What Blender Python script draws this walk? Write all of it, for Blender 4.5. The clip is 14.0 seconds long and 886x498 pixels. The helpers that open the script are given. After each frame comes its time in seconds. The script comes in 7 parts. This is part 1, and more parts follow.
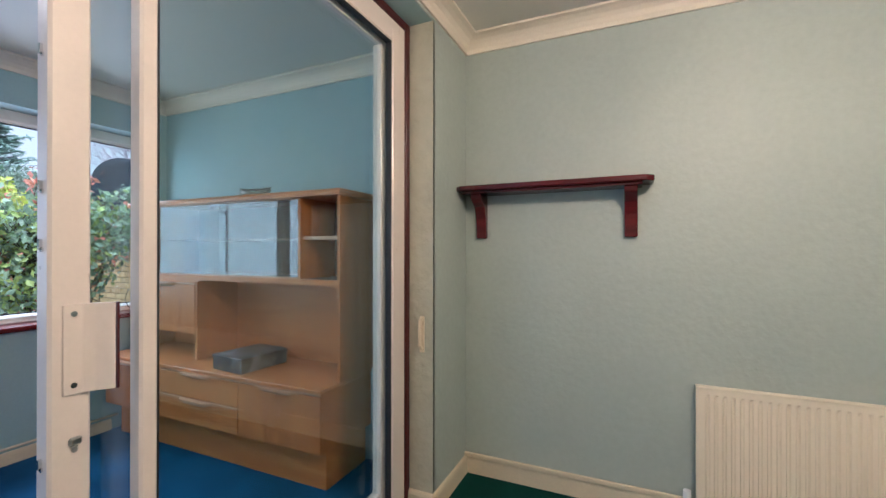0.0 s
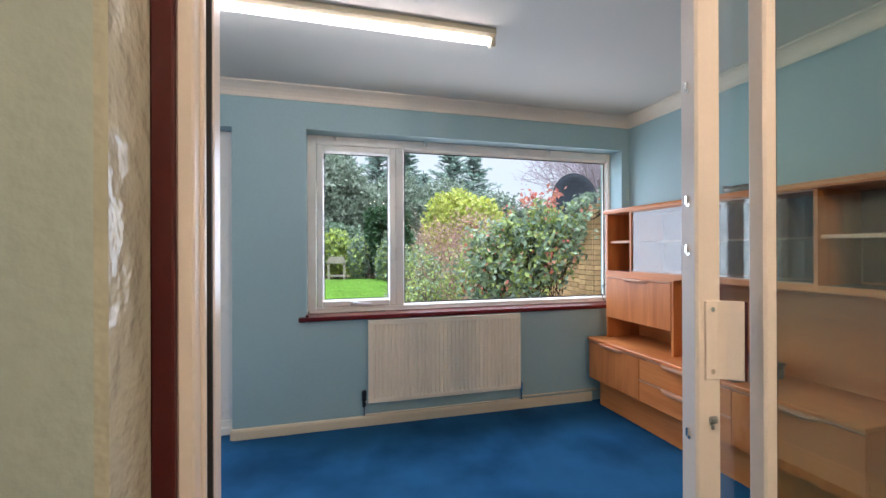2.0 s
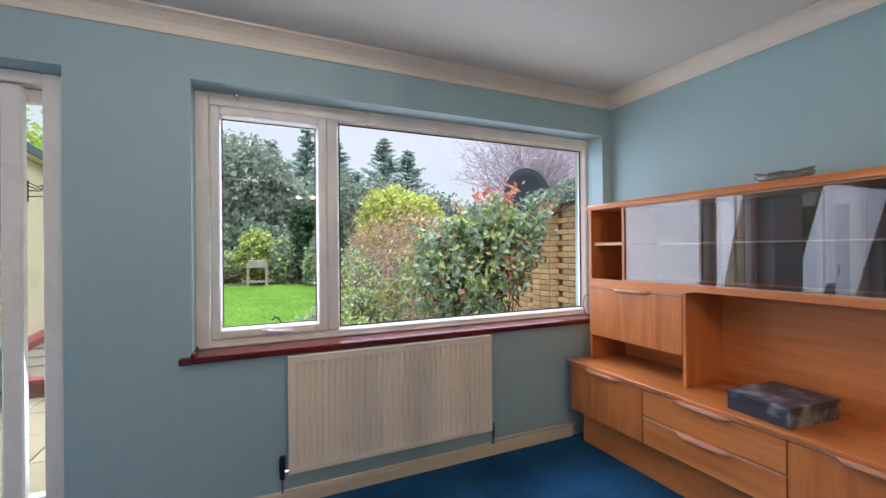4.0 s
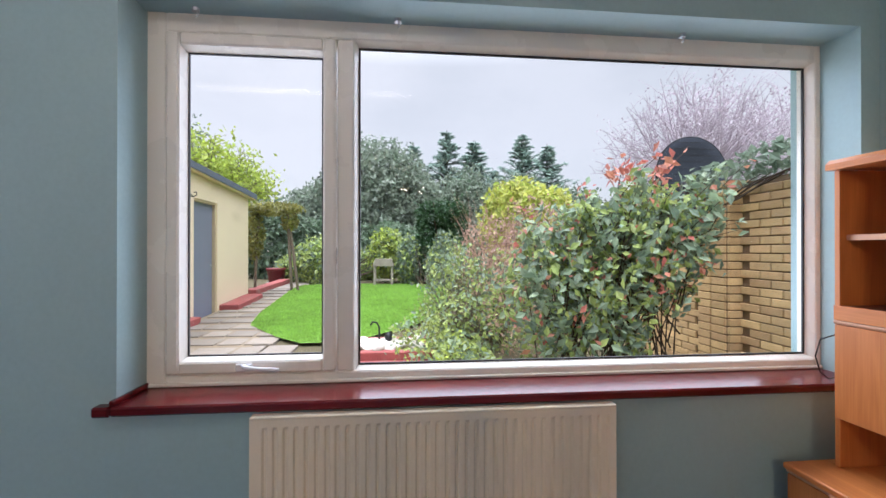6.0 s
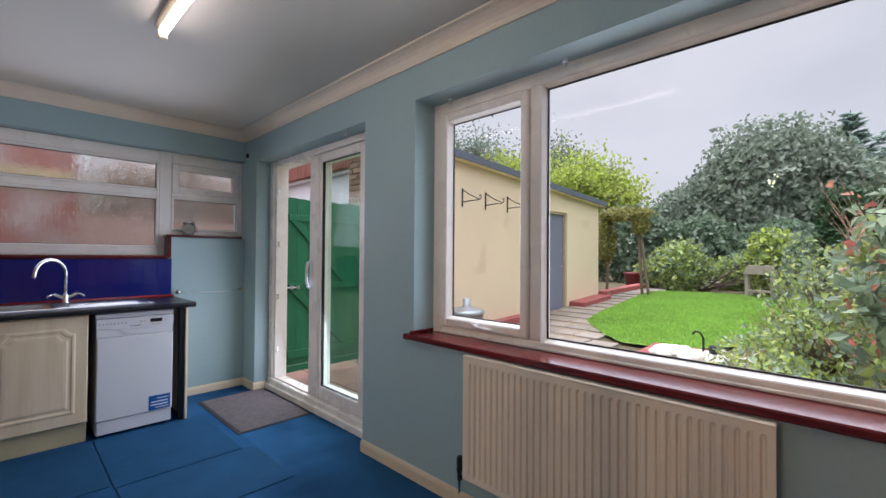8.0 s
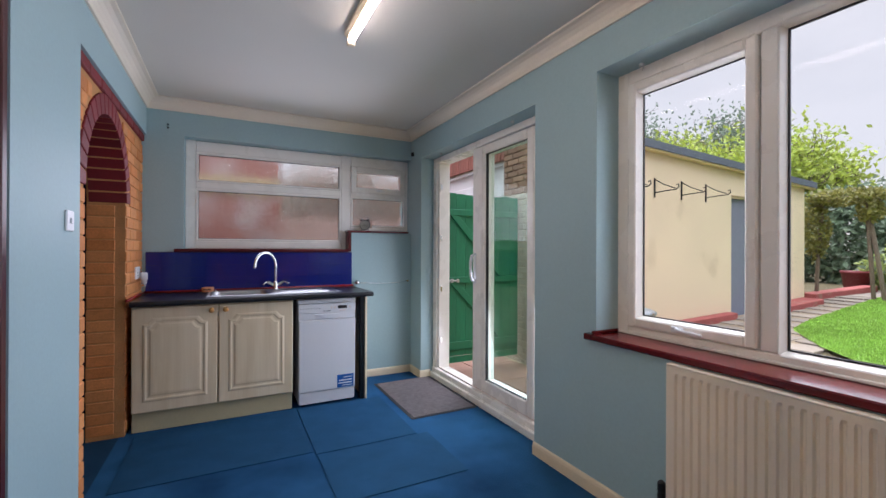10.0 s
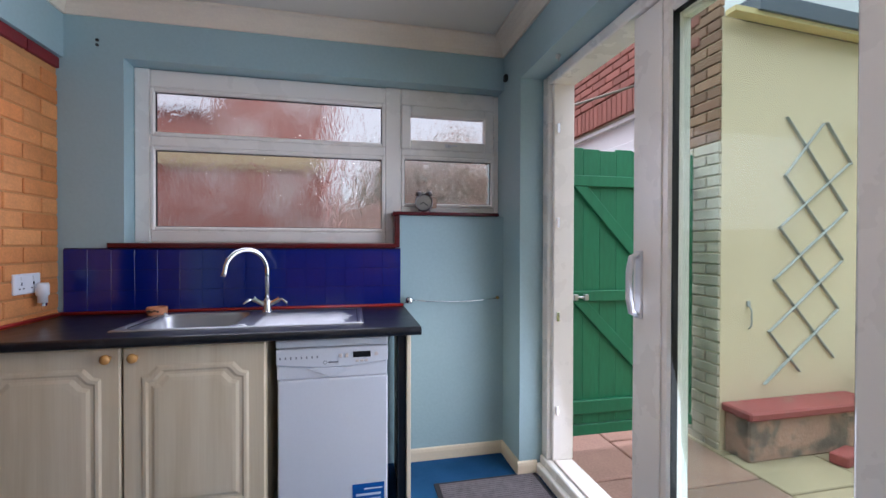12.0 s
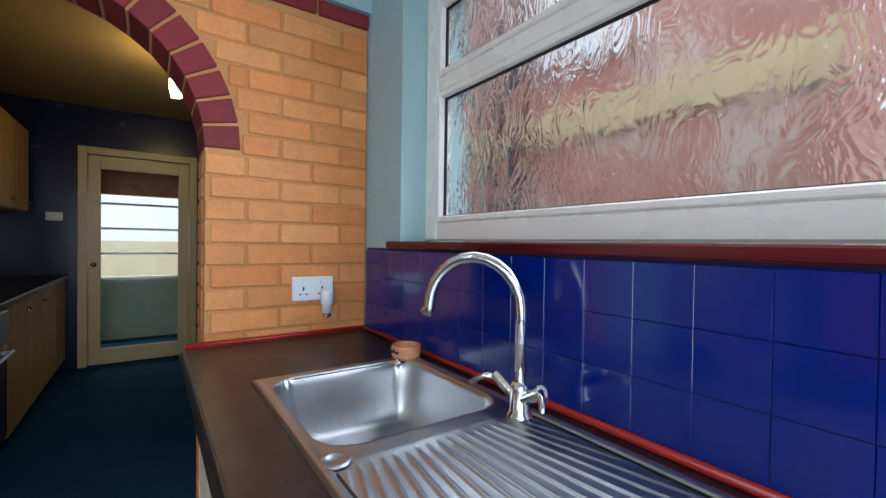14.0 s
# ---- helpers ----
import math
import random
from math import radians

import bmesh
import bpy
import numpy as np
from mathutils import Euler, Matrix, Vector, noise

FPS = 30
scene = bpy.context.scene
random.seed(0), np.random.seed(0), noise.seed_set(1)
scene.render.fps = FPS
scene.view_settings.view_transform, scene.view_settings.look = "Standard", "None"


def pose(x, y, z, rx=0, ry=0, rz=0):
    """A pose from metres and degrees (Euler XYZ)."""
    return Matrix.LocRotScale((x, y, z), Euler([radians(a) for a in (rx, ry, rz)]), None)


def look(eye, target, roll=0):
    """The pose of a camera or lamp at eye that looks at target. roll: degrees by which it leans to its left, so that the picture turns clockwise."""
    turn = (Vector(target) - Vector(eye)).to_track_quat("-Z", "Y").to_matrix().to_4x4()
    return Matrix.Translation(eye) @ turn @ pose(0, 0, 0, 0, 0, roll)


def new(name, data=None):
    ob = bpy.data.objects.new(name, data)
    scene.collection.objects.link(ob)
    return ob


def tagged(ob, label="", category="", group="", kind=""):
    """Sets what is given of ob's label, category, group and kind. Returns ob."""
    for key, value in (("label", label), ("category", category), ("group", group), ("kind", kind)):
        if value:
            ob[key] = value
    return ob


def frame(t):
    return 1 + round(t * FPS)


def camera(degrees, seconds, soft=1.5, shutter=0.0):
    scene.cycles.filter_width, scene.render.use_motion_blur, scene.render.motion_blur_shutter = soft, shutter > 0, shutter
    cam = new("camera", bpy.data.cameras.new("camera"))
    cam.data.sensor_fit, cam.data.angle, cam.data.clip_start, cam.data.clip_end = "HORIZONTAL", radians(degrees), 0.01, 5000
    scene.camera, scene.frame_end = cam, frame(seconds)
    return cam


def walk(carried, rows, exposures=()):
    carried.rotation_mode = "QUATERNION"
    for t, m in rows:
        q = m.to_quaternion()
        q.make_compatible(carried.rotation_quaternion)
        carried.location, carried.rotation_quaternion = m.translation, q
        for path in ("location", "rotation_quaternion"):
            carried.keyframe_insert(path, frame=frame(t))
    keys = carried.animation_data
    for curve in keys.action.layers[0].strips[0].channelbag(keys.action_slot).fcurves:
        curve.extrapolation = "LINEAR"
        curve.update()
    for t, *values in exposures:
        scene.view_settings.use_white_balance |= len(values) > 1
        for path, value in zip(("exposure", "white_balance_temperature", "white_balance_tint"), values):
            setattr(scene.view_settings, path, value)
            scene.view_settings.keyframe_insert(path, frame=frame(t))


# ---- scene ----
cam = camera(93.0, 14.0)
METRES, EYE, TILT, LEAN, TURN = 8.0, 1.3, 0.0, 0.0, 24.1
ROWS = [
    (0.0, 0.0, 0.0, 0.0, -0.0, 0.12, -0.04),
    (0.5, -0.0017, -0.0294, -0.0004, 24.95, 0.47, -0.27),
    (1.0, -0.0016, -0.0554, -0.0008, 40.9, 0.34, -0.08),
    (1.5, -0.0159, -0.0533, -0.0009, 48.85, 0.12, 0.21),
    (2.0, -0.0507, -0.033, 0.0015, 50.5, 0.06, 0.2),
    (2.5, -0.0848, -0.0164, 0.0024, 48.0, -0.02, 0.43),
    (3.0, -0.1137, -0.0019, 0.0039, 42.97, 0.05, 0.53),
    (3.2, -0.1225, 0.0035, 0.0042, 41.2, 0.07, 0.52),
    (5.3, -0.1622, 0.0804, 0.0055, 44.0, 0.19, 0.28),
    (5.5, -0.1744, 0.0969, 0.0052, 47.86, 0.19, 0.25),
    (6.0, -0.2088, 0.1436, 0.0028, 60.38, 0.19, -0.03),
    (6.5, -0.2165, 0.1806, -0.0029, 75.47, 0.44, -0.05),
    (7.0, -0.19, 0.2053, -0.0027, 89.17, 0.68, -0.17),
    (7.5, -0.1634, 0.2234, -0.0021, 100.71, 0.78, -0.27),
    (8.0, -0.1419, 0.2354, -0.0017, 109.73, 0.77, -0.41),
    (8.5, -0.1296, 0.2338, -0.002, 116.67, 0.64, -0.42),
    (9.0, -0.1217, 0.2302, -0.0049, 122.25, 0.45, -0.34),
    (9.2, -0.1220, 0.2290, -0.005, 124.0, 0.4, -0.32),
    (11.3, -0.2494, 0.1215, -0.0052, 136.1, -0.38, 0.0),
    (11.5, -0.2685, 0.1045, -0.0053, 137.86, -0.43, 0.01),
    (12.0, -0.3221, 0.0599, -0.0058, 143.69, -0.51, -0.12),
    (12.5, -0.3692, 0.0073, -0.0087, 151.96, -0.12, -0.27),
    (13.0, -0.4085, -0.0435, -0.006, 162.93, 0.27, -0.43),
    (13.5, -0.4305, -0.0914, -0.0031, 182.0, -0.36, -0.82),
    (14.0, -0.4289, -0.1244, -0.0054, 211.12, -0.76, -0.81),
]
EXPOSURES = [(0.0, 0.45, 4900, 18), (1.0, 0.5, 5200, 16), (3.0, 0.28, 5500, 20), (5.5, 0.25, 5650, 21), (6.5, 0.0, 5650, 22), (7.0, -0.14, 5750, 23), (8.5, -0.05, 5800, 24), (9.2, -0.05, 5800, 24), (11.5, 0.38, 5850, 25), (12.5, 0.02, 5450, 23), (13.3, 0.12, 6050, 22), (14.0, 0.52, 5550, 12)]
walk(cam, [(t, pose(0, 0, EYE, TILT, LEAN, TURN) @ pose(METRES * x, METRES * y, METRES * z, 90 + pitch, roll, yaw)) for t, x, y, z, yaw, pitch, roll in ROWS], EXPOSURES)
SKY, SUN, TUBE, BULB, KBULB = 1.0, 2.2, 12.0, 300.0, 50.0

# ---- light ----
world = bpy.data.worlds.new("sky")
scene.world = world
world.use_nodes = True
wn, wl = world.node_tree.nodes, world.node_tree.links
wn.clear()
w_out, w_bg, w_sky = wn.new("ShaderNodeOutputWorld"), wn.new("ShaderNodeBackground"), wn.new("ShaderNodeTexSky")
w_sky.sky_type, w_sky.sun_disc, w_sky.sun_elevation, w_sky.sun_rotation = "NISHITA", False, radians(38), radians(250)
w_dim = wn.new("ShaderNodeVectorMath")
w_dim.operation = "SCALE"
w_dim.inputs["Scale"].default_value = 0.10
w_co, w_noise, w_ramp, w_mix = wn.new("ShaderNodeTexCoord"), wn.new("ShaderNodeTexNoise"), wn.new("ShaderNodeValToRGB"), wn.new("ShaderNodeMix")
w_map = wn.new("ShaderNodeMapping")
w_map.inputs["Scale"].default_value = (1.0, 1.0, 2.2)
w_noise.inputs["Scale"].default_value, w_noise.inputs["Detail"].default_value, w_noise.inputs["Roughness"].default_value = 2.3, 5.0, 0.52
w_ramp.color_ramp.elements[0].position, w_ramp.color_ramp.elements[0].color = 0.34, (0.685, 0.695, 0.64, 1)
w_ramp.color_ramp.elements[1].position, w_ramp.color_ramp.elements[1].color = 0.56, (0.765, 0.765, 0.70, 1)
w_mix.data_type = "RGBA"
w_mix.inputs[0].default_value = 0.90
wl.new(w_co.outputs["Generated"], w_map.inputs["Vector"])
wl.new(w_map.outputs["Vector"], w_noise.inputs["Vector"])
wl.new(w_noise.outputs["Fac"], w_ramp.inputs["Fac"])
wl.new(w_sky.outputs["Color"], w_dim.inputs[0])
wl.new(w_dim.outputs["Vector"], w_mix.inputs[6])
w_sep, w_up, w_gain = wn.new("ShaderNodeSeparateXYZ"), wn.new("ShaderNodeMapRange"), wn.new("ShaderNodeVectorMath")
w_gain.operation = "SCALE"
w_up.inputs["From Min"].default_value, w_up.inputs["From Max"].default_value = 0.40, 1.0
w_up.inputs["To Min"].default_value, w_up.inputs["To Max"].default_value = 1.0, 7.0
wl.new(w_co.outputs["Generated"], w_sep.inputs[0])
wl.new(w_sep.outputs["Z"], w_up.inputs["Value"])
wl.new(w_ramp.outputs["Color"], w_gain.inputs[0])
wl.new(w_up.outputs["Result"], w_gain.inputs["Scale"])
wl.new(w_gain.outputs["Vector"], w_mix.inputs[7])
wl.new(w_mix.outputs[2], w_bg.inputs["Color"])
w_bg.inputs["Strength"].default_value = SKY
wl.new(w_bg.outputs["Background"], w_out.inputs["Surface"])
sun = bpy.data.lights.new("sun", "SUN")
sun.energy, sun.angle, sun.color = SUN, radians(25), (1.0, 0.96, 0.9)
new("sun", sun).matrix_world = look((0, 0, 30), (-10, 8, 0))


def sky_light(name, eye, target, wide, high, power):
    """Daylight of the open sky, entering by one window's opening."""
    lamp = bpy.data.lights.new(name, "AREA")
    lamp.shape, lamp.size, lamp.size_y, lamp.energy, lamp.color, lamp.spread = "RECTANGLE", wide, high, power, (0.93, 0.975, 1.0), radians(150)
    new(name, lamp).matrix_world = look(eye, target)


sky_light("garden_window_daylight", (-3.76, 0.80, 1.50), (-1.76, 0.80, 1.1), 2.55, 1.20, 19.0)
sky_light("patio_door_daylight", (-3.54, -1.88, 1.10), (-1.54, -1.88, 0.6), 1.40, 1.80, 18.0)
sky_light("kitchen_window_daylight", (-2.13, -3.07, 1.70), (-2.13, -1.07, 1.42), 1.2, 0.66, 5.0)

# ---- helpers of this scene ----
ORIGIN = {}


def thing(name, at, label, category, group="", kind=""):
    ob = new(name)
    ob.empty_display_size = 0.05
    ob.location = at
    ORIGIN[ob] = Vector(at)
    return tagged(ob, label, category, group, kind)


def mesh_of(name, bm, mat, smooth=False):
    me = bpy.data.meshes.new(name)
    bm.to_mesh(me)
    bm.free()
    if mat:
        me.materials.append(mat)
    if smooth:
        me.shade_smooth()
    return me


def part(name, bm, mat, parent, label="", smooth=False):
    """One mesh, given in world places, as a part of its parent."""
    ob = new(name, mesh_of(name, bm, mat, smooth))
    ob.data.transform(Matrix.Translation(-ORIGIN[parent]))
    ob.parent = parent
    ORIGIN[ob] = ORIGIN[parent]
    return tagged(ob, label)


def solid(name, bm, mat, label, category, kind="", group="", smooth=False):
    """One mesh as a thing of its own, its origin at its middle and foot."""
    me = mesh_of(name, bm, mat, smooth)
    co = np.empty(len(me.vertices) * 3)
    me.vertices.foreach_get("co", co)
    co = co.reshape(-1, 3)
    base = Vector(((co[:, 0].min() + co[:, 0].max()) / 2, (co[:, 1].min() + co[:, 1].max()) / 2, co[:, 2].min()))
    me.transform(Matrix.Translation(-base))
    ob = new(name, me)
    ob.location = base
    ORIGIN[ob] = base
    return tagged(ob, label, category, group, kind)


def structure(name, bm, mat, label, category, smooth=False):
    ob = new(name, mesh_of(name, bm, mat, smooth))
    ORIGIN[ob] = Vector((0, 0, 0))
    return tagged(ob, label, category, "", "structure")


def box(x0, x1, y0, y1, z0, z1, bevel=0.0, into=None, seg=1, m=None):
    bm = bmesh.new()
    xs, ys, zs = sorted((x0, x1)), sorted((y0, y1)), sorted((z0, z1))
    mat = Matrix.Translation(((xs[0] + xs[1]) / 2, (ys[0] + ys[1]) / 2, (zs[0] + zs[1]) / 2)) @ Matrix.Diagonal((xs[1] - xs[0], ys[1] - ys[0], zs[1] - zs[0], 1))
    bmesh.ops.create_cube(bm, size=1, matrix=mat)
    if bevel:
        bmesh.ops.bevel(bm, geom=bm.edges[:], offset=bevel, segments=seg, affect="EDGES", profile=0.6)
    if m is not None:
        bmesh.ops.transform(bm, matrix=m, verts=bm.verts)
    return join(into, bm)


def join(into, bm):
    if into is None:
        return bm
    me = bpy.data.meshes.new("tmp")
    bm.to_mesh(me)
    bm.free()
    into.from_mesh(me)
    bpy.data.meshes.remove(me)
    return into


def boxes(rows, bevel=0.0):
    bm = bmesh.new()
    for r in rows:
        box(*r, bevel=bevel, into=bm)
    return bm


def rod(a, b, r, r2=None, seg=16, into=None, caps=True):
    """A round bar from a to b."""
    a, b = Vector(a), Vector(b)
    bm = bmesh.new()
    d = b - a
    m = Matrix.Translation((a + b) / 2) @ d.to_track_quat("Z", "Y").to_matrix().to_4x4()
    bmesh.ops.create_cone(bm, cap_ends=caps, segments=seg, radius1=r, radius2=r if r2 is None else r2, depth=d.length, matrix=m)
    return join(into, bm)


def ball(c, r, sx=1, sy=1, sz=1, seg=16, into=None):
    bm = bmesh.new()
    bmesh.ops.create_uvsphere(bm, u_segments=seg, v_segments=max(6, seg // 2), radius=r, matrix=Matrix.Translation(c) @ Matrix.Diagonal((sx, sy, sz, 1)))
    return join(into, bm)


def lathe(c, profile, seg=32, into=None, m=None):
    """A turned shape: profile rows (radius, height) round the vertical through c."""
    bm = bmesh.new()
    rings = []
    for r, h in profile:
        rings.append([bm.verts.new((r * math.cos(2 * math.pi * i / seg), r * math.sin(2 * math.pi * i / seg), h)) for i in range(seg)])
    for a, b in zip(rings, rings[1:]):
        for i in range(seg):
            bm.faces.new((a[i], a[(i + 1) % seg], b[(i + 1) % seg], b[i]))
    bmesh.ops.remove_doubles(bm, verts=bm.verts, dist=1e-5)
    bmesh.ops.recalc_face_normals(bm, faces=bm.faces)
    bmesh.ops.transform(bm, matrix=Matrix.Translation(c) @ (m or Matrix()), verts=bm.verts)
    return join(into, bm)


def tube(points, r, seg=10, into=None, ends=True):
    """A bent bar along points; r is a number or one radius a point."""
    bm = bmesh.new()
    pts = [Vector(p) for p in points]
    rs = r if isinstance(r, (list, tuple)) else [r] * len(pts)
    rings, up = [], Vector((0.13, 0.21, 1)).normalized()
    for i, p in enumerate(pts):
        d = (pts[min(i + 1, len(pts) - 1)] - pts[max(i - 1, 0)]).normalized()
        u = d.cross(up)
        u = u.normalized() if u.length > 0.05 else d.cross(Vector((1, 0, 0))).normalized()
        v = u.cross(d).normalized()
        up = v
        rings.append([bm.verts.new(p + rs[i] * (math.cos(2 * math.pi * k / seg) * u + math.sin(2 * math.pi * k / seg) * v)) for k in range(seg)])
    for a, b in zip(rings, rings[1:]):
        for k in range(seg):
            bm.faces.new((a[k], a[(k + 1) % seg], b[(k + 1) % seg], b[k]))
    if ends:
        bm.faces.new(rings[0])
        bm.faces.new(rings[-1])
    bmesh.ops.recalc_face_normals(bm, faces=bm.faces)
    return join(into, bm)


def prism(outline, axis, a, b, into=None, bevel=0.0):
    """A flat outline pushed along an axis from a to b. The outline's pairs are the two other axes in xyz order."""
    bm = bmesh.new()

    def put(p, v):
        q = list(p)
        q.insert("xyz".index(axis), v)
        return bm.verts.new(q)
    lo, hi = [put(p, a) for p in outline], [put(p, b) for p in outline]
    n = len(outline)
    bm.faces.new(lo)
    bm.faces.new(hi)
    for i in range(n):
        bm.faces.new((lo[i], lo[(i + 1) % n], hi[(i + 1) % n], hi[i]))
    bmesh.ops.recalc_face_normals(bm, faces=bm.faces)
    if bevel:
        bmesh.ops.bevel(bm, geom=bm.edges[:], offset=bevel, segments=1, affect="EDGES")
    return join(into, bm)


def ring_x(x0, x1, y0, y1, z0, z1, w, bevel=0.004):
    """A rectangular frame that stands in a plane of constant x."""
    return boxes([(x0, x1, y0, y0 + w, z0, z1), (x0, x1, y1 - w, y1, z0, z1), (x0, x1, y0 + w, y1 - w, z0, z0 + w), (x0, x1, y0 + w, y1 - w, z1 - w, z1)], bevel)


def ring_y(x0, x1, y0, y1, z0, z1, w, bevel=0.004):
    return boxes([(x0, x0 + w, y0, y1, z0, z1), (x1 - w, x1, y0, y1, z0, z1), (x0 + w, x1 - w, y0, y1, z0, z0 + w), (x0 + w, x1 - w, y0, y1, z1 - w, z1)], bevel)


# ---- materials ----
def srgb(r, g, b):
    return tuple(((c / 255) / 12.92 if c < 10.3 else ((c / 255 + 0.055) / 1.055) ** 2.4) for c in (r, g, b)) + (1.0,)


def material(name, color, rough=0.6, metal=0.0, vary=0.12, scale=6.0, fine=90.0, bump=0.1, dist=0.002, spec=0.5, stretch=(1, 1, 1), per_object=0.0, tint=None, coat=0.0, island=0.0, second=None, second_at=(0.5, 0.6), second_scale=2.0, wave=None, sheen=0.0, translucent=0.0):
    """A painted or plain surface: two scales of uneven colour, roughness and fine relief, in real sizes."""
    m = bpy.data.materials.new(name)
    m.use_nodes = True
    n, l = m.node_tree.nodes, m.node_tree.links
    bs = n["Principled BSDF"]
    mp = n.new("ShaderNodeMapping")
    mp.inputs["Scale"].default_value = stretch
    geo = n.new("ShaderNodeNewGeometry")
    l.new(geo.outputs["Position"], mp.inputs["Vector"])
    big, small = n.new("ShaderNodeTexNoise"), n.new("ShaderNodeTexNoise")
    big.inputs["Scale"].default_value, big.inputs["Detail"].default_value = scale, 4
    small.inputs["Scale"].default_value, small.inputs["Detail"].default_value = fine, 3
    l.new(mp.outputs["Vector"], big.inputs["Vector"])
    l.new(mp.outputs["Vector"], small.inputs["Vector"])
    add = n.new("ShaderNodeMath")
    add.operation = "ADD"
    l.new(big.outputs["Fac"], add.inputs[0])
    l.new(small.outputs["Fac"], add.inputs[1])
    mr = n.new("ShaderNodeMapRange")
    mr.inputs["From Min"].default_value, mr.inputs["From Max"].default_value = 0.6, 1.4
    mr.inputs["To Min"].default_value, mr.inputs["To Max"].default_value = 1 - vary, 1 + vary
    l.new(add.outputs[0], mr.inputs["Value"])
    base = n.new("ShaderNodeRGB")
    base.outputs[0].default_value = color
    last = base.outputs[0]
    if second:
        nz = n.new("ShaderNodeTexNoise")
        nz.inputs["Scale"].default_value, nz.inputs["Detail"].default_value = second_scale, 6
        l.new(mp.outputs["Vector"], nz.inputs["Vector"])
        ra = n.new("ShaderNodeMapRange")
        ra.inputs["From Min"].default_value, ra.inputs["From Max"].default_value = second_at
        l.new(nz.outputs["Fac"], ra.inputs["Value"])
        mx = n.new("ShaderNodeMix")
        mx.data_type = "RGBA"
        l.new(ra.outputs["Result"], mx.inputs[0])
        l.new(last, mx.inputs[6])
        mx.inputs[7].default_value = second
        last = mx.outputs[2]
    hsv = n.new("ShaderNodeHueSaturation")
    l.new(last, hsv.inputs["Color"])
    value = mr.outputs["Result"]
    if per_object or island:
        src = n.new("ShaderNodeObjectInfo").outputs["Random"] if per_object else geo.outputs["Random Per Island"]
        r2 = n.new("ShaderNodeMapRange")
        k = per_object or island
        r2.inputs["To Min"].default_value, r2.inputs["To Max"].default_value = 1 - k, 1 + k
        l.new(src, r2.inputs["Value"])
        mu = n.new("ShaderNodeMath")
        mu.operation = "MULTIPLY"
        l.new(value, mu.inputs[0])
        l.new(r2.outputs["Result"], mu.inputs[1])
        value = mu.outputs[0]
        if tint:
            m2 = n.new("ShaderNodeMath")
            m2.operation = "MULTIPLY"
            m2.inputs[1].default_value = 7.31
            l.new(src, m2.inputs[0])
            fr = n.new("ShaderNodeMath")
            fr.operation = "FRACT"
            l.new(m2.outputs[0], fr.inputs[0])
            mt = n.new("ShaderNodeMix")
            mt.data_type = "RGBA"
            l.new(fr.outputs[0], mt.inputs[0])
            l.new(last, mt.inputs[6])
            mt.inputs[7].default_value = tint
            l.new(mt.outputs[2], hsv.inputs["Color"])
    l.new(value, hsv.inputs["Value"])
    l.new(hsv.outputs["Color"], bs.inputs["Base Color"])
    rr = n.new("ShaderNodeMapRange")
    rr.inputs["To Min"].default_value, rr.inputs["To Max"].default_value = max(0.02, rough - 0.07), min(1, rough + 0.07)
    l.new(big.outputs["Fac"], rr.inputs["Value"])
    l.new(rr.outputs["Result"], bs.inputs["Roughness"])
    bs.inputs["Metallic"].default_value = metal
    bs.inputs["Specular IOR Level"].default_value = spec
    bs.inputs["Coat Weight"].default_value = coat
    bs.inputs["Coat Roughness"].default_value = 0.08
    if sheen:
        bs.inputs["Sheen Weight"].default_value = sheen
    if bump:
        bp = n.new("ShaderNodeBump")
        bp.inputs["Strength"].default_value, bp.inputs["Distance"].default_value = bump, dist
        l.new(small.outputs["Fac"] if not wave else add.outputs[0], bp.inputs["Height"])
        l.new(bp.outputs["Normal"], bs.inputs["Normal"])
    if translucent:
        tr = n.new("ShaderNodeBsdfTranslucent")
        ms = n.new("ShaderNodeMixShader")
        ms.inputs[0].default_value = translucent
        l.new(hsv.outputs["Color"], tr.inputs["Color"])
        l.new(bs.outputs["BSDF"], ms.inputs[1])
        l.new(tr.outputs["BSDF"], ms.inputs[2])
        l.new(ms.outputs["Shader"], n["Material Output"].inputs["Surface"])
    return m


def glass_material(name, color=(1, 1, 1, 1), rough=0.0, mirror=0.08):
    """Thin window glass: clear, with the gloss of a pane."""
    m = bpy.data.materials.new(name)
    m.use_nodes = True
    n, l = m.node_tree.nodes, m.node_tree.links
    n.remove(n["Principled BSDF"])
    tr, gl, mx, fr = n.new("ShaderNodeBsdfTransparent"), n.new("ShaderNodeBsdfGlossy"), n.new("ShaderNodeMixShader"), n.new("ShaderNodeLayerWeight")
    tr.inputs["Color"].default_value = color
    gl.inputs["Roughness"].default_value = rough
    fr.inputs["Blend"].default_value = 0.5
    pw_ = n.new("ShaderNodeMath")
    pw_.operation = "POWER"
    pw_.inputs[1].default_value = 5.0
    l.new(fr.outputs["Facing"], pw_.inputs[0])
    up = n.new("ShaderNodeMath")
    up.operation = "MULTIPLY_ADD"
    up.inputs[1].default_value, up.inputs[2].default_value = 0.6, mirror
    up.use_clamp = True
    l.new(pw_.outputs[0], up.inputs[0])
    l.new(up.outputs[0], mx.inputs[0])
    l.new(tr.outputs["BSDF"], mx.inputs[1])
    l.new(gl.outputs["BSDF"], mx.inputs[2])
    l.new(mx.outputs["Shader"], n["Material Output"].inputs["Surface"])
    return m


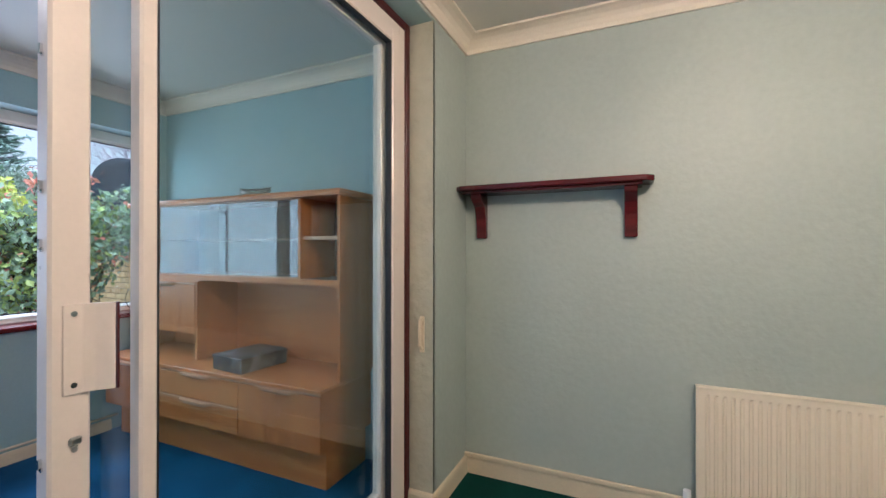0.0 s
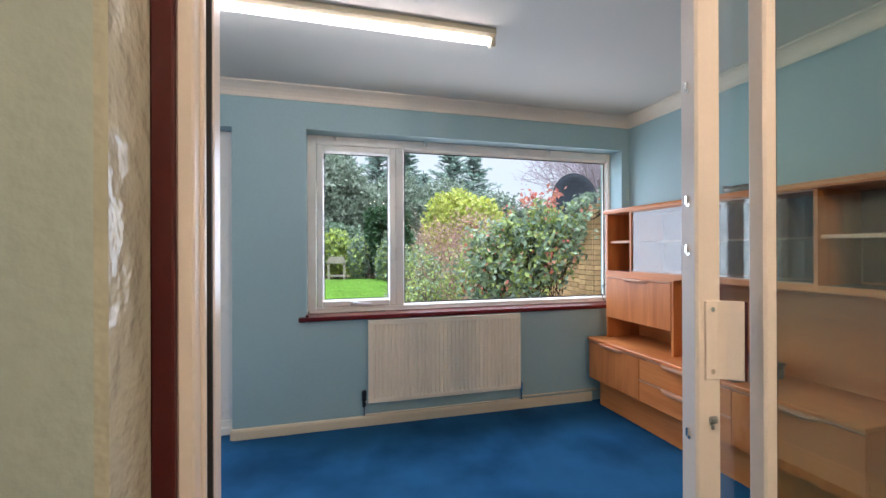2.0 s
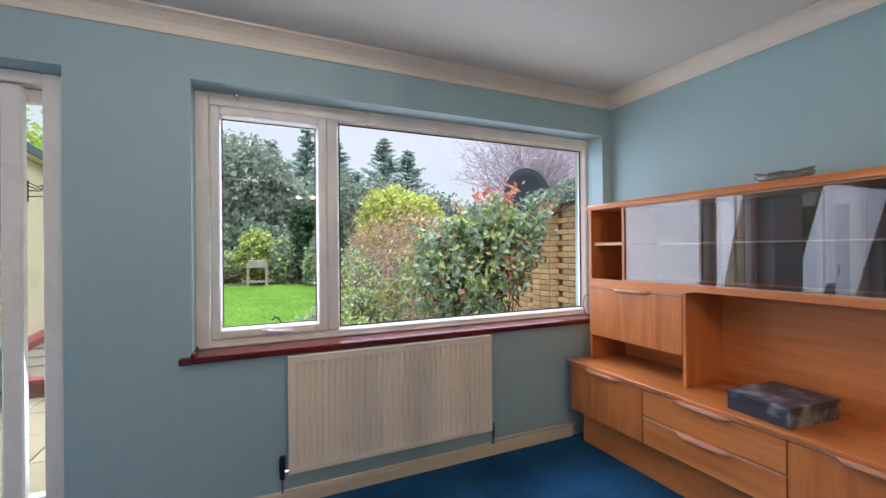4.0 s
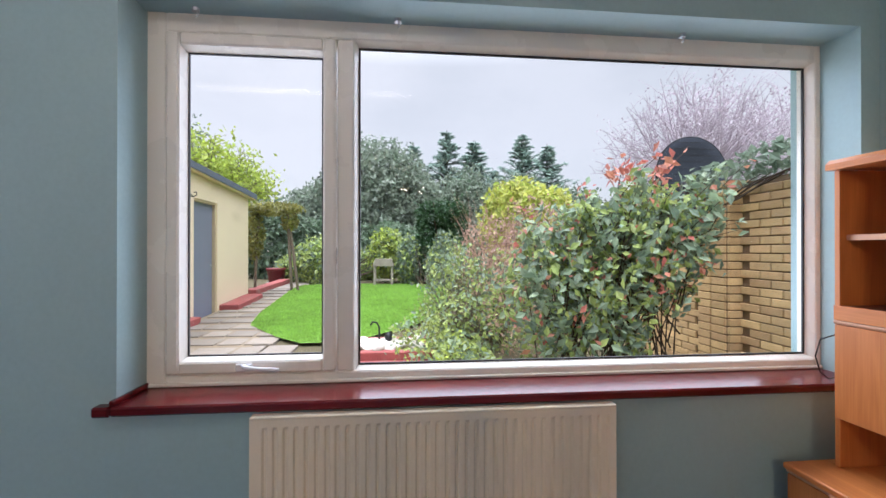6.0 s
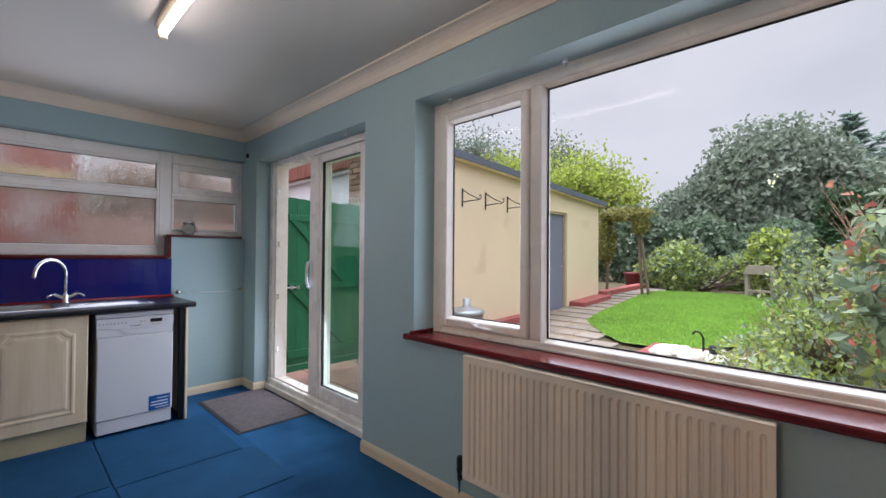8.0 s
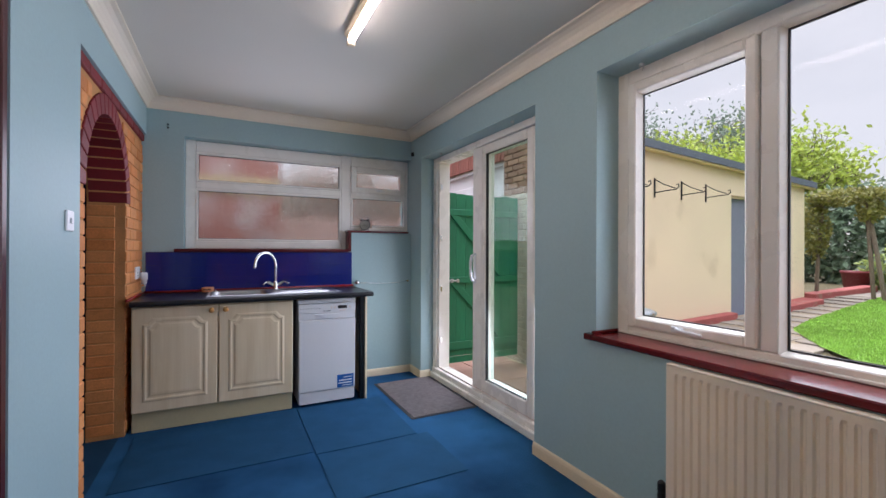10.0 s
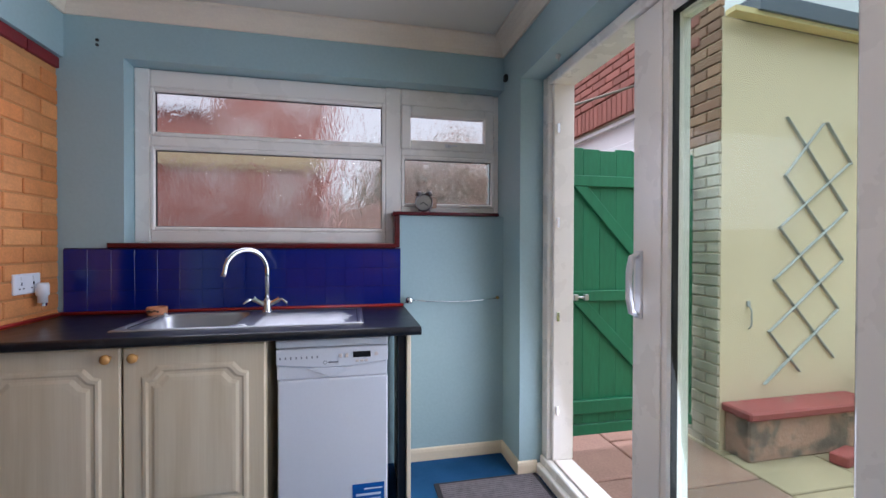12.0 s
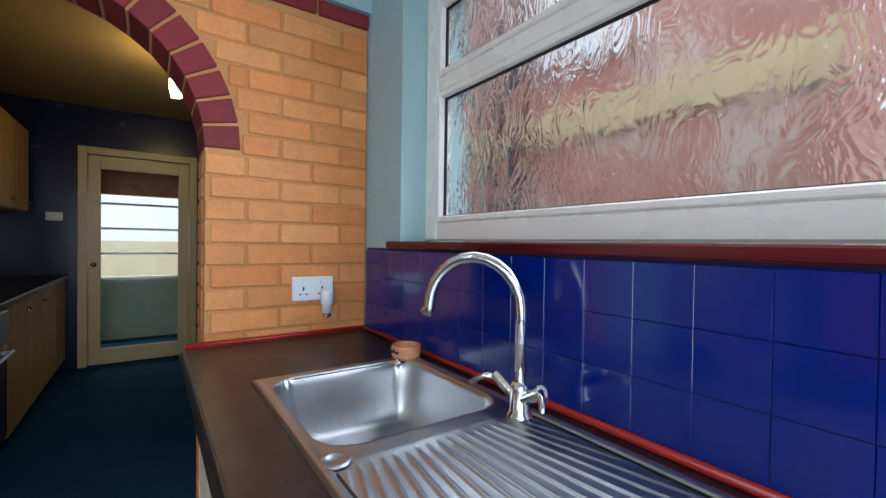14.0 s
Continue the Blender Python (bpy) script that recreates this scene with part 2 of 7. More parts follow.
def glow(name, color, strength):
    m = bpy.data.materials.new(name)
    m.use_nodes = True
    bs = m.node_tree.nodes["Principled BSDF"]
    bs.inputs["Base Color"].default_value = (0.8, 0.8, 0.8, 1)
    bs.inputs["Emission Color"].default_value = color
    bs.inputs["Emission Strength"].default_value = strength
    return m


def wood_material(name, light, dark, axis="x", rough=0.35, scale=1.0):
    """Straight-grained veneer: stretched bands and pores along one axis."""
    m = bpy.data.materials.new(name)
    m.use_nodes = True
    n, l = m.node_tree.nodes, m.node_tree.links
    bs = n["Principled BSDF"]
    geo, mp, mp2 = n.new("ShaderNodeNewGeometry"), n.new("ShaderNodeMapping"), n.new("ShaderNodeMapping")
    s1, s2 = {"x": ((1.2, 14, 14), (6, 220, 220)), "y": ((14, 1.2, 14), (220, 6, 220)), "z": ((14, 14, 1.2), (220, 220, 6))}[axis]
    mp.inputs["Scale"].default_value, mp2.inputs["Scale"].default_value = [c * scale for c in s1], [c * scale for c in s2]
    a, b = n.new("ShaderNodeTexNoise"), n.new("ShaderNodeTexNoise")
    a.inputs["Scale"].default_value, a.inputs["Detail"].default_value, a.inputs["Distortion"].default_value = 1.0, 5, 0.7
    b.inputs["Scale"].default_value, b.inputs["Detail"].default_value = 1.0, 3
    for node, tex in ((mp, a), (mp2, b)):
        l.new(geo.outputs["Position"], node.inputs["Vector"])
        l.new(node.outputs["Vector"], tex.inputs["Vector"])
    mx = n.new("ShaderNodeMath")
    mx.operation = "MULTIPLY_ADD"
    mx.inputs[1].default_value = 0.35
    l.new(b.outputs["Fac"], mx.inputs[0])
    l.new(a.outputs["Fac"], mx.inputs[2])
    ramp = n.new("ShaderNodeValToRGB")
    ramp.color_ramp.elements[0].position, ramp.color_ramp.elements[0].color = 0.42, dark
    ramp.color_ramp.elements[1].position, ramp.color_ramp.elements[1].color = 0.88, light
    l.new(mx.outputs[0], ramp.inputs["Fac"])
    l.new(ramp.outputs["Color"], bs.inputs["Base Color"])
    bs.inputs["Roughness"].default_value = rough
    bp = n.new("ShaderNodeBump")
    bp.inputs["Strength"].default_value, bp.inputs["Distance"].default_value = 0.12, 0.001
    l.new(b.outputs["Fac"], bp.inputs["Height"])
    l.new(bp.outputs["Normal"], bs.inputs["Normal"])
    return m


M = {}
M["wall"] = material("wall_paint", srgb(159, 187, 192), 0.55, vary=0.05, scale=1.8, fine=60, bump=0.25, dist=0.002)
M["reveal"] = material("glossy_embossed_paint", srgb(186, 184, 166), 0.16, vary=0.08, scale=5, fine=16, bump=0.9, dist=0.014)
M["wall_paper"] = material("painted_wallpaper", srgb(172, 182, 176), 0.5, vary=0.06, scale=2.5, fine=34, bump=0.6, dist=0.004)
M["ceiling"] = material("ceiling_paint", srgb(216, 213, 203), 0.7, vary=0.04, scale=1.5, fine=120, bump=0.1)
M["cornice"] = material("cornice_paint", srgb(230, 220, 202), 0.6, vary=0.05, bump=0.05)
M["skirting"] = material("cream_gloss", srgb(222, 208, 180), 0.35, vary=0.06, bump=0.05)
M["upvc"] = material("white_upvc", srgb(240, 237, 230), 0.28, vary=0.01, bump=0.02)
M["upvc_dark"] = material("rubber_gasket", srgb(30, 30, 32), 0.6, bump=0.0)
M["alu"] = material("white_lacquered_metal", srgb(225, 214, 206), 0.3, vary=0.03, bump=0.02)
M["mahogany"] = wood_material("red_mahogany_gloss", srgb(112, 26, 30), srgb(66, 12, 18), "y", 0.22)
M["mahogany_x"] = wood_material("red_mahogany_gloss_x", srgb(96, 20, 26), srgb(50, 8, 14), "x", 0.25)
M["dark_trim"] = material("dark_red_paint", srgb(72, 18, 20), 0.35, vary=0.15, bump=0.1)
M["carpet"] = material("blue_carpet", srgb(42, 90, 133), 0.95, vary=0.22, scale=3.0, fine=420, bump=0.8, dist=0.004, spec=0.1, second=srgb(24, 62, 98), second_at=(0.45, 0.7), second_scale=1.6)
M["carpet_green"] = material("green_carpet", srgb(14, 58, 52), 0.95, vary=0.2, fine=420, bump=0.8, dist=0.004, spec=0.1)
M["carpet_kitchen"] = material("dark_blue_carpet", srgb(34, 68, 96), 0.95, vary=0.2, fine=420, bump=0.8, dist=0.004, spec=0.1)
M["radiator"] = material("cream_radiator", srgb(240, 228, 206), 0.35, vary=0.03, bump=0.03)
M["teak"] = wood_material("teak_veneer", srgb(224, 146, 80), srgb(192, 110, 52), "x", 0.38)
M["teak_z"] = wood_material("teak_veneer_upright", srgb(216, 138, 74), srgb(180, 100, 46), "z", 0.38)
# same teak, darkened in colour for the shade inside the hutch
M["teak_shaded"] = wood_material("teak_inside_shaded", srgb(120, 56, 26), srgb(84, 34, 16), "x", 0.45)
M["teak_lip"] = wood_material("teak_lipping", srgb(232, 184, 150), srgb(206, 148, 108), "x", 0.3)
M["glass"] = glass_material("window_glass", (0.985, 0.993, 0.99, 1), mirror=0.005)
M["glass_tint"] = glass_material("door_glass", (0.90, 0.945, 0.93, 1), mirror=0.06)
M["glass_patio"] = glass_material("patio_glass", (0.90, 0.945, 0.925, 1), mirror=0.010)
M["glass_cabinet"] = glass_material("cabinet_glass", (0.80, 0.81, 0.82, 1), mirror=0.12)
M["chrome"] = material("chrome", (0.78, 0.78, 0.78, 1), 0.1, 1.0, vary=0.03, bump=0.0)
M["steel"] = material("brushed_steel", (0.50, 0.505, 0.515, 1), 0.34, 1.0, vary=0.08, fine=160, bump=0.05, stretch=(1, 6, 6))
M["white"] = material("white_plastic", srgb(226, 228, 232), 0.35, vary=0.02, bump=0.0)
M["black"] = material("black_plastic", srgb(16, 17, 20), 0.4, vary=0.1, bump=0.02)
M["brass"] = material("brass", (0.72, 0.48, 0.16, 1), 0.25, 1.0, vary=0.1, bump=0.0)
M["ground_fill"] = material("earth", srgb(96, 80, 60), 0.95, vary=0.3, fine=30, bump=0.5, dist=0.02)

# ---- the extension: walls, floor, ceiling ----
W, OUT, E, ED, S, N = -3.445, -3.74, -1.165, -0.895, -3.03, 2.20
CEIL, TOP = 2.475, 2.75
structure("floor", box(OUT, E + 0.06, S - 0.3, N + 0.3, -0.2, 0.0), M["carpet"], "royal blue carpet, worn and slightly faded", "floor")
structure("ceiling", box(OUT, E + 0.25, S - 0.3, N + 0.3, CEIL, TOP), M["ceiling"], "plain white painted plaster ceiling", "ceiling")
# garden wall with a window and a glazed door opening
structure("wall_west", boxes([(OUT, W, S - 0.3, -2.77, 0, CEIL), (OUT, W, -2.77, -1.04, 2.165, CEIL), (OUT, W, -1.04, -0.55, 0, CEIL),
          (OUT, W, -0.55, 2.12, 0, 0.80), (OUT, W, -0.55, 2.12, 2.185, CEIL), (OUT, W, 2.12, N + 0.3, 0, CEIL)]), M["wall"], "pale blue-green painted plaster wall with window and door openings", "wall")
structure("wall_south", boxes([(-1.424, E + 0.3, S - 0.28, S, 0, CEIL), (W, -1.424, S - 0.28, S, 2.19, CEIL),
          (W, -2.79, S - 0.28, S, 0, 1.425), (-2.79, -1.424, S - 0.28, S, 0, 1.24)]), M["wall"], "pale blue painted plaster wall behind the sink", "wall")
structure("wall_north", box(W, E + 0.25, N, N + 0.3, 0, CEIL), M["wall"], "pale blue painted plaster wall behind the wall unit", "wall")
structure("wall_east", boxes([(E, ED, -1.36, -0.69, 0, CEIL), (E, ED, -0.69, 1.87, 2.43, CEIL), (E, ED, 1.87, N, 0, CEIL), (E, ED, S, -1.36, 2.17, CEIL)]), M["wall"], "pale blue painted wall with a wide door opening", "wall")


def cornice(name, a, b, inward, z, size=0.09):
    """A coved moulding from a to b, whose hollow faces inward."""
    a, b, i = Vector(a), Vector(b), Vector(inward)
    prof = [(0, 0), (0, -size), (0.012, -size)] + [(0.012 + (size - 0.012) * (1 - math.cos(t * math.pi / 2)), -size + (size - 0.012) * math.sin(t * math.pi / 2)) for t in (0.2, 0.4, 0.6, 0.8, 1.0)] + [(size, 0)]
    bm = bmesh.new()
    rows = []
    for p in (a, b):
        rows.append([bm.verts.new((p + i * u).to_tuple()[:2] + (z + v,)) for u, v in prof])
    n = len(prof)
    for k in range(n):
        bm.faces.new((rows[0][k], rows[0][(k + 1) % n], rows[1][(k + 1) % n], rows[1][k]))
    bm.faces.new(rows[0])
    bm.faces.new(rows[1])
    bmesh.ops.recalc_face_normals(bm, faces=bm.faces)
    return structure(name, bm, M["cornice"], "cream painted coved plaster cornice", "cornice")


CZ = CEIL - 0.002
cornice("trim_west", (W, S, 0), (W, N, 0), (1, 0, 0), CZ)
cornice("trim_south", (W, S, 0), (E, S, 0), (0, 1, 0), CZ)
cornice("trim_north", (W, N, 0), (E, N, 0), (0, -1, 0), CZ)
cornice("trim_east", (E, S, 0), (E, N, 0), (-1, 0, 0), CZ)


def skirting(name, a, b, inward, h=0.075, t=0.016):
    a, b, i = Vector(a), Vector(b), Vector(inward)
    prof = [(0, 0), (t, 0), (t, h - 0.02), (t * 0.75, h - 0.006), (t * 0.35, h), (0, h)]
    bm = bmesh.new()
    rows = [[bm.verts.new((p + i * u).to_tuple()[:2] + (v,)) for u, v in prof] for p in (a, b)]
    for k in range(6):
        bm.faces.new((rows[0][k], rows[0][(k + 1) % 6], rows[1][(k + 1) % 6], rows[1][k]))
    bm.faces.new(rows[0])
    bm.faces.new(rows[1])
    bmesh.ops.recalc_face_normals(bm, faces=bm.faces)
    return structure(name, bm, M["skirting"], "cream gloss painted wooden skirting board", "skirting")


skirting("baseboard_west", (W, -1.04, 0), (W, 1.80, 0), (1, 0, 0))
skirting("baseboard_reveal", (W - 0.10, -1.04, 0), (W, -1.04, 0), (0, -1, 0), 0.07)
skirting("baseboard_south", (W, S, 0), (-2.82, S, 0), (0, 1, 0), 0.07)
skirting("baseboard_corner", (W, S, 0), (W, -2.77, 0), (1, 0, 0), 0.07)
skirting("baseboard_reveal_south", (W - 0.10, -2.77, 0), (W + 0.015, -2.77, 0), (0, 1, 0), 0.07)
skirting("baseboard_east", (E, -1.34, 0), (E, -0.74, 0), (-1, 0, 0))

# ---- garden window ----
FX = -3.605
win = thing("window_1", (FX, 0.78, 0.80), "wide white plastic double-glazed window onto the garden", "window", kind="structure")
part("window_frame", boxes([(FX - 0.09, FX, -0.56, -0.486, 0.82, 2.20), (FX - 0.09, FX, 2.098, 2.13, 0.82, 2.20), (FX - 0.09, FX, -0.486, 2.098, 0.82, 0.868), (FX - 0.09, FX, -0.486, 2.098, 2.118, 2.20),
     (FX - 0.09, FX, 0.122, 0.186, 0.868, 2.118)], 0.006), M["upvc"], win)
sash = part("opening_sash", ring_x(FX - 0.06, FX + 0.014, -0.482, 0.118, 0.872, 2.114, 0.046, 0.007), M["upvc"], win, "white plastic opening casement")


def sloped_bead(y0, y1, z0, z1, xf, xb, w):
    """A glazing bead whose face slopes back to the glass."""
    bm = bmesh.new()
    a = [bm.verts.new((xf, y, z)) for y, z in ((y0, z0), (y1, z0), (y1, z1), (y0, z1))]
    b = [bm.verts.new((xb, y, z)) for y, z in ((y0 + w, z0 + w), (y1 - w, z0 + w), (y1 - w, z1 - w), (y0 + w, z1 - w))]
    c = [bm.verts.new((xb, y, z)) for y, z in ((y0, z0), (y1, z0), (y1, z1), (y0, z1))]
    for k in range(4):
        j = (k + 1) % 4
        bm.faces.new((a[k], a[j], b[j], b[k]))
        bm.faces.new((b[k], b[j], c[j], c[k]))
    bmesh.ops.recalc_face_normals(bm, faces=bm.faces)
    return bm


part("glazing_bead", sloped_bead(-0.437, 0.073, 0.917, 2.069, FX + 0.006, FX - 0.040, 0.010), M["upvc"], sash)
part("gasket", ring_x(FX - 0.046, FX - 0.038, -0.431, 0.067, 0.923, 2.063, 0.008, 0), M["upvc_dark"], sash)
part("glazing_bead", sloped_bead(0.185, 2.099, 0.867, 2.119, FX - 0.004, FX - 0.040, 0.014), M["upvc"], win)
part("gasket", ring_x(FX - 0.046, FX - 0.038, 0.195, 2.089, 0.877, 2.109, 0.010, 0), M["upvc_dark"], win)
for y0, y1, z0, z1 in ((-0.431, 0.067, 0.923, 2.063), (0.195, 2.089, 0.877, 2.109)):
    g = part("pane", box(FX - 0.052, FX - 0.048, y0, y1, z0, z1), M["glass"], win)
    g.visible_shadow = False
hd = part("handle", box(FX + 0.014, FX + 0.026, -0.235, -0.175, 0.882, 0.910, 0.004), M["white"], win, "white lever window handle")
part("lever", tube([(FX + 0.024, -0.205, 0.9), (FX + 0.045, -0.19, 0.9), (FX + 0.05, -0.15, 0.897), (FX + 0.05, -0.09, 0.893), (FX + 0.048, -0.075, 0.892)], [0.009, 0.009, 0.008, 0.008, 0.006], 8), M["white"], hd, smooth=True)
structure("window_sill", boxes([(FX - 0.002, W + 0.038, -0.605, -0.55, 0.795, 0.828), (FX - 0.002, W + 0.038, -0.55, 2.12, 0.797, 0.828)], 0.006), M["mahogany"], "glossy dark red mahogany window board", "window sill")
structure("sill_bead", box(FX, FX + 0.012, -0.548, 2.12, 0.829, 0.842, 0.003), M["upvc"], "thin white plastic bead along the sill", "trim")
structure("sill_upstand", box(FX + 0.002, W + 0.03, -0.556, -0.538, 0.829, 0.846, 0.004), M["mahogany"], "dark red end strip of the window board", "trim")

# ---- sliding patio door to the garden ----
DX = -3.625
gd = thing("door_1", (DX, -1.87, 0.0), "white plastic sliding patio door, half open", "patio door", kind="structure")
part("door_frame", boxes([(DX - 0.09, DX + 0.05, -2.768, -2.70, 0.1, 2.163), (DX - 0.09, DX + 0.03, -2.70, -2.675, 0.1, 2.12), (DX - 0.09, DX + 0.05, -1.15, -1.042, 0.1, 2.163), (DX - 0.09, DX + 0.05, -2.70, -1.15, 2.11, 2.163)], 0.005), M["upvc"], gd)
part("threshold", boxes([(DX - 0.09, DX + 0.06, -2.768, -1.042, 0.02, 0.10), (DX + 0.02, DX + 0.085, -2.768, -1.042, 0.0, 0.055)], 0.006), M["upvc"], gd, "white plastic door threshold")
part("track", box(DX + 0.0, DX + 0.03, -2.665, -1.15, 0.10, 0.114, 0.003), M["alu"], gd)
leaf = part("sliding_leaf", boxes([(DX - 0.015, DX + 0.04, -2.02, -1.83, 0.115, 2.105), (DX - 0.015, DX + 0.04, -1.30, -1.225, 0.115, 2.105), (DX - 0.015, DX + 0.04, -1.83, -1.30, 0.115, 0.215), (DX - 0.015, DX + 0.04, -1.83, -1.30, 2.035, 2.105)], 0.008), M["upvc"], gd, "white plastic sliding door leaf")
fixed = part("fixed_leaf", boxes([(DX - 0.08, DX - 0.025, -1.97, -1.87, 0.105, 2.108), (DX - 0.08, DX - 0.025, -1.87, -1.15, 0.105, 0.20), (DX - 0.08, DX - 0.025, -1.87, -1.15, 2.045, 2.108)], 0.005), M["upvc"], gd)
for x, y0, y1, z0, z1, o in ((DX + 0.012, -1.835, -1.295, 0.21, 2.04, leaf), (DX - 0.052, -1.875, -1.145, 0.195, 2.05, fixed)):
    g = part("pane", box(x, x + 0.004, y0, y1, z0, z1), M["glass_patio"], o)
    g.visible_shadow = False
part("gasket", ring_x(DX + 0.005, DX + 0.03, -1.838, -1.292, 0.207, 2.043, 0.010, 0), M["upvc_dark"], leaf)
part("bead_line", box(DX + 0.04, DX + 0.046, -1.875, -1.862, 0.12, 2.10, 0.002), M["upvc"], leaf)


def pull(x, y, z, side):
    return tube([(x, y, z - 0.115), (x + side * 0.035, y, z - 0.10), (x + side * 0.045, y, z - 0.05), (x + side * 0.045, y, z + 0.05), (x + side * 0.035, y, z + 0.10), (x, y, z + 0.115)], [0.011, 0.012, 0.012, 0.012, 0.012, 0.011], 10)


part("pull_handle", join(pull(DX + 0.04, -1.975, 1.11, 1), box(DX + 0.038, DX + 0.048, -1.992, -1.958, 0.985, 1.235, 0.003)), M["white"], leaf, "white D-shaped pull handle", smooth=False)
part("pull_handle", pull(DX - 0.015, -2.0, 1.11, -1), M["white"], leaf, "white D-shaped pull handle")
part("lock", boxes([(DX - 0.005, DX + 0.03, -2.029, -2.019, 1.0, 1.10), (DX, DX + 0.026, -2.038, -2.028, 1.02, 1.05), (DX, DX + 0.026, -2.038, -2.028, 1.06, 1.09)], 0.003), M["chrome"], leaf, "steel hook lock")
for z in (0.35, 0.85, 1.35, 1.85):
    part("keep", box(DX + 0.0, DX + 0.016, -2.667, -2.661, z, z + 0.05, 0.001), M["chrome"], gd)

# ---- kitchen window ----
KY = -3.13
kw = thing("window_2", (-2.45, KY, 1.25), "white plastic window with patterned obscured glass", "window", kind="structure")
part("window_frame", boxes([(-1.50, -1.424, KY - 0.06, KY, 1.265, 2.19), (-2.835, -2.74, KY - 0.06, KY, 1.265, 2.19), (-3.47, -3.42, KY - 0.06, KY, 1.44, 2.185),
     (-2.74, -1.50, KY - 0.06, KY, 1.265, 1.33), (-2.74, -1.50, KY - 0.06, KY, 2.09, 2.185), (-2.74, -1.50, KY - 0.06, KY, 1.78, 1.835),
     (-3.42, -2.835, KY - 0.06, KY, 1.44, 1.485), (-3.42, -2.835, KY - 0.06, KY, 2.09, 2.19), (-3.42, -2.835, KY - 0.06, KY, 1.79, 1.835)], 0.006), M["upvc"], kw)
part("glazing_bead", ring_y(-2.74, -1.50, KY - 0.02, KY + 0.004, 1.33, 1.78, 0.02, 0.004), M["upvc"], kw)
part("glazing_bead", ring_y(-2.74, -1.50, KY - 0.02, KY + 0.004, 1.835, 2.09, 0.02, 0.004), M["upvc"], kw)
vent = part("top_vent", ring_y(-3.412, -2.835, KY - 0.05, KY + 0.012, 1.828, 2.088, 0.056, 0.006), M["upvc"], kw, "white top-hung vent light")
part("glazing_bead", ring_y(-3.42, -2.835, KY - 0.02, KY + 0.004, 1.485, 1.79, 0.02, 0.004), M["upvc"], kw)
part("vent_handle", join(box(-3.14, -3.10, KY + 0.012, KY + 0.024, 1.848, 1.868, 0.003), tube([(-3.12, KY + 0.02, 1.858), (-3.12, KY + 0.04, 1.858), (-3.17, KY + 0.042, 1.852)], 0.006, 8)), M["white"], vent)
for r in ((-2.74, -1.50, 1.33, 1.78), (-2.74, -1.50, 1.835, 2.09), (-3.42, -2.835, 1.485, 1.79)):
    part("gasket", ring_y(r[0] + 0.016, r[1] - 0.016, KY - 0.028, KY - 0.018, r[2] + 0.016, r[3] - 0.016, 0.008, 0), M["upvc_dark"], kw)
M["obscured"] = bpy.data.materials.new("obscured_glass")
M["obscured"].use_nodes = True
on, ol = M["obscured"].node_tree.nodes, M["obscured"].node_tree.links
ob_bs = on["Principled BSDF"]
ob_bs.inputs["Base Color"].default_value = (0.96, 0.97, 0.97, 1)
ob_bs.inputs["Transmission Weight"].default_value = 1.0
ob_bs.inputs["Roughness"].default_value = 0.10
ob_bs.inputs["IOR"].default_value = 1.45
og, om_, onz, obp = on.new("ShaderNodeNewGeometry"), on.new("ShaderNodeMapping"), on.new("ShaderNodeTexNoise"), on.new("ShaderNodeBump")
om_.inputs["Scale"].default_value = (17, 17, 8)
onz.inputs["Scale"].default_value, onz.inputs["Detail"].default_value, onz.inputs["Distortion"].default_value = 1.0, 2, 2.6
obp.inputs["Strength"].default_value, obp.inputs["Distance"].default_value = 0.30, 0.02
ol.new(og.outputs["Position"], om_.inputs["Vector"])
ol.new(om_.outputs["Vector"], onz.inputs["Vector"])
ol.new(onz.outputs["Fac"], obp.inputs["Height"])
ol.new(obp.outputs["Normal"], ob_bs.inputs["Normal"])
for x0, x1, z0, z1 in ((-2.725, -1.515, 1.345, 1.765), (-2.725, -1.515, 1.85, 2.075), (-3.405, -2.85, 1.50, 1.775), (-3.358, -2.889, 1.882, 2.034)):
    g = part("pane", box(x0, x1, KY - 0.030, KY - 0.026, z0, z1), M["obscured"], kw)
    g.visible_shadow = False
structure("kitchen_sill", boxes([(-2.79, -1.355, KY - 0.02, S + 0.022, 1.236, 1.262), (-2.815, -2.785, KY - 0.02, S + 0.016, 1.24, 1.425), (-3.41, -2.775, KY - 0.02, S + 0.022, 1.426, 1.446)], 0.004), M["mahogany_x"], "stepped dark red wooden window ledge", "window sill")

# ---- wide sliding glass door between the rooms ----
sd = thing("door_2", (-1.09, 0.6, 0), "wide white-framed sliding glass door, pushed open", "sliding door", kind="structure")
part("timber_lining", boxes([(-1.165, -1.02, -0.675, -0.642, 0, 2.43), (-1.165, -1.02, 1.835, 1.87, 0, 2.43), (-1.165, -1.02, -0.642, 1.835, 2.395, 2.43)], 0.003), M["dark_trim"], sd, "dark red timber door lining")
part("door_frame", boxes([(-1.15, -1.03, -0.642, -0.615, 0.0, 2.395), (-1.15, -1.03, 1.78, 1.835, 0.0, 2.395), (-1.15, -1.03, -0.615, 1.78, 2.34, 2.395), (-1.15, -1.03, -0.615, 1.78, 0.0, 0.045)], 0.004), M["alu"], sd)
part("side_channel", boxes([(-1.145, -1.10, -0.616, -0.602, 0.05, 2.338), (-1.075, -1.062, -0.616, -0.608, 0.05, 2.338)], 0.002), M["alu"], sd)
part("brush_seal", box(-1.098, -1.090, -0.614, -0.604, 0.05, 2.338), M["upvc_dark"], sd)
part("track", boxes([(-1.10, -1.09, -0.61, 1.78, 0.045, 0.06), (-1.045, -1.035, -0.61, 1.78, 0.045, 0.06)]), M["alu"], sd)
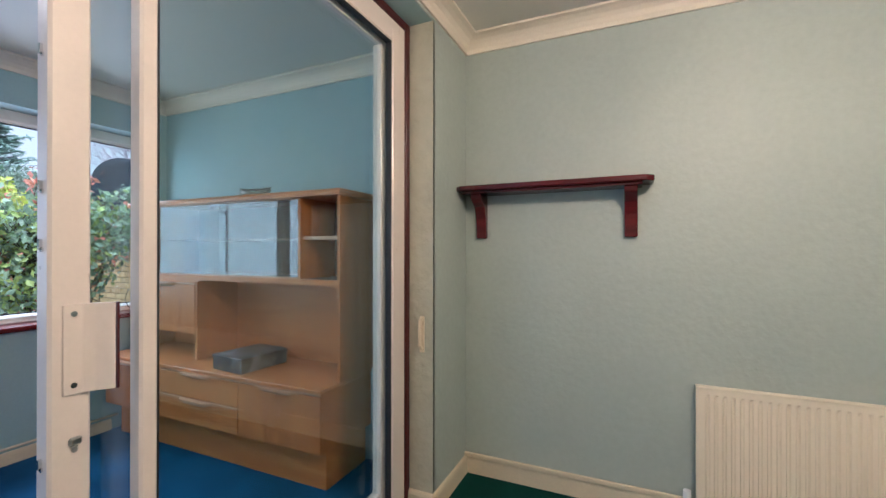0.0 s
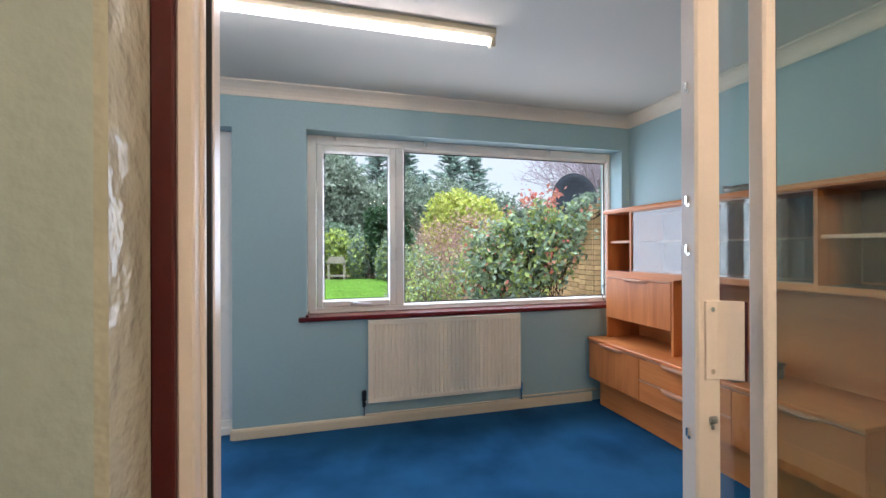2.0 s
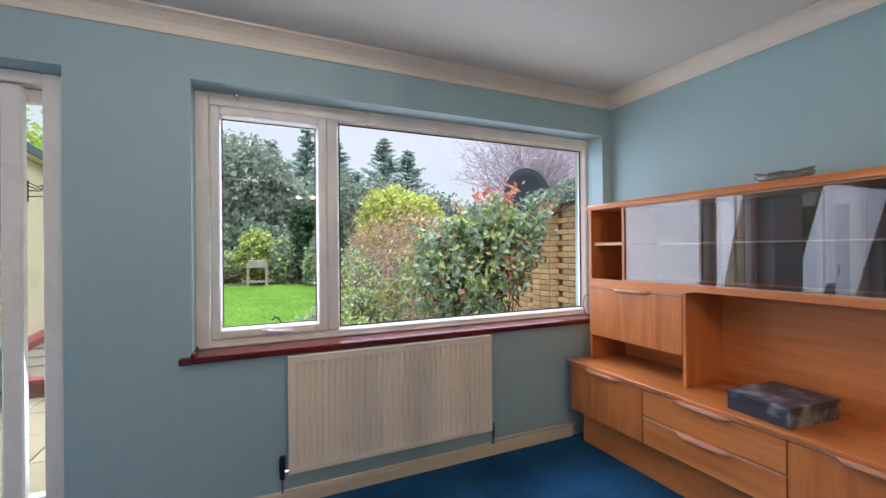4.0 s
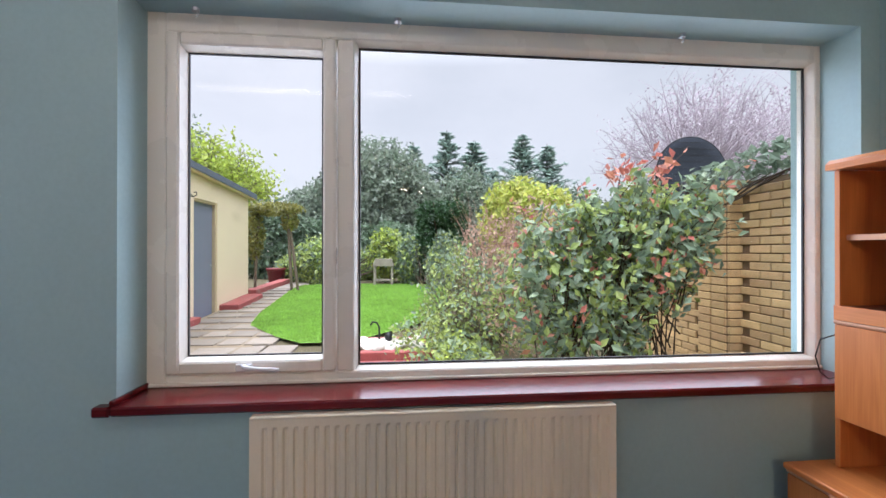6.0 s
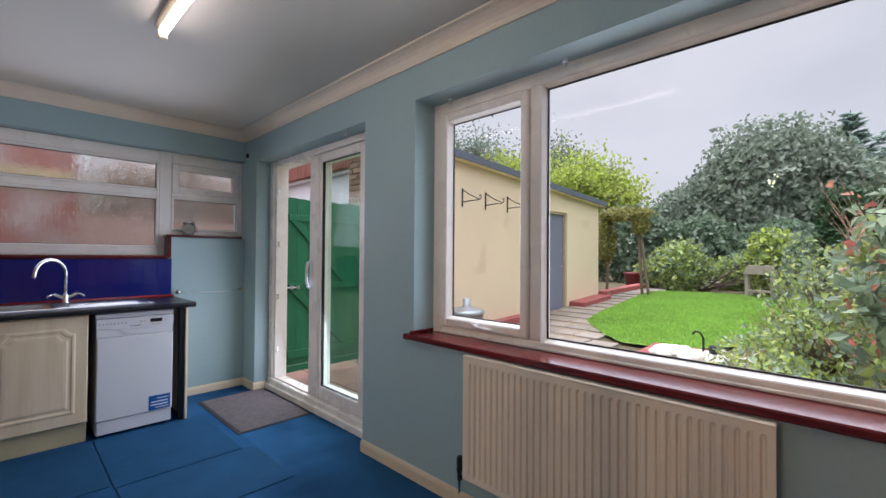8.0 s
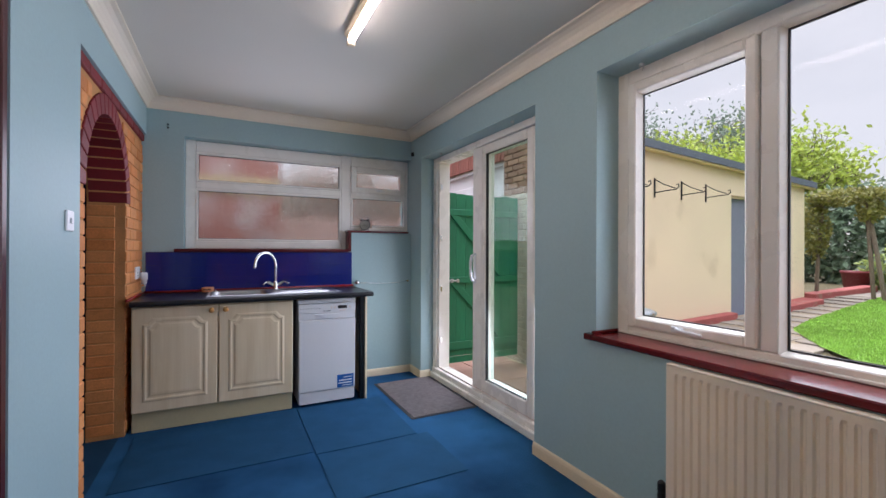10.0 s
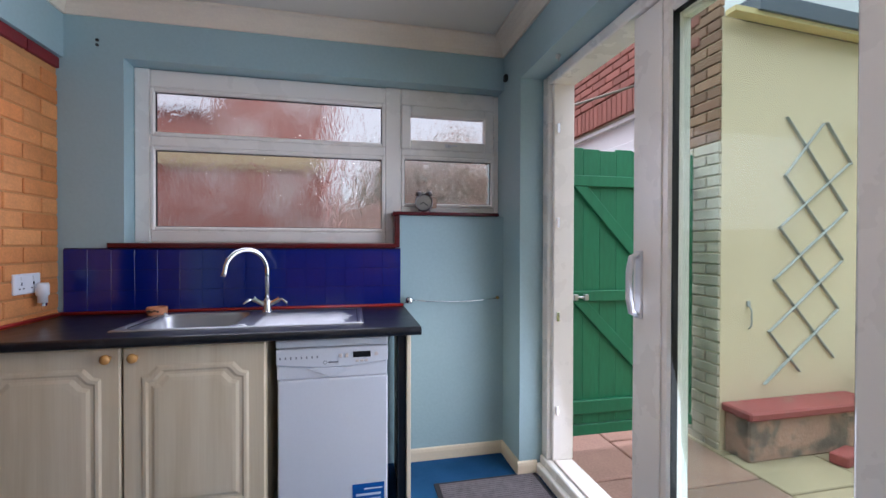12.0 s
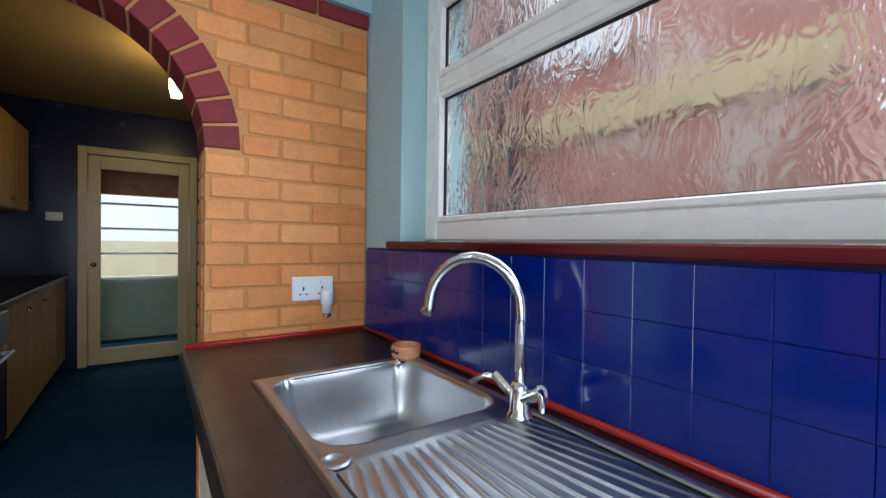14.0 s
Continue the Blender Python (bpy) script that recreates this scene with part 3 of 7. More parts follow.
lf = part("sliding_leaf", boxes([(-1.125, -1.075, 0.45, 0.525, 0.062, 2.335), (-1.125, -1.075, 1.69, 1.775, 0.062, 2.335), (-1.125, -1.075, 0.525, 1.69, 0.062, 0.15), (-1.125, -1.075, 0.525, 1.69, 2.27, 2.335)], 0.006), M["alu"], sd, "white metal sliding leaf with a lock")
ff = part("fixed_leaf", boxes([(-1.062, -1.018, 0.592, 0.632, 0.05, 2.338), (-1.062, -1.018, 1.70, 1.778, 0.05, 2.338), (-1.062, -1.018, 0.632, 1.70, 0.05, 0.12), (-1.062, -1.018, 0.632, 1.70, 2.28, 2.338)], 0.006), M["alu"], sd)
for x, y0, y1, o in ((-1.10, 0.52, 1.695, lf), (-1.042, 0.628, 1.705, ff)):
    g = part("pane", box(x, x + 0.005, y0, y1, 0.115, 2.285), M["glass_tint"], o)
    g.visible_shadow = False
part("gasket", ring_x(-1.055, -1.025, 0.628, 1.704, 0.115, 2.284, 0.010, 0), M["upvc_dark"], ff)
pl = part("lock_plate", prism([(-1.076, 0.472), (-1.070, 0.472), (-1.068, 0.505), (-1.058, 0.525), (-1.040, 0.545), (-1.036, 0.550), (-1.040, 0.554), (-1.062, 0.532), (-1.076, 0.512)], "z", 0.995, 1.185, bevel=0.0015), M["alu"], lf, "white curved pull plate")
part("edge_strip", boxes([(-1.041, -1.034, 0.5545, 0.558, 0.995, 1.185)]), M["dark_trim"], pl)
for z in (1.015, 1.165):
    part("screw", rod((-1.071, 0.490, z), (-1.067, 0.490, z), 0.006, seg=10), M["chrome"], pl)
part("keyhole", boxes([(-1.076, -1.066, 0.482, 0.506, 0.887, 0.905), (-1.076, -1.068, 0.488, 0.500, 0.872, 0.888)], 0.004), M["steel"], lf, "small steel keyhole cover")
for z in (0.2, 0.55, 0.85, 1.30, 1.42, 1.7, 2.1):
    part("roller_clip", join(rod((-1.098, 0.451, z), (-1.098, 0.447, z), 0.005, seg=8), box(-1.105, -1.098, 0.444, 0.451, z, z + 0.022, 0.001)), M["chrome"], lf)
structure("door_reveal", boxes([(-1.02, ED + 0.006, -0.69, -0.674, 0, 2.43), (-1.02, ED + 0.006, 1.869, 1.885, 0, 2.43)]), M["reveal"], "glossy pale green embossed door reveal", "door reveal")

# ---- fluorescent batten ----
lb = thing("fluorescent_light", (-2.35, -0.42, CEIL - 0.10), "lit fluorescent tube on a ceiling batten", "ceiling light")
part("batten", prism([(-2.38, CEIL - 0.001), (-2.32, CEIL - 0.001), (-2.315, CEIL - 0.03), (-2.33, CEIL - 0.045), (-2.37, CEIL - 0.045), (-2.385, CEIL - 0.03)], "y", -1.29, 0.455), M["skirting"], lb, "yellowed metal batten body")
M["tube"] = glow("fluorescent_tube", (1.0, 0.87, 0.72, 1), TUBE)
part("tube", rod((-2.35, -1.265, CEIL - 0.060), (-2.35, 0.43, CEIL - 0.060), 0.019, seg=16), M["tube"], lb, "glowing white glass tube", smooth=False)
for y0, y1 in ((-1.292, -1.262), (0.427, 0.457)):
    part("end_holder", box(-2.372, -2.328, y0, y1, CEIL - 0.092, CEIL - 0.04, 0.006), M["skirting"], lb)

# ---- dining room ----
DN, DS, DE, DCEIL = 2.32, -2.6, 3.2, 2.535
structure("floor_dining", boxes([(E + 0.06, DE + 0.2, -0.95, DN + 0.2, -0.2, -0.001)]), M["carpet_green"], "dark green carpet", "floor")
structure("ceiling_dining", box(ED, DE + 0.2, -0.95, DN + 0.2, DCEIL, TOP), M["ceiling"], "white painted ceiling", "ceiling")
structure("wall_dining_north", box(ED, DE + 0.2, DN, DN + 0.2, 0, DCEIL), M["wall_paper"], "pale green painted wall with a shelf", "wall")
structure("wall_dining_east", box(DE, DE + 0.2, -0.95, DN, 0, DCEIL), M["wall_paper"], "plain pale green wall", "wall")
structure("wall_dining_south", box(ED, DE, -0.95, -0.85, 0, DCEIL), M["wall_paper"], "plain pale green wall", "wall")
structure("wall_dining_west", boxes([(ED + 0.001, ED + 0.006, -0.85, -0.69, 0, DCEIL), (ED + 0.001, ED + 0.006, 1.87, DN, 0, DCEIL), (ED + 0.001, ED + 0.006, -0.69, 1.87, 2.43, DCEIL)]), M["wall_paper"], "pale green painted textured wallpaper", "wall")
cornice("trim_dining_north", (ED, DN, 0), (DE, DN, 0), (0, -1, 0), DCEIL - 0.002)
cornice("trim_dining_west", (ED + 0.006, -0.85, 0), (ED + 0.006, DN, 0), (1, 0, 0), DCEIL - 0.002)
skirting("baseboard_dining_north", (ED, DN, 0), (DE, DN, 0), (0, -1, 0), 0.1)
skirting("baseboard_dining_west", (ED + 0.006, 1.855, 0), (ED + 0.006, DN, 0), (1, 0, 0), 0.1)
skirting("baseboard_dining_jamb", (-1.02, 1.87, 0), (ED + 0.006, 1.87, 0), (0, -1, 0), 0.1)

shelf = thing("wall_shelf", (-0.40, DN, 1.37), "dark red mahogany shelf on two curved brackets", "shelf")
part("shelf_board", prism([(-0.89, DN - 0.02), (-0.89, DN - 0.15), (-0.86, DN - 0.18), (0.07, DN - 0.18), (0.10, DN - 0.15), (0.10, DN - 0.0), (-0.89, DN - 0.0)][1:], "z", 1.622, 1.65, bevel=0.005), M["mahogany_x"], shelf)
part("shelf_underboard", box(-0.86, 0.05, DN - 0.15, DN, 1.609, 1.623, 0.003), M["mahogany_x"], shelf)
for x in (-0.785, 0.0):
    prof = [(DN, 1.365), (DN - 0.028, 1.365), (DN - 0.032, 1.42), (DN - 0.04, 1.48), (DN - 0.062, 1.54), (DN - 0.10, 1.565), (DN - 0.125, 1.58), (DN - 0.13, 1.609), (DN, 1.609)]
    part("bracket", prism(prof, "x", x - 0.03, x + 0.03, bevel=0.004), M["mahogany_x"], shelf)


def radiator(name, origin, length, height, m, label, low=0.18):
    """A panel radiator with pressed ribs, that stands 4 cm off its wall; built along x, facing -y, then posed by m."""
    ra = thing(name, origin, label, "radiator")

    def put(pname, bm, mat, smooth=False):
        bmesh.ops.transform(bm, matrix=m, verts=bm.verts)
        return part(pname, bm, mat, ra, smooth=smooth)
    z0, z1, n = low, low + height, int(length / 0.0336)
    edge = 0.022
    bm = bmesh.new()
    cols = []
    prof = [(0.0, 0.0), (0.46, 0.0), (0.62, 0.010), (0.84, 0.010), (1.0, 0.0)]
    us = [(0.0, 0.0), (edge, 0.0)]
    k = (length - 2 * edge) / n
    for i in range(n):
        us += [(edge + (i + u) * k, d) for u, d in prof[1:]]
    us.append((length, 0.0))
    for x, d in us:
        cols.append([bm.verts.new((x, y, z)) for y, z in ((-0.058, z0), (-0.06, z0 + 0.004), (-0.06, z0 + 0.028), (-0.06 + d, z0 + 0.042), (-0.06 + d, z1 - 0.042), (-0.06, z1 - 0.028), (-0.06, z1 - 0.004), (-0.058, z1))])
    for a, b in zip(cols, cols[1:]):
        for q in range(7):
            bm.faces.new((a[q], b[q], b[q + 1], a[q + 1]))
    bmesh.ops.recalc_face_normals(bm, faces=bm.faces)
    put("front_panel", bm, M["radiator"])
    put("body", boxes([(0.002, length - 0.002, -0.043, -0.026, z0 + 0.001, z1 - 0.001)], 0.004), M["radiator"])
    put("top_grille", boxes([(0.0, length, -0.063, -0.028, z1 - 0.004, z1 + 0.006)], 0.003), M["radiator"])
    for x in (0.12, length - 0.12):
        put("wall_bracket", box(x - 0.02, x + 0.02, -0.032, 0.0, z0 + 0.06, z1 - 0.06, 0.002), M["radiator"])
    return ra, put


rad, put = radiator("radiator", (-3.37, 0.49, 0.18), 1.222, 0.605, Matrix.Translation((W, -0.118, 0)) @ Matrix.Rotation(radians(90), 4, "Z"), "cream ribbed panel radiator below the window")
tv = rod((-0.03, -0.045, 0.16), (-0.03, -0.045, 0.20), 0.013, seg=12)
lathe((-0.03, -0.045, 0.20), [(0.0, 0.0), (0.016, 0.0), (0.017, 0.012), (0.015, 0.03), (0.017, 0.04), (0.016, 0.07), (0.01, 0.078), (0.0, 0.078)], 16, into=tv)
put("valve", tv, M["black"])
put("valve_body", join(rod((-0.03, -0.045, 0.195), (0.0, -0.045, 0.195), 0.011, seg=12), rod((-0.03, -0.045, 0.09), (-0.03, -0.045, 0.17), 0.0075, seg=10)), M["chrome"])
lv = rod((1.235, -0.045, 0.16), (1.235, -0.045, 0.225), 0.012, seg=12)
rod((1.21, -0.045, 0.195), (1.235, -0.045, 0.195), 0.01, seg=10, into=lv)
rod((1.235, -0.045, 0.09), (1.235, -0.045, 0.17), 0.0075, seg=10, into=lv)
put("lockshield_valve", lv, M["chrome"])
solid("heating_pipe", join(tube([(W + 0.045, -0.148, 0.095), (W + 0.045, 0.2, 0.095), (W + 0.045, 0.9, 0.096), (W + 0.045, 1.095, 0.10)], 0.0075, 10), tube([(W + 0.03, 1.12, 0.105), (W + 0.03, 1.5, 0.105), (W + 0.03, 1.83, 0.105)], 0.0075, 10)), M["skirting"], "cream painted heating pipe clipped above the skirting", "pipe", smooth=True)

rd2, put2 = radiator("radiator", (0.9, 2.28, 0.06), 1.4, 0.60, Matrix.Translation((0.275, DN, 0)), "cream ribbed panel radiator below the shelf", low=0.065)
v2 = lathe((-0.035, -0.045, 0.10), [(0.0, 0.0), (0.016, 0.0), (0.018, 0.015), (0.015, 0.03), (0.018, 0.04), (0.017, 0.07), (0.0, 0.075)], 16)
put2("valve", v2, M["white"])
put2("valve_body", join(rod((-0.035, -0.045, 0.09), (0.0, -0.045, 0.09), 0.011, seg=12), rod((-0.035, -0.045, 0.0), (-0.035, -0.045, 0.1), 0.0075, seg=10)), M["brass"])
structure("pipe_casing", box(ED + 0.006, DE, DN - 0.03, DN - 0.016, 0.1, 0.125, 0.004), M["skirting"], "cream painted pipe along the skirting", "pipe")
la = thing("door_pull", (-0.95, 1.855, 0.79), "small cream door pull screwed to the jamb", "door pull")
part("plate", box(-0.962, -0.935, 1.862, 1.87, 0.79, 0.97, 0.003), M["skirting"], la)
part("grip", tube([(-0.948, 1.862, 0.96), (-0.948, 1.84, 0.95), (-0.948, 1.838, 0.90), (-0.948, 1.84, 0.83), (-0.948, 1.862, 0.81)], 0.008, 8), M["skirting"], la)

# ceiling lamp of the dining room
ch = thing("chandelier", (0.6, 0.55, DCEIL), "brass ceiling lamp with warm glowing shades", "ceiling lamp")
part("ceiling_rose", lathe((0.6, 0.55, DCEIL - 0.03), [(0.0, 0.03), (0.06, 0.03), (0.055, 0.012), (0.02, 0.0), (0.0, 0.0)], 24), M["brass"], ch)
part("stem", rod((0.6, 0.55, DCEIL - 0.03), (0.6, 0.55, 2.20), 0.01), M["brass"], ch)
M["bulb"] = glow("warm_bulb", (1.0, 0.70, 0.40, 1), BULB)
for k in range(3):
    a = radians(20 + 120 * k)
    dx, dy = math.cos(a), math.sin(a)
    part("arm", tube([(0.6, 0.55, 2.21), (0.6 + 0.08 * dx, 0.55 + 0.08 * dy, 2.19), (0.6 + 0.17 * dx, 0.55 + 0.17 * dy, 2.22)], 0.007, 8), M["brass"], ch)
    part("bulb", ball((0.6 + 0.17 * dx, 0.55 + 0.17 * dy, 2.17), 0.045, seg=16), M["bulb"], ch, "glowing frosted bulb shade", smooth=True)

# ---- teak wall unit ----
unit = thing("sideboard", (-2.41, 1.95, 0), "low teak sideboard base with drawers and cupboard doors", "sideboard")
UL, UR, BF = -3.37, -1.47, 1.73
part("plinth", box(UL + 0.03, UR - 0.03, 1.815, N - 0.02, 0.0, 0.225, 0.002), M["teak"], unit)
part("carcass", boxes([(UL, UR, BF + 0.02, N - 0.005, 0.225, 0.545)], 0.002), M["teak_z"], unit)
part("top_board", box(UL - 0.005, UR + 0.005, BF - 0.012, N - 0.005, 0.548, 0.570, 0.004), M["teak"], unit)


def wavy_lip(x0, x1, y, z, at, wide=0.30):
    """A full-width lipping strip that swells into a finger grip."""
    bm = bmesh.new()
    n, rows = 40, []
    for i in range(n + 1):
        x = x0 + (x1 - x0) * i / n
        u = abs(x - at) / (wide / 2)
        s = 0.0 if u > 1 else (1.0 if u < 0.62 else 0.5 + 0.5 * math.cos((u - 0.62) / 0.38 * math.pi))
        d, h = 0.007 + 0.032 * s, 0.012 + 0.016 * s
        rows.append([bm.verts.new((x, y, z)), bm.verts.new((x, y - d, z)), bm.verts.new((x, y - d, z - 0.006 - 0.006 * s)), bm.verts.new((x, y - d * 0.45, z - h)), bm.verts.new((x, y, z - h))])
    for a, b in zip(rows, rows[1:]):
        for k in range(5):
            bm.faces.new((a[k], b[k], b[(k + 1) % 5], a[(k + 1) % 5]))
    bm.faces.new(rows[0])
    bm.faces.new(rows[-1])
    bmesh.ops.recalc_face_normals(bm, faces=bm.faces)
    return bm


for nm, x0, x1, z0, z1, at in (("cupboard_door", -3.368, -2.784, 0.23, 0.543, -3.08), ("drawer", -2.778, -2.074, 0.388, 0.543, -2.43), ("drawer", -2.778, -2.074, 0.23, 0.383, -2.43), ("cupboard_door", -2.068, -1.472, 0.23, 0.543, -1.77)):
    d = part(nm, box(x0, x1, BF, BF + 0.019, z0, z1 - 0.012, 0.002), M["teak"] if nm == "drawer" else M["teak_z"], unit)
    part("grip_lip", wavy_lip(x0, x1, BF + 0.004, z1 + (0.004 if z1 > 0.5 else 0), at), M["teak_lip"], d, "pale teak finger-grip edge")

hutch = thing("wall_unit_hutch", (-2.39, 2.03, 0.571), "teak hutch with sliding glass doors and a drop flap", "wall unit")
HF, HL, HR, HB = 1.87, -3.325, -1.455, N - 0.005
part("top_board", prism([(HF - 0.022, 1.602), (HF - 0.022, 1.622), (HF - 0.008, 1.638), (HB, 1.638), (HB, 1.602)], "x", HL - 0.012, HR + 0.012), M["teak"], hutch)
for x in (HL, HR - 0.018):
    part("side_panel", box(x, x + 0.018, HF, HB, 0.572, 1.60, 0.001), M["teak_z"], hutch)
part("back_panel", box(HL + 0.018, HR - 0.018, HB - 0.012, HB, 0.572, 1.60), M["teak"], hutch)
# thin sheet over the back; its dark colour paints the shade behind the glass
part("upper_back", box(HL + 0.019, HR - 0.019, HB - 0.018, HB - 0.0125, 1.14, 1.60), M["teak_shaded"], hutch)
part("middle_board", box(HL + 0.018, HR - 0.018, HF + 0.012, HB - 0.018, 1.112, 1.132), M["teak_shaded"], hutch)
part("front_rail", prism([(HL, 1.132), (HL, 1.082), (-2.63, 1.082), (-2.60, 1.092), (-2.56, 1.1), (-1.53, 1.1), (-1.49, 1.094), (HR, 1.075), (HR, 1.132)], "y", HF - 0.004, HF + 0.012), M["teak"], hutch)
for x in (-3.035, -1.745):
    part("divider", box(x - 0.009, x + 0.009, HF + 0.002, HB - 0.018, 1.132, 1.60), M["teak_z"], hutch)
for x0, x1 in ((HL + 0.018, -3.044), (-1.736, HR - 0.018)):
    part("shelf", box(x0, x1, HF + 0.03, HB - 0.018, 1.36, 1.375), M["teak_shaded"], hutch, "narrow shelf in an open bay")
part("shelf_edge", box(HL + 0.018, -3.044, HF + 0.026, HF + 0.031, 1.358, 1.377), M["teak_lip"], hutch)
part("shelf_edge", box(-1.736, HR - 0.018, HF + 0.026, HF + 0.031, 1.358, 1.377), M["teak_lip"], hutch)
part("glass_shelf", box(-3.025, -1.755, HF + 0.06, HB - 0.02, 1.362, 1.368), M["teak_lip"], hutch, "pale shelf behind the sliding glass")
part("glass_track", boxes([(-3.026, -1.754, HF + 0.004, HF + 0.03, 1.133, 1.140), (-3.026, -1.754, HF + 0.004, HF + 0.03, 1.594, 1.601)]), M["teak_lip"], hutch)
for x0, x1, y in ((-3.024, -2.36, HF + 0.010), (-2.43, -1.756, HF + 0.020)):
    g = part("sliding_glass", box(x0, x1, y, y + 0.004, 1.14, 1.594), M["glass_cabinet"], hutch, "smoked sliding glass door")
    g.visible_shadow = False
fl = part("flap", box(HL + 0.002, -2.632, HF - 0.004, HF + 0.015, 0.742, 1.066, 0.002), M["teak_z"], hutch, "teak drop-down flap")
part("grip_lip", wavy_lip(HL + 0.002, -2.632, HF, 1.080, -2.97, 0.30), M["teak_lip"], fl)
part("flap_floor", box(HL + 0.018, -2.632, HF + 0.016, HB - 0.012, 0.735, 0.752), M["teak_shaded"], hutch)
part("flap_side", box(-2.632, -2.612, HF, HB - 0.012, 0.572, 1.10, 0.001), M["teak_z"], hutch)
M["marble"] = material("marbled_paper", srgb(62, 66, 76), 0.4, vary=0.15, scale=9, fine=60, bump=0.02, second=srgb(150, 154, 160), second_at=(0.50, 0.66), second_scale=9)
bx = thing("box_file", (-2.19, 1.93, 0.571), "grey marbled cardboard box file lying flat", "box file")
bm_ = Matrix.Translation((-2.19, 1.93, 0)) @ Matrix.Rotation(radians(-5), 4, "Z")
part("box_base", box(-0.135, 0.135, -0.165, 0.165, 0.571, 0.645, 0.003, m=bm_), M["marble"], bx)
part("lid", box(-0.14, 0.14, -0.17, 0.17, 0.645, 0.662, 0.003, m=bm_), M["marble"], bx)
pts = [Vector((-2.17 + 0.10 * math.cos(i * 0.42) * (1 + 0.3 * math.sin(i * 0.21)), 1.95 + 0.05 * math.sin(i * 0.42), 1.644 + 0.003 * (i % 3) + 0.045 * math.sin(i * 0.23) ** 2)) for i in range(64)]
cable = thing("coiled_cable", (-2.19, 1.96, 1.639), "small coil of grey cable with a plug", "cable")
M["cable"] = material("grey_cable", srgb(120, 112, 100), 0.5, bump=0)
part("wire", tube(pts, 0.004, 6), M["cable"], cable, smooth=True)
part("plug", box(-2.29, -2.25, 1.93, 1.96, 1.638, 1.675, 0.006), M["white"], cable, "off-white plug")
solid("aerial_wire", tube([(-3.40, 1.99, 0.86), (-3.40, 1.93, 0.85), (-3.39, 1.885, 0.88), (-3.385, 1.86, 0.94), (-3.385, 1.88, 1.0), (-3.37, 1.93, 1.02)], 0.0025, 6), M["black"], "thin black wire by the window frame", "wire", smooth=True)

# ---- kitchen run below the window ----
M["limed"] = wood_material("limed_oak", srgb(238, 222, 192), srgb(220, 200, 164), "z", 0.42, 0.7)
M["limed_flat"] = material("cream_plinth", srgb(196, 186, 150), 0.5, vary=0.06)
M["worktop"] = material("black_worktop", srgb(26, 26, 30), 0.32, vary=0.3, scale=14, fine=120, bump=0.15, second=srgb(44, 44, 48), second_at=(0.52, 0.72), second_scale=20)
KF = -2.44


def raised_door(x0, x1, y, z0, z1):
    """A cupboard door with a routed, arched panel."""
    bm = box(x0, x1, y - 0.02, y, z0, z1, 0.006)
    a0, a1, b0, b1 = x0 + 0.075, x1 - 0.075, z0 + 0.085, z1 - 0.085
    c, d = 0.055, 0.04

    def outline(o):
        return [(a0 + o, b0 + o), (a1 - o, b0 + o), (a1 - o, b1 - d - o), (a1 - c * 0.45 - o, b1 - d * 0.85 - o), (a1 - c - o, b1 - o), (a0 + c + o, b1 - o), (a0 + c * 0.45 + o, b1 - d * 0.85 - o), (a0 + o, b1 - d - o)]
    rings = [(-0.012, 0.0), (-0.004, 0.005), (0.006, 0.006), (0.014, 0.001), (0.024, 0.001), (0.036, 0.006), (0.05, 0.007)]
    vs = [[bm.verts.new((p[0], y + 0.0006 + h, p[1])) for p in outline(o)] for o, h in rings]
    for a, b in zip(vs, vs[1:]):
        for k in range(8):
            bm.faces.new((a[k], a[(k + 1) % 8], b[(k + 1) % 8], b[k]))
    bm.faces.new(vs[-1])
    bmesh.ops.recalc_face_normals(bm, faces=bm.faces)
    return bm


cab = thing("sink_cabinet", (-1.69, -2.73, 0), "pale limed oak sink cabinet with two arched panel doors", "kitchen cabinet")
part("carcass", boxes([(-2.205, -2.187, -3.0, KF - 0.021, 0.14, 0.862), (-1.186, -1.168, -3.0, KF - 0.021, 0.14, 0.862), (-2.187, -1.186, -3.0, -2.988, 0.14, 0.862), (-2.187, -1.186, -2.988, KF - 0.021, 0.14, 0.158), (-2.187, -1.186, KF - 0.040, KF - 0.0215, 0.80, 0.862)], 0.001), M["limed"], cab)
part("plinth", box(-2.205, -1.168, -2.98, KF - 0.045, 0.0, 0.139, 0.002), M["limed_flat"], cab)
M["knob_pine"] = wood_material("knob_pine", srgb(226, 170, 96), srgb(190, 128, 62), "x", 0.3)
for x0, x1, kx in ((-2.203, -1.690, -1.735), (-1.683, -1.170, -1.645)):
    d = part("door", raised_door(x0, x1, KF, 0.142, 0.858), M["limed"], cab)
    kb = lathe((kx, KF, 0.822), [(0.0, 0.0), (0.009, 0.0), (0.008, 0.012), (0.016, 0.02), (0.019, 0.027), (0.016, 0.034), (0.0, 0.037)], 16, m=Matrix.Rotation(radians(-90), 4, "X"))
    part("knob", kb, M["knob_pine"], d, "turned pine knob", smooth=True)

dw = thing("dishwasher", (-2.475, -2.72, 0), "slim white dishwasher with control panel and energy sticker", "dishwasher")
part("body", box(-2.698, -2.25, -2.99, KF - 0.03, 0.02, 0.845, 0.006), M["white"], dw)
for x in (-2.66, -2.29):
    part("foot", rod((x, KF - 0.06, 0.0), (x, KF - 0.06, 0.03), 0.018), M["black"], dw)
part("top_lid", box(-2.70, -2.240, -2.99, KF - 0.003, 0.826, 0.858, 0.008, seg=2), M["white"], dw)
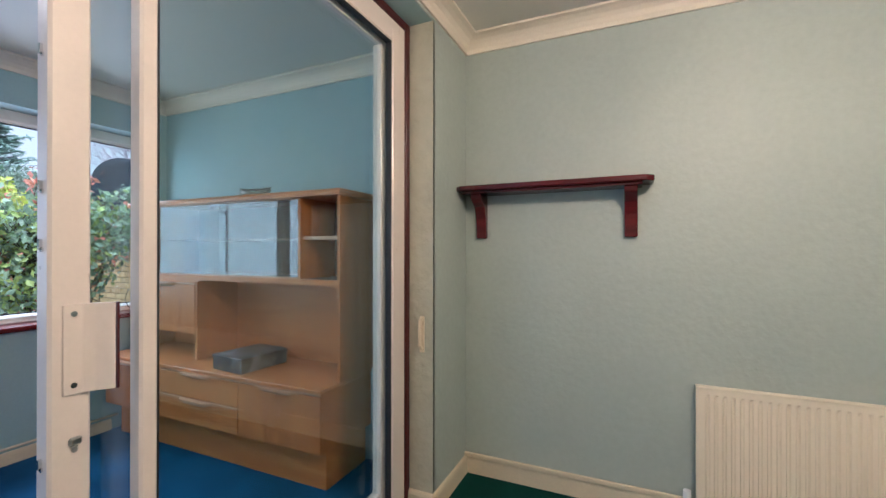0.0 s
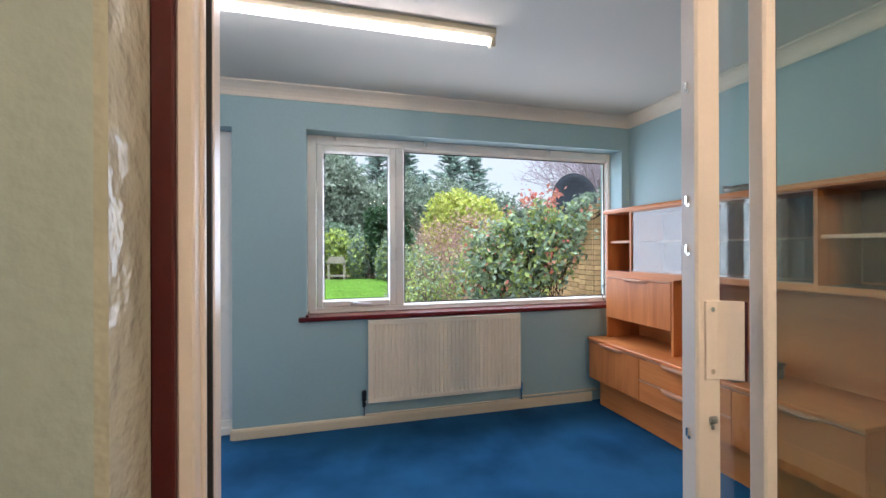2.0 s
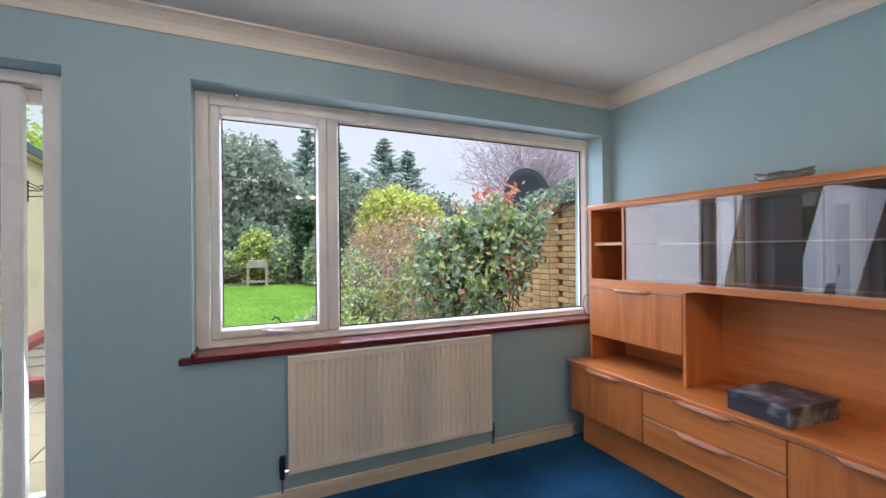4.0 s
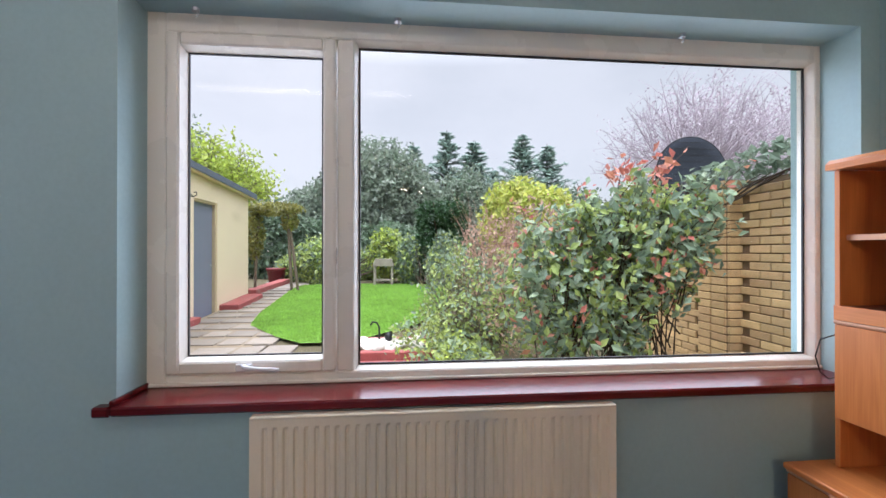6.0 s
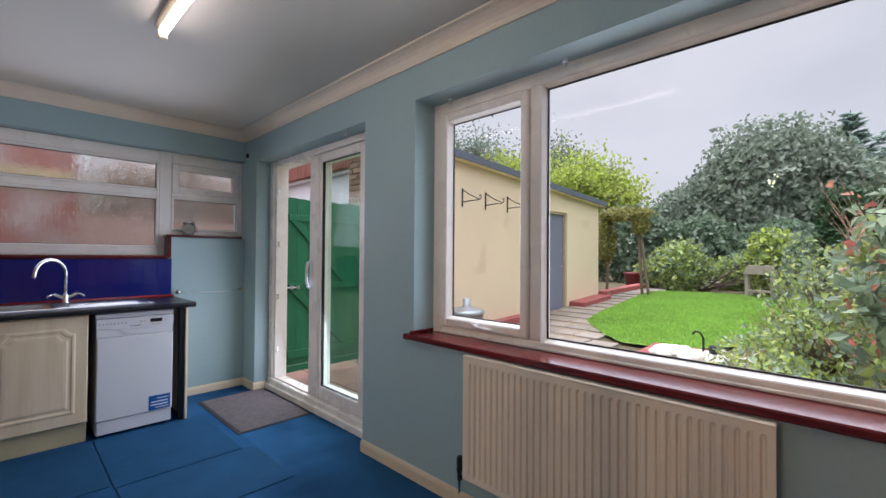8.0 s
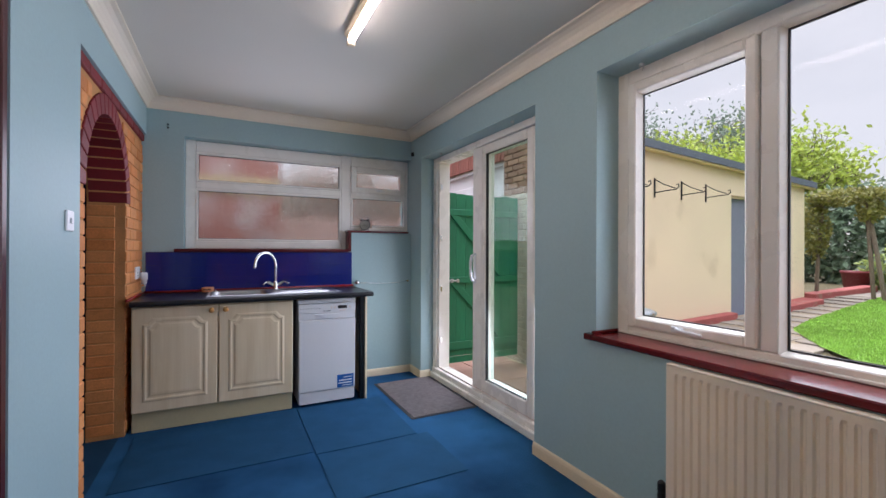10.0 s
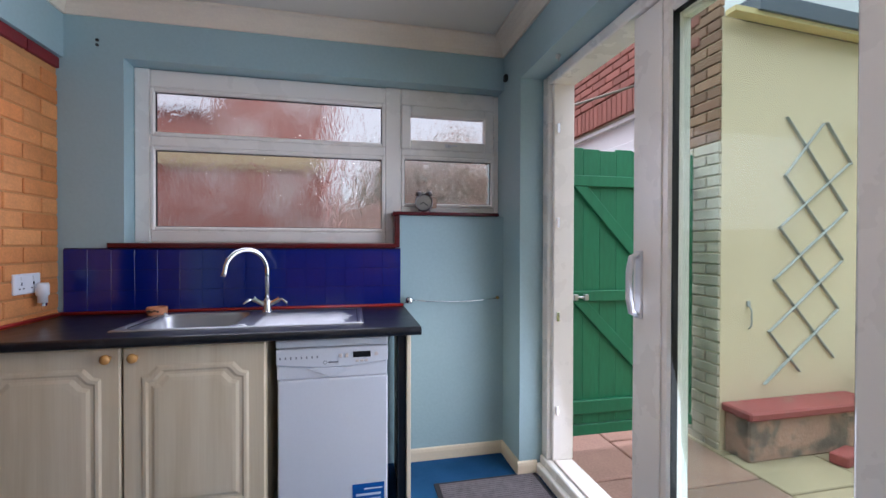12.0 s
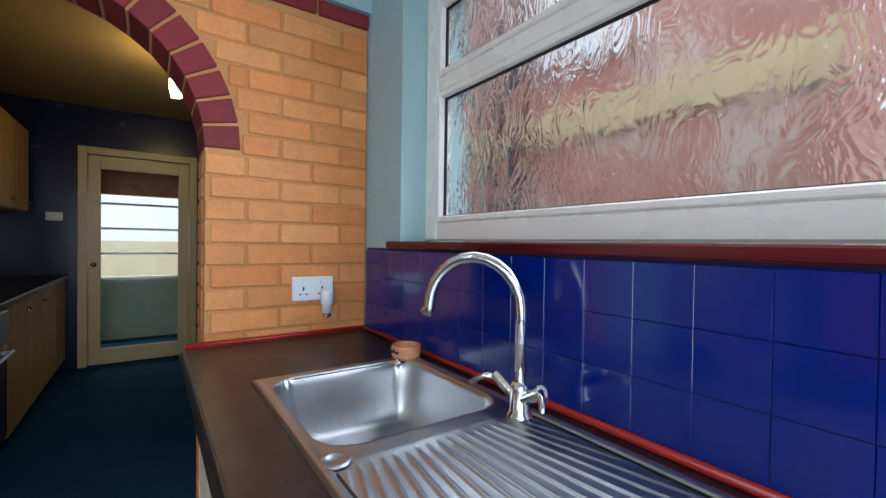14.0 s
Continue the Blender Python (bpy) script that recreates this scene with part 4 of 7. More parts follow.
panel_edge = [(-2.699, 0.757), (-2.64, 0.751), (-2.56, 0.743), (-2.475, 0.740), (-2.39, 0.743), (-2.31, 0.751), (-2.243, 0.757)]
part("control_panel", prism(panel_edge + [(-2.243, 0.822), (-2.699, 0.822)], "y", KF - 0.03, KF + 0.004, bevel=0.003), M["white"], dw)
part("grip_panel", box(-2.696, -2.246, KF - 0.03, KF - 0.006, 0.695, 0.757, 0.002), M["white"], dw, "recessed panel below the controls")
part("door_panel", box(-2.699, -2.249, KF - 0.03, KF - 0.002, 0.12, 0.692, 0.005), M["white"], dw)
part("kick_plate", box(-2.695, -2.253, KF - 0.035, KF - 0.012, 0.022, 0.116, 0.004), M["white"], dw)
gz = 0.739
part("grip", prism([(-2.36, gz), (-2.56, gz), (-2.51, gz - 0.022), (-2.46, gz - 0.040), (-2.41, gz - 0.022)], "y", KF - 0.008, KF + 0.004, bevel=0.003), M["white"], dw, "moulded white door grip")
part("display", box(-2.626, -2.552, KF + 0.0045, KF + 0.0065, 0.777, 0.802, 0.0008), M["black"], dw, "dark display window")
for x, z in ((-2.570, 0.763), (-2.590, 0.763), (-2.608, 0.763), (-2.500, 0.788), (-2.526, 0.788)):
    part("button", box(x - 0.007, x + 0.007, KF + 0.003, KF + 0.009, z - 0.005 - (0.004 if z > 0.78 else 0), z + 0.004 + (0.004 if z > 0.78 else 0), 0.002), M["alu"], dw)
part("power_button", rod((-2.650, KF + 0.002, 0.789), (-2.650, KF + 0.009, 0.789), 0.008, seg=14), M["alu"], dw)
M["logo"] = material("grey_print", srgb(120, 124, 132), 0.5, bump=0)
part("logo_mark", join(boxes([(-2.492, -2.450, KF + 0.0045, KF + 0.0055, 0.759, 0.765)]), lathe((-2.438, KF + 0.0045, 0.762), [(0.006, 0), (0.008, 0), (0.008, 0.001), (0.006, 0.001), (0.006, 0)], 16, m=Matrix.Rotation(radians(-90), 4, "X"))), M["logo"], dw)
for k in range(8):
    part("programme_mark", box(-2.262 - 0.021 * k, -2.257 - 0.021 * k, KF + 0.0045, KF + 0.0052, 0.781, 0.791), M["logo"], dw)
M["sticker"] = material("blue_sticker", srgb(22, 92, 168), 0.4, vary=0.05, bump=0)
M["sticker_text"] = material("pale_print", srgb(214, 224, 236), 0.5, vary=0.02, bump=0)
st = part("sticker", box(-2.685, -2.55, KF - 0.0015, KF - 0.0005, 0.075 + 0.05, 0.075 + 0.155), M["sticker"], dw, "blue printed sticker")
for k, (a, b, h) in enumerate(((-2.675, -2.60, 0.006), (-2.67, -2.565, 0.010), (-2.67, -2.56, 0.010), (-2.675, -2.59, 0.006))):
    part("print_bar", box(a, b, KF - 0.0004, KF + 0.0001, 0.21 - 0.022 * k - h, 0.21 - 0.022 * k), M["sticker_text"], st)
solid("end_panel", boxes([(-2.80, -2.782, -3.0, KF + 0.0, 0.0, 0.866)], 0.002), M["limed"], "pale laminate end panel standing beside the dishwasher", "panel")
solid("batten_post", box(-2.779, -2.745, KF - 0.06, KF - 0.012, 0.0, 0.866, 0.003), M["black"], "dark upright batten beside the dishwasher", "post")

# worktop with a cut-out for the sink
SX0, SX1, SY0, SY1 = -2.60, -1.60, -2.985, -2.515
wt = thing("worktop", (-2.0, -2.71, 0.868), "black speckled laminate worktop with a rounded front edge", "worktop")
hx0, hx1, hy0, hy1, mid_ = SX0 + 0.03, SX1 - 0.03, SY0 + 0.03, SY1 - 0.03, -2.1
part("slab", prism([(-2.838, -3.028), (mid_, -3.028), (mid_, hy0), (hx0, hy0), (hx0, hy1), (hx1, hy1), (hx1, hy0), (mid_ + 0.0005, hy0), (mid_ + 0.0005, -3.028), (-1.168, -3.028), (-1.168, -2.40), (-2.838, -2.40)], "z", 0.868, 0.905), M["worktop"], wt)
part("front_edge", rod((-2.838, -2.401, 0.8865), (-1.168, -2.401, 0.8865), 0.0184, seg=16), M["worktop"], wt)
M["red_bead"] = material("red_edge_strip", srgb(150, 34, 26), 0.35, vary=0.15, bump=0)
es = thing("worktop_edge_strip", (-2.0, S + 0.01, 0.905), "dark red plastic bead along the worktop", "edge strip")
part("back_bead", rod((-2.835, S + 0.012, 0.913), (-1.15, S + 0.012, 0.913), 0.009, seg=10), M["red_bead"], es, smooth=True)
part("side_bead", rod((-1.152, S + 0.022, 0.913), (-1.152, -2.40, 0.913), 0.009, seg=10), M["red_bead"], es, smooth=True)

sink = thing("kitchen_sink", (-2.1, -2.75, 0.73), "stainless steel sink with a ribbed drainer", "sink")


def sink_top():
    """The pressed steel top: rim, bowl and a sloping drainer with radiating ribs."""
    bm = bmesh.new()
    nx, ny = 140, 190
    grid = []
    bx0, bx1, by0, by1 = -2.045, -1.632, -2.955, -2.548
    for i in range(nx + 1):
        col = []
        for j in range(ny + 1):
            x, y = SX0 + (SX1 - SX0) * i / nx, SY0 + (SY1 - SY0) * j / ny
            e = min(x - SX0, SX1 - x, y - SY0, SY1 - y)
            z = 0.906 + 0.005 * min(1, e / 0.008) - 0.004 * max(0, min(1, (e - 0.014) / 0.012))
            qx, qy = abs(x - (bx0 + bx1) / 2) - (bx1 - bx0) / 2 + 0.07, abs(y - (by0 + by1) / 2) - (by1 - by0) / 2 + 0.07
            sd_ = math.hypot(max(qx, 0), max(qy, 0)) + min(max(qx, qy), 0) - 0.07
            if sd_ < 0:
                t = min(1, -sd_ / 0.055)
                z -= 0.145 * (1 - (1 - t) ** 2.6) + 0.030 * (1 - (1 - min(1, -sd_ / 0.20)) ** 2)
            elif x < -2.10 and e > 0.024:
                ly = y - (SY0 + SY1) / 2
                z -= 0.004 * min(1, (-2.09 - x) / 0.05)
                f = ly / (1 + 0.9 * max(0, min(1, (-2.05 - x) / 0.5)))
                wv = math.cos(f * 2 * math.pi / 0.0190)
                lane = round(f / 0.0190)
                fade = max(0, min(1, (-2.11 - x) / 0.03)) * max(0, min(1, (x + 2.555 - 0.016 * (lane % 2) - 0.008 * abs(lane)) / 0.012)) * max(0, min(1, (e - 0.026) / 0.012))
                z += 0.0032 * max(0, wv) ** 3 * fade
            col.append(bm.verts.new((x, y, z)))
        grid.append(col)
    for i in range(nx):
        for j in range(ny):
            bm.faces.new((grid[i][j], grid[i + 1][j], grid[i + 1][j + 1], grid[i][j + 1]))
    return bm


part("basin", sink_top(), M["steel"], sink, smooth=True)
part("waste", lathe((-1.84, -2.75, 0.732), [(0.0, 0.002), (0.02, 0.002), (0.022, 0.006), (0.042, 0.006), (0.045, 0.001)], 24), M["chrome"], sink, smooth=True)
part("overflow", lathe((-2.085, -2.553, 0.9085), [(0.0, 0.001), (0.016, 0.001), (0.018, 0.003), (0.024, 0.003), (0.026, 0.0)], 24), M["steel"], sink, smooth=True)
tp = thing("mixer_tap", (-2.12, -2.925, 0.905), "chrome swan-neck mixer tap with two lever handles", "tap")
tb = Vector((-2.12, -2.925, 0.905))
part("tap_body", lathe(tb, [(0.0, 0.0), (0.027, 0.0), (0.027, 0.008), (0.020, 0.016), (0.019, 0.06), (0.016, 0.075), (0.0, 0.075)], 24), M["chrome"], tp, smooth=True)
sp = [tb + Vector((0, 0, 0.07)), tb + Vector((0, 0, 0.218))] + [tb + Vector((0.085 - 0.085 * math.cos(t), 0.055 - 0.055 * math.cos(t), 0.218 + 0.105 * math.sin(t))) for t in [k * math.pi / 12 for k in range(1, 12)]] + [tb + Vector((0.172, 0.11, 0.212)), tb + Vector((0.178, 0.114, 0.196))]
part("spout", tube(sp, [0.012] * (len(sp) - 1) + [0.014], 16), M["chrome"], tp, smooth=True)
for s in (-1, 1):
    dv = Vector((s * 0.86, 0.1, 0.5)).normalized()
    c0 = tb + Vector((0, 0, 0.035))
    hn = part("tap_handle", rod(c0 + dv * 0.015, c0 + dv * 0.075, 0.012, 0.0135), M["chrome"], tp, smooth=False)
    part("lever", tube([c0 + dv * 0.07, c0 + dv * 0.078 + Vector((s * 0.012, 0.015, -0.004)), c0 + dv * 0.08 + Vector((s * 0.034, 0.04, -0.022))], [0.008, 0.007, 0.005], 10), M["chrome"], hn, smooth=True)
M["terracotta"] = material("terracotta", srgb(214, 148, 108), 0.6, vary=0.15)
pot = thing("soap_dish", (-1.60, -2.958, 0.905), "small peach clay dish with a dark motif", "dish")
part("bowl", lathe((-1.60, -2.958, 0.905), [(0.0, 0.0), (0.040, 0.0), (0.044, 0.006), (0.046, 0.034), (0.044, 0.039), (0.040, 0.039), (0.038, 0.012), (0.0, 0.010)], 28), M["terracotta"], pot, smooth=False)
for k in range(5):
    a = radians(50 + 16 * k)
    part("motif", ball((-1.60 + 0.0455 * math.cos(a), -2.958 + 0.0455 * math.sin(a), 0.926 + 0.004 * (k % 2)), 0.006, 1, 1, 0.8, 8), M["black"], pot)
plug = thing("sink_plug", (-1.655, -2.90, 0.907), "small steel sink plug on its chain", "plug")
part("disc", lathe((-1.66, -2.895, 0.911), [(0.0, 0.012), (0.006, 0.012), (0.007, 0.006), (0.024, 0.005), (0.025, 0.0), (0.0, 0.0)], 20), M["chrome"], plug, smooth=True)

# doormat
M["mat"] = material("grey_doormat", srgb(122, 116, 118), 0.95, vary=0.3, scale=30, fine=300, bump=0.9, dist=0.006, spec=0.1)
dm = thing("doormat", (-3.26, -2.33, 0), "flat grey ribbed doormat inside the patio door", "doormat")
part("mat_base", box(-3.535, -2.965, -2.765, -1.85, 0.001, 0.006, 0.002), material("mat_rubber", srgb(48, 48, 52), 0.8), dm)
rb = bmesh.new()
for k in range(52):
    y = -2.742 + k * 0.0168
    box(-3.51, -2.99, y, y + 0.0105, 0.005, 0.0105, into=rb)
part("ribs", rb, M["mat"], dm)

# alarm clock on the ledge
ck = thing("alarm_clock", (-2.965, -3.075, 1.446), "small silver twin-bell alarm clock on the ledge", "clock")
M["gunmetal"] = material("dark_tarnished_steel", (0.20, 0.20, 0.21, 1), 0.32, 1.0, vary=0.2, bump=0.02)
M["clock_face"] = material("clock_face", srgb(150, 148, 140), 0.5, vary=0.1, bump=0)
cc = Vector((-2.965, -3.07, 1.502))
rot = Matrix.Rotation(radians(-78), 4, "X") @ Matrix.Rotation(radians(0), 4, "Z")
rz = Matrix.Rotation(radians(-18), 4, "Z")
part("case", lathe(cc, [(0.0, -0.022), (0.04, -0.022), (0.05, -0.012), (0.053, 0.014), (0.054, 0.022), (0.047, 0.022), (0.046, 0.016), (0.0, 0.016)], 28, m=rz @ rot), M["gunmetal"], ck, smooth=True)
part("face", lathe(cc, [(0.0, 0.0175), (0.045, 0.0175)], 24, m=rz @ rot), M["clock_face"], ck)
for a, ln in ((0.5, 0.026), (2.4, 0.034)):
    v = (rz @ rot) @ Vector((math.cos(a) * ln, math.sin(a) * ln, 0.019))
    o = (rz @ rot) @ Vector((0, 0, 0.019))
    part("clock_hand", rod(cc + o, cc + v, 0.0016, seg=6), M["black"], ck)
for s in (-1, 1):
    part("bell", ball(cc + rz @ Vector((s * 0.03, 0.004, 0.055)), 0.02, 1, 1, 0.75, 14), M["gunmetal"], ck, smooth=True)
    part("leg", rod(cc + rz @ Vector((s * 0.03, 0.0, -0.04)), cc + rz @ Vector((s * 0.036, 0.0, -0.056)), 0.005, seg=8), M["gunmetal"], ck)
part("carry_loop", tube([cc + rz @ Vector((0.032 * math.cos(t), 0.004, 0.06 + 0.028 * math.sin(t))) for t in [k * math.pi / 10 for k in range(11)]], 0.002, 6), M["gunmetal"], ck, smooth=True)
tg = part("swing_tag", box(-3.045, -3.005, -3.10, -3.098, 1.475, 1.535), material("buff_card", srgb(190, 160, 140), 0.7), ck, "small buff card label")

# towel line
tl = thing("towel_line", (-3.14, S + 0.02, 0.93), "thin sprung curtain wire between two hooks", "towel line")
part("wire", tube([(-2.875, S + 0.022, 0.938), (-3.0, S + 0.022, 0.928), (-3.15, S + 0.022, 0.922), (-3.3, S + 0.022, 0.928), (-3.40, S + 0.022, 0.938)], 0.003, 8), M["chrome"], tl, smooth=True)
part("knob", join(rod((-2.868, S, 0.94), (-2.868, S + 0.03, 0.94), 0.008), ball((-2.868, S + 0.036, 0.94), 0.023, seg=14)), M["chrome"], tl, "round metal stop", smooth=True)
part("hook", join(rod((-3.402, S, 0.94), (-3.402, S + 0.022, 0.94), 0.006), ball((-3.402, S + 0.022, 0.94), 0.010, seg=10)), M["brass"], tl)

# small fixings
for nm, bm, mt, lb_, ct in (("sensor", box(W, W + 0.022, -2.985, -2.955, 2.22, 2.26, 0.004), M["black"], "small black sensor on the wall", "sensor"),
                            ("wall_hook", boxes([(-1.318, -1.306, S, S + 0.012, 2.262, 2.274), (-1.318, -1.306, S, S + 0.012, 2.238, 2.25)], 0.002), M["black"], "two small hook marks above the window", "hook")):
    solid(nm, bm, mt, lb_, ct)
for y in (0.05, 0.75, 1.85):
    solid("curtain_eye", join(rod((-3.53, y - 0.4, 2.165), (-3.53, y - 0.4, 2.152), 0.012), tube([(-3.53, y - 0.4, 2.152), (-3.53, y - 0.39, 2.142), (-3.53, y - 0.4, 2.134)], 0.003, 6)), M["steel"], "small metal screw eye under the lintel", "hook", group="screw eyes")
for y in (-2.45, -1.35):
    solid("curtain_eye", join(rod((-3.50, y, 2.155), (-3.50, y, 2.142), 0.012), tube([(-3.50, y, 2.142), (-3.50, y + 0.01, 2.132), (-3.50, y, 2.124)], 0.003, 6)), M["steel"], "small metal screw eye under the lintel", "hook", group="screw eyes")
ls = thing("light_switch", (E, -1.205, 1.36), "white plastic light switch", "light switch")
part("plate", box(E - 0.010, E, -1.248, -1.162, 1.33, 1.416, 0.004), M["white"], ls)
part("rocker", box(E - 0.016, E - 0.009, -1.213, -1.197, 1.362, 1.386, 0.002), M["white"], ls)

# loose carpet pieces in front of the sink
M["carpet_piece"] = material("dark_blue_carpet_tile", srgb(38, 80, 116), 0.95, vary=0.2, fine=420, bump=0.8, dist=0.004, spec=0.1, per_object=0.06)
for x0, x1, y0, y1 in ((-2.905, -2.235, -2.43, -1.62), (-2.225, -1.20, -2.43, -1.66), (-2.98, -2.24, -1.61, -1.05)):
    solid("carpet_piece", box(x0, x1, y0, y1, 0.001, 0.006, 0.002), M["carpet_piece"], "loose dark blue carpet piece on the floor", "carpet tile", group="carpet pieces")

# ---- kitchen beyond the arch ----
M["kitchen_wall"] = material("dark_blue_tiles", srgb(20, 28, 62), 0.25, vary=0.2, bump=0.05)
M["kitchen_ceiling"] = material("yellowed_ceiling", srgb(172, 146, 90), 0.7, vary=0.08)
M["kitchen_unit"] = wood_material("honey_kitchen_unit", srgb(214, 176, 104), srgb(186, 142, 74), "z", 0.4)
M["cream_paint"] = material("cream_gloss_paint", srgb(214, 194, 140), 0.35, vary=0.06)
BW, BE = -1.14, -0.93
structure("floor_kitchen", box(E + 0.06, 3.9, S - 0.3, -0.95, -0.2, -0.0005), M["carpet_kitchen"], "dark blue kitchen carpet", "floor")
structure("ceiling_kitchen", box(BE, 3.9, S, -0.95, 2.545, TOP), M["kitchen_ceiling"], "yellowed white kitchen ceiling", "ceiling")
structure("wall_kitchen_north", box(BE, 3.9, -1.05, -0.95, 0, 2.545), M["kitchen_wall"], "dark blue kitchen wall", "wall")
structure("wall_kitchen_south", box(BE + 0.06, 3.9, S - 0.2, S + 0.12, 0, 2.545), M["kitchen_wall"], "dark blue kitchen wall", "wall")
structure("wall_kitchen_east", boxes([(2.62, 2.74, -1.785, -1.05, 0, 2.545), (2.62, 2.74, S + 0.12, -2.665, 0, 2.545), (2.62, 2.74, -2.665, -1.785, 2.08, 2.545)]), M["kitchen_wall"], "dark blue kitchen wall round a glazed door", "wall")
kd = thing("door_3", (2.63, -2.22, 0), "cream painted kitchen door with a tall glass pane", "glazed door", kind="structure")
part("architrave", boxes([(2.59, 2.74, -1.80, -1.73, 0, 2.15), (2.59, 2.74, -2.72, -2.65, 0, 2.15), (2.59, 2.74, -2.65, -1.80, 2.08, 2.15)], 0.004), M["cream_paint"], kd)
part("door_leaf", boxes([(2.63, 2.67, -1.90, -1.805, 0.005, 2.075), (2.63, 2.67, -2.645, -2.55, 0.005, 2.075), (2.63, 2.67, -2.55, -1.90, 0.005, 0.16), (2.63, 2.67, -2.55, -1.90, 1.95, 2.075)], 0.004), M["cream_paint"], kd)
g = part("pane", box(2.648, 2.652, -2.55, -1.90, 0.16, 1.95), M["glass"], kd)
g.visible_shadow = False
part("knob", lathe((2.63, -1.85, 1.0), [(0.0, 0.0), (0.02, 0.0), (0.012, 0.02), (0.025, 0.035), (0.02, 0.05), (0.0, 0.053)], 16, m=Matrix.Rotation(radians(-90), 4, "Y")), M["brass"], kd, smooth=True)
# porch behind the glazed door: a bright end window
structure("wall_porch", boxes([(3.9, 4.0, S, -0.95, 0, 0.75), (3.9, 4.0, S, -0.95, 2.05, 2.545), (3.9, 4.0, S, -2.85, 0.75, 2.05), (3.9, 4.0, -1.25, -0.95, 0.75, 2.05)]), material("porch_wall", srgb(196, 214, 190), 0.6), "pale green porch wall with a wide window", "wall")
pw = thing("window_3", (3.95, -2.05, 0.75), "white porch window with horizontal bars", "window", kind="structure")
part("window_frame", boxes([(3.92, 3.96, -2.85, -1.25, z, z + 0.03) for z in (0.75, 1.06, 1.37, 1.68, 2.02)], 0.003), M["upvc"], pw)
structure("porch_lintel", box(3.86, 3.9, -2.9, -1.2, 1.80, 2.1, 0.01), M["teak"], "varnished wooden pelmet over the porch window", "pelmet")


def kitchen_unit(name, x0, x1, y0, y1, z0, z1, label, doors):
    k = thing(name, ((x0 + x1) / 2, (y0 + y1) / 2, z0), label, "kitchen cabinet")
    part("carcass", box(x0, x1, y0 + 0.02, y1, z0, z1, 0.003), M["kitchen_unit"], k)
    w = (x1 - x0) / doors
    for i in range(doors):
        d = part("door", box(x0 + i * w + 0.003, x0 + (i + 1) * w - 0.003, y0, y0 + 0.019, z0 + 0.004, z1 - 0.004, 0.004), M["kitchen_unit"], k)
        part("knob", ball((x0 + (i + 0.88) * w, y0 - 0.014, z1 - 0.08 if z0 < 1 else z0 + 0.08), 0.016, seg=10), M["brass"], d, smooth=True)
    return k


kitchen_unit("wall_cabinet", -0.15, 2.42, -1.42, -1.05, 1.48, 2.2, "honey-coloured kitchen wall cabinets", 5)
kitchen_unit("base_cabinet", -0.6, -0.03, -1.64, -1.05, 0.1, 0.87, "honey-coloured base cabinet beside the oven", 1)
kitchen_unit("base_cabinet", 0.65, 2.6, -1.64, -1.05, 0.1, 0.87, "honey-coloured base cabinets under a dark worktop", 4)
ov = thing("oven", (0.31, -1.35, 0.1), "built-under oven with a dark glass door", "oven")
part("body", box(-0.02, 0.64, -1.62, -1.05, 0.1, 0.865, 0.004), M["kitchen_unit"], ov)
part("oven_door", box(0.0, 0.62, -1.645, -1.62, 0.13, 0.60, 0.006), M["black"], ov)
part("control_panel", box(0.0, 0.62, -1.65, -1.62, 0.66, 0.85, 0.006), M["steel"], ov)
part("door_handle", join(rod((0.06, -1.68, 0.62), (0.56, -1.68, 0.62), 0.01), boxes([(0.08, 0.10, -1.68, -1.64, 0.61, 0.63), (0.52, 0.54, -1.68, -1.64, 0.61, 0.63)])), M["steel"], ov)
solid("worktop", box(-0.62, 2.6, -1.67, -1.05, 0.872, 0.91, 0.006), M["worktop"], "dark laminate kitchen worktop", "worktop")
solid("hob", boxes([(-0.0, 0.6, -1.60, -1.12, 0.911, 0.922), (0.05, 0.25, -1.55, -1.35, 0.922, 0.935), (0.35, 0.55, -1.55, -1.35, 0.922, 0.935)], 0.003), M["steel"], "steel hob on the worktop", "hob")
solid("socket_plate", box(2.606, 2.62, -1.62, -1.50, 1.42, 1.50, 0.003), M["white"], "white switch plate on the dark wall", "switch")
kl = thing("ceiling_lamp", (0.73, -2.449, 2.545), "small glowing glass ceiling lamp", "ceiling lamp")
part("ceiling_rose", lathe((0.73, -2.449, 2.50), [(0.0, 0.045), (0.05, 0.045), (0.045, 0.01), (0.0, 0.0)], 20), M["brass"], kl)
part("stem", rod((0.73, -2.449, 2.38), (0.73, -2.449, 2.51), 0.008), M["brass"], kl)
M["kbulb"] = glow("kitchen_bulb", (1.0, 0.72, 0.3, 1), KBULB)
part("glass_shade", lathe((0.73, -2.449, 2.24), [(0.0, 0.0), (0.03, 0.0), (0.042, 0.06), (0.04, 0.12), (0.02, 0.145), (0.0, 0.145)], 20), M["kbulb"], kl, "glowing glass shade", smooth=True)

# ---- brick infill with an arch ----
AC, AR, AZ = -1.995, 0.46, 1.56
M["mortar"] = material("brown_mortar", srgb(190, 136, 84), 0.9, vary=0.2, fine=140, bump=0.5, dist=0.003)
M["brick"] = material("orange_brick", srgb(214, 146, 86), 0.75, vary=0.18, scale=14, fine=110, bump=0.5, dist=0.003, per_object=0.11, tint=srgb(204, 128, 68))
M["red_brick"] = material("painted_red_brick", srgb(120, 30, 36), 0.6, vary=0.12, scale=14, fine=110, bump=0.4, dist=0.003, per_object=0.14)
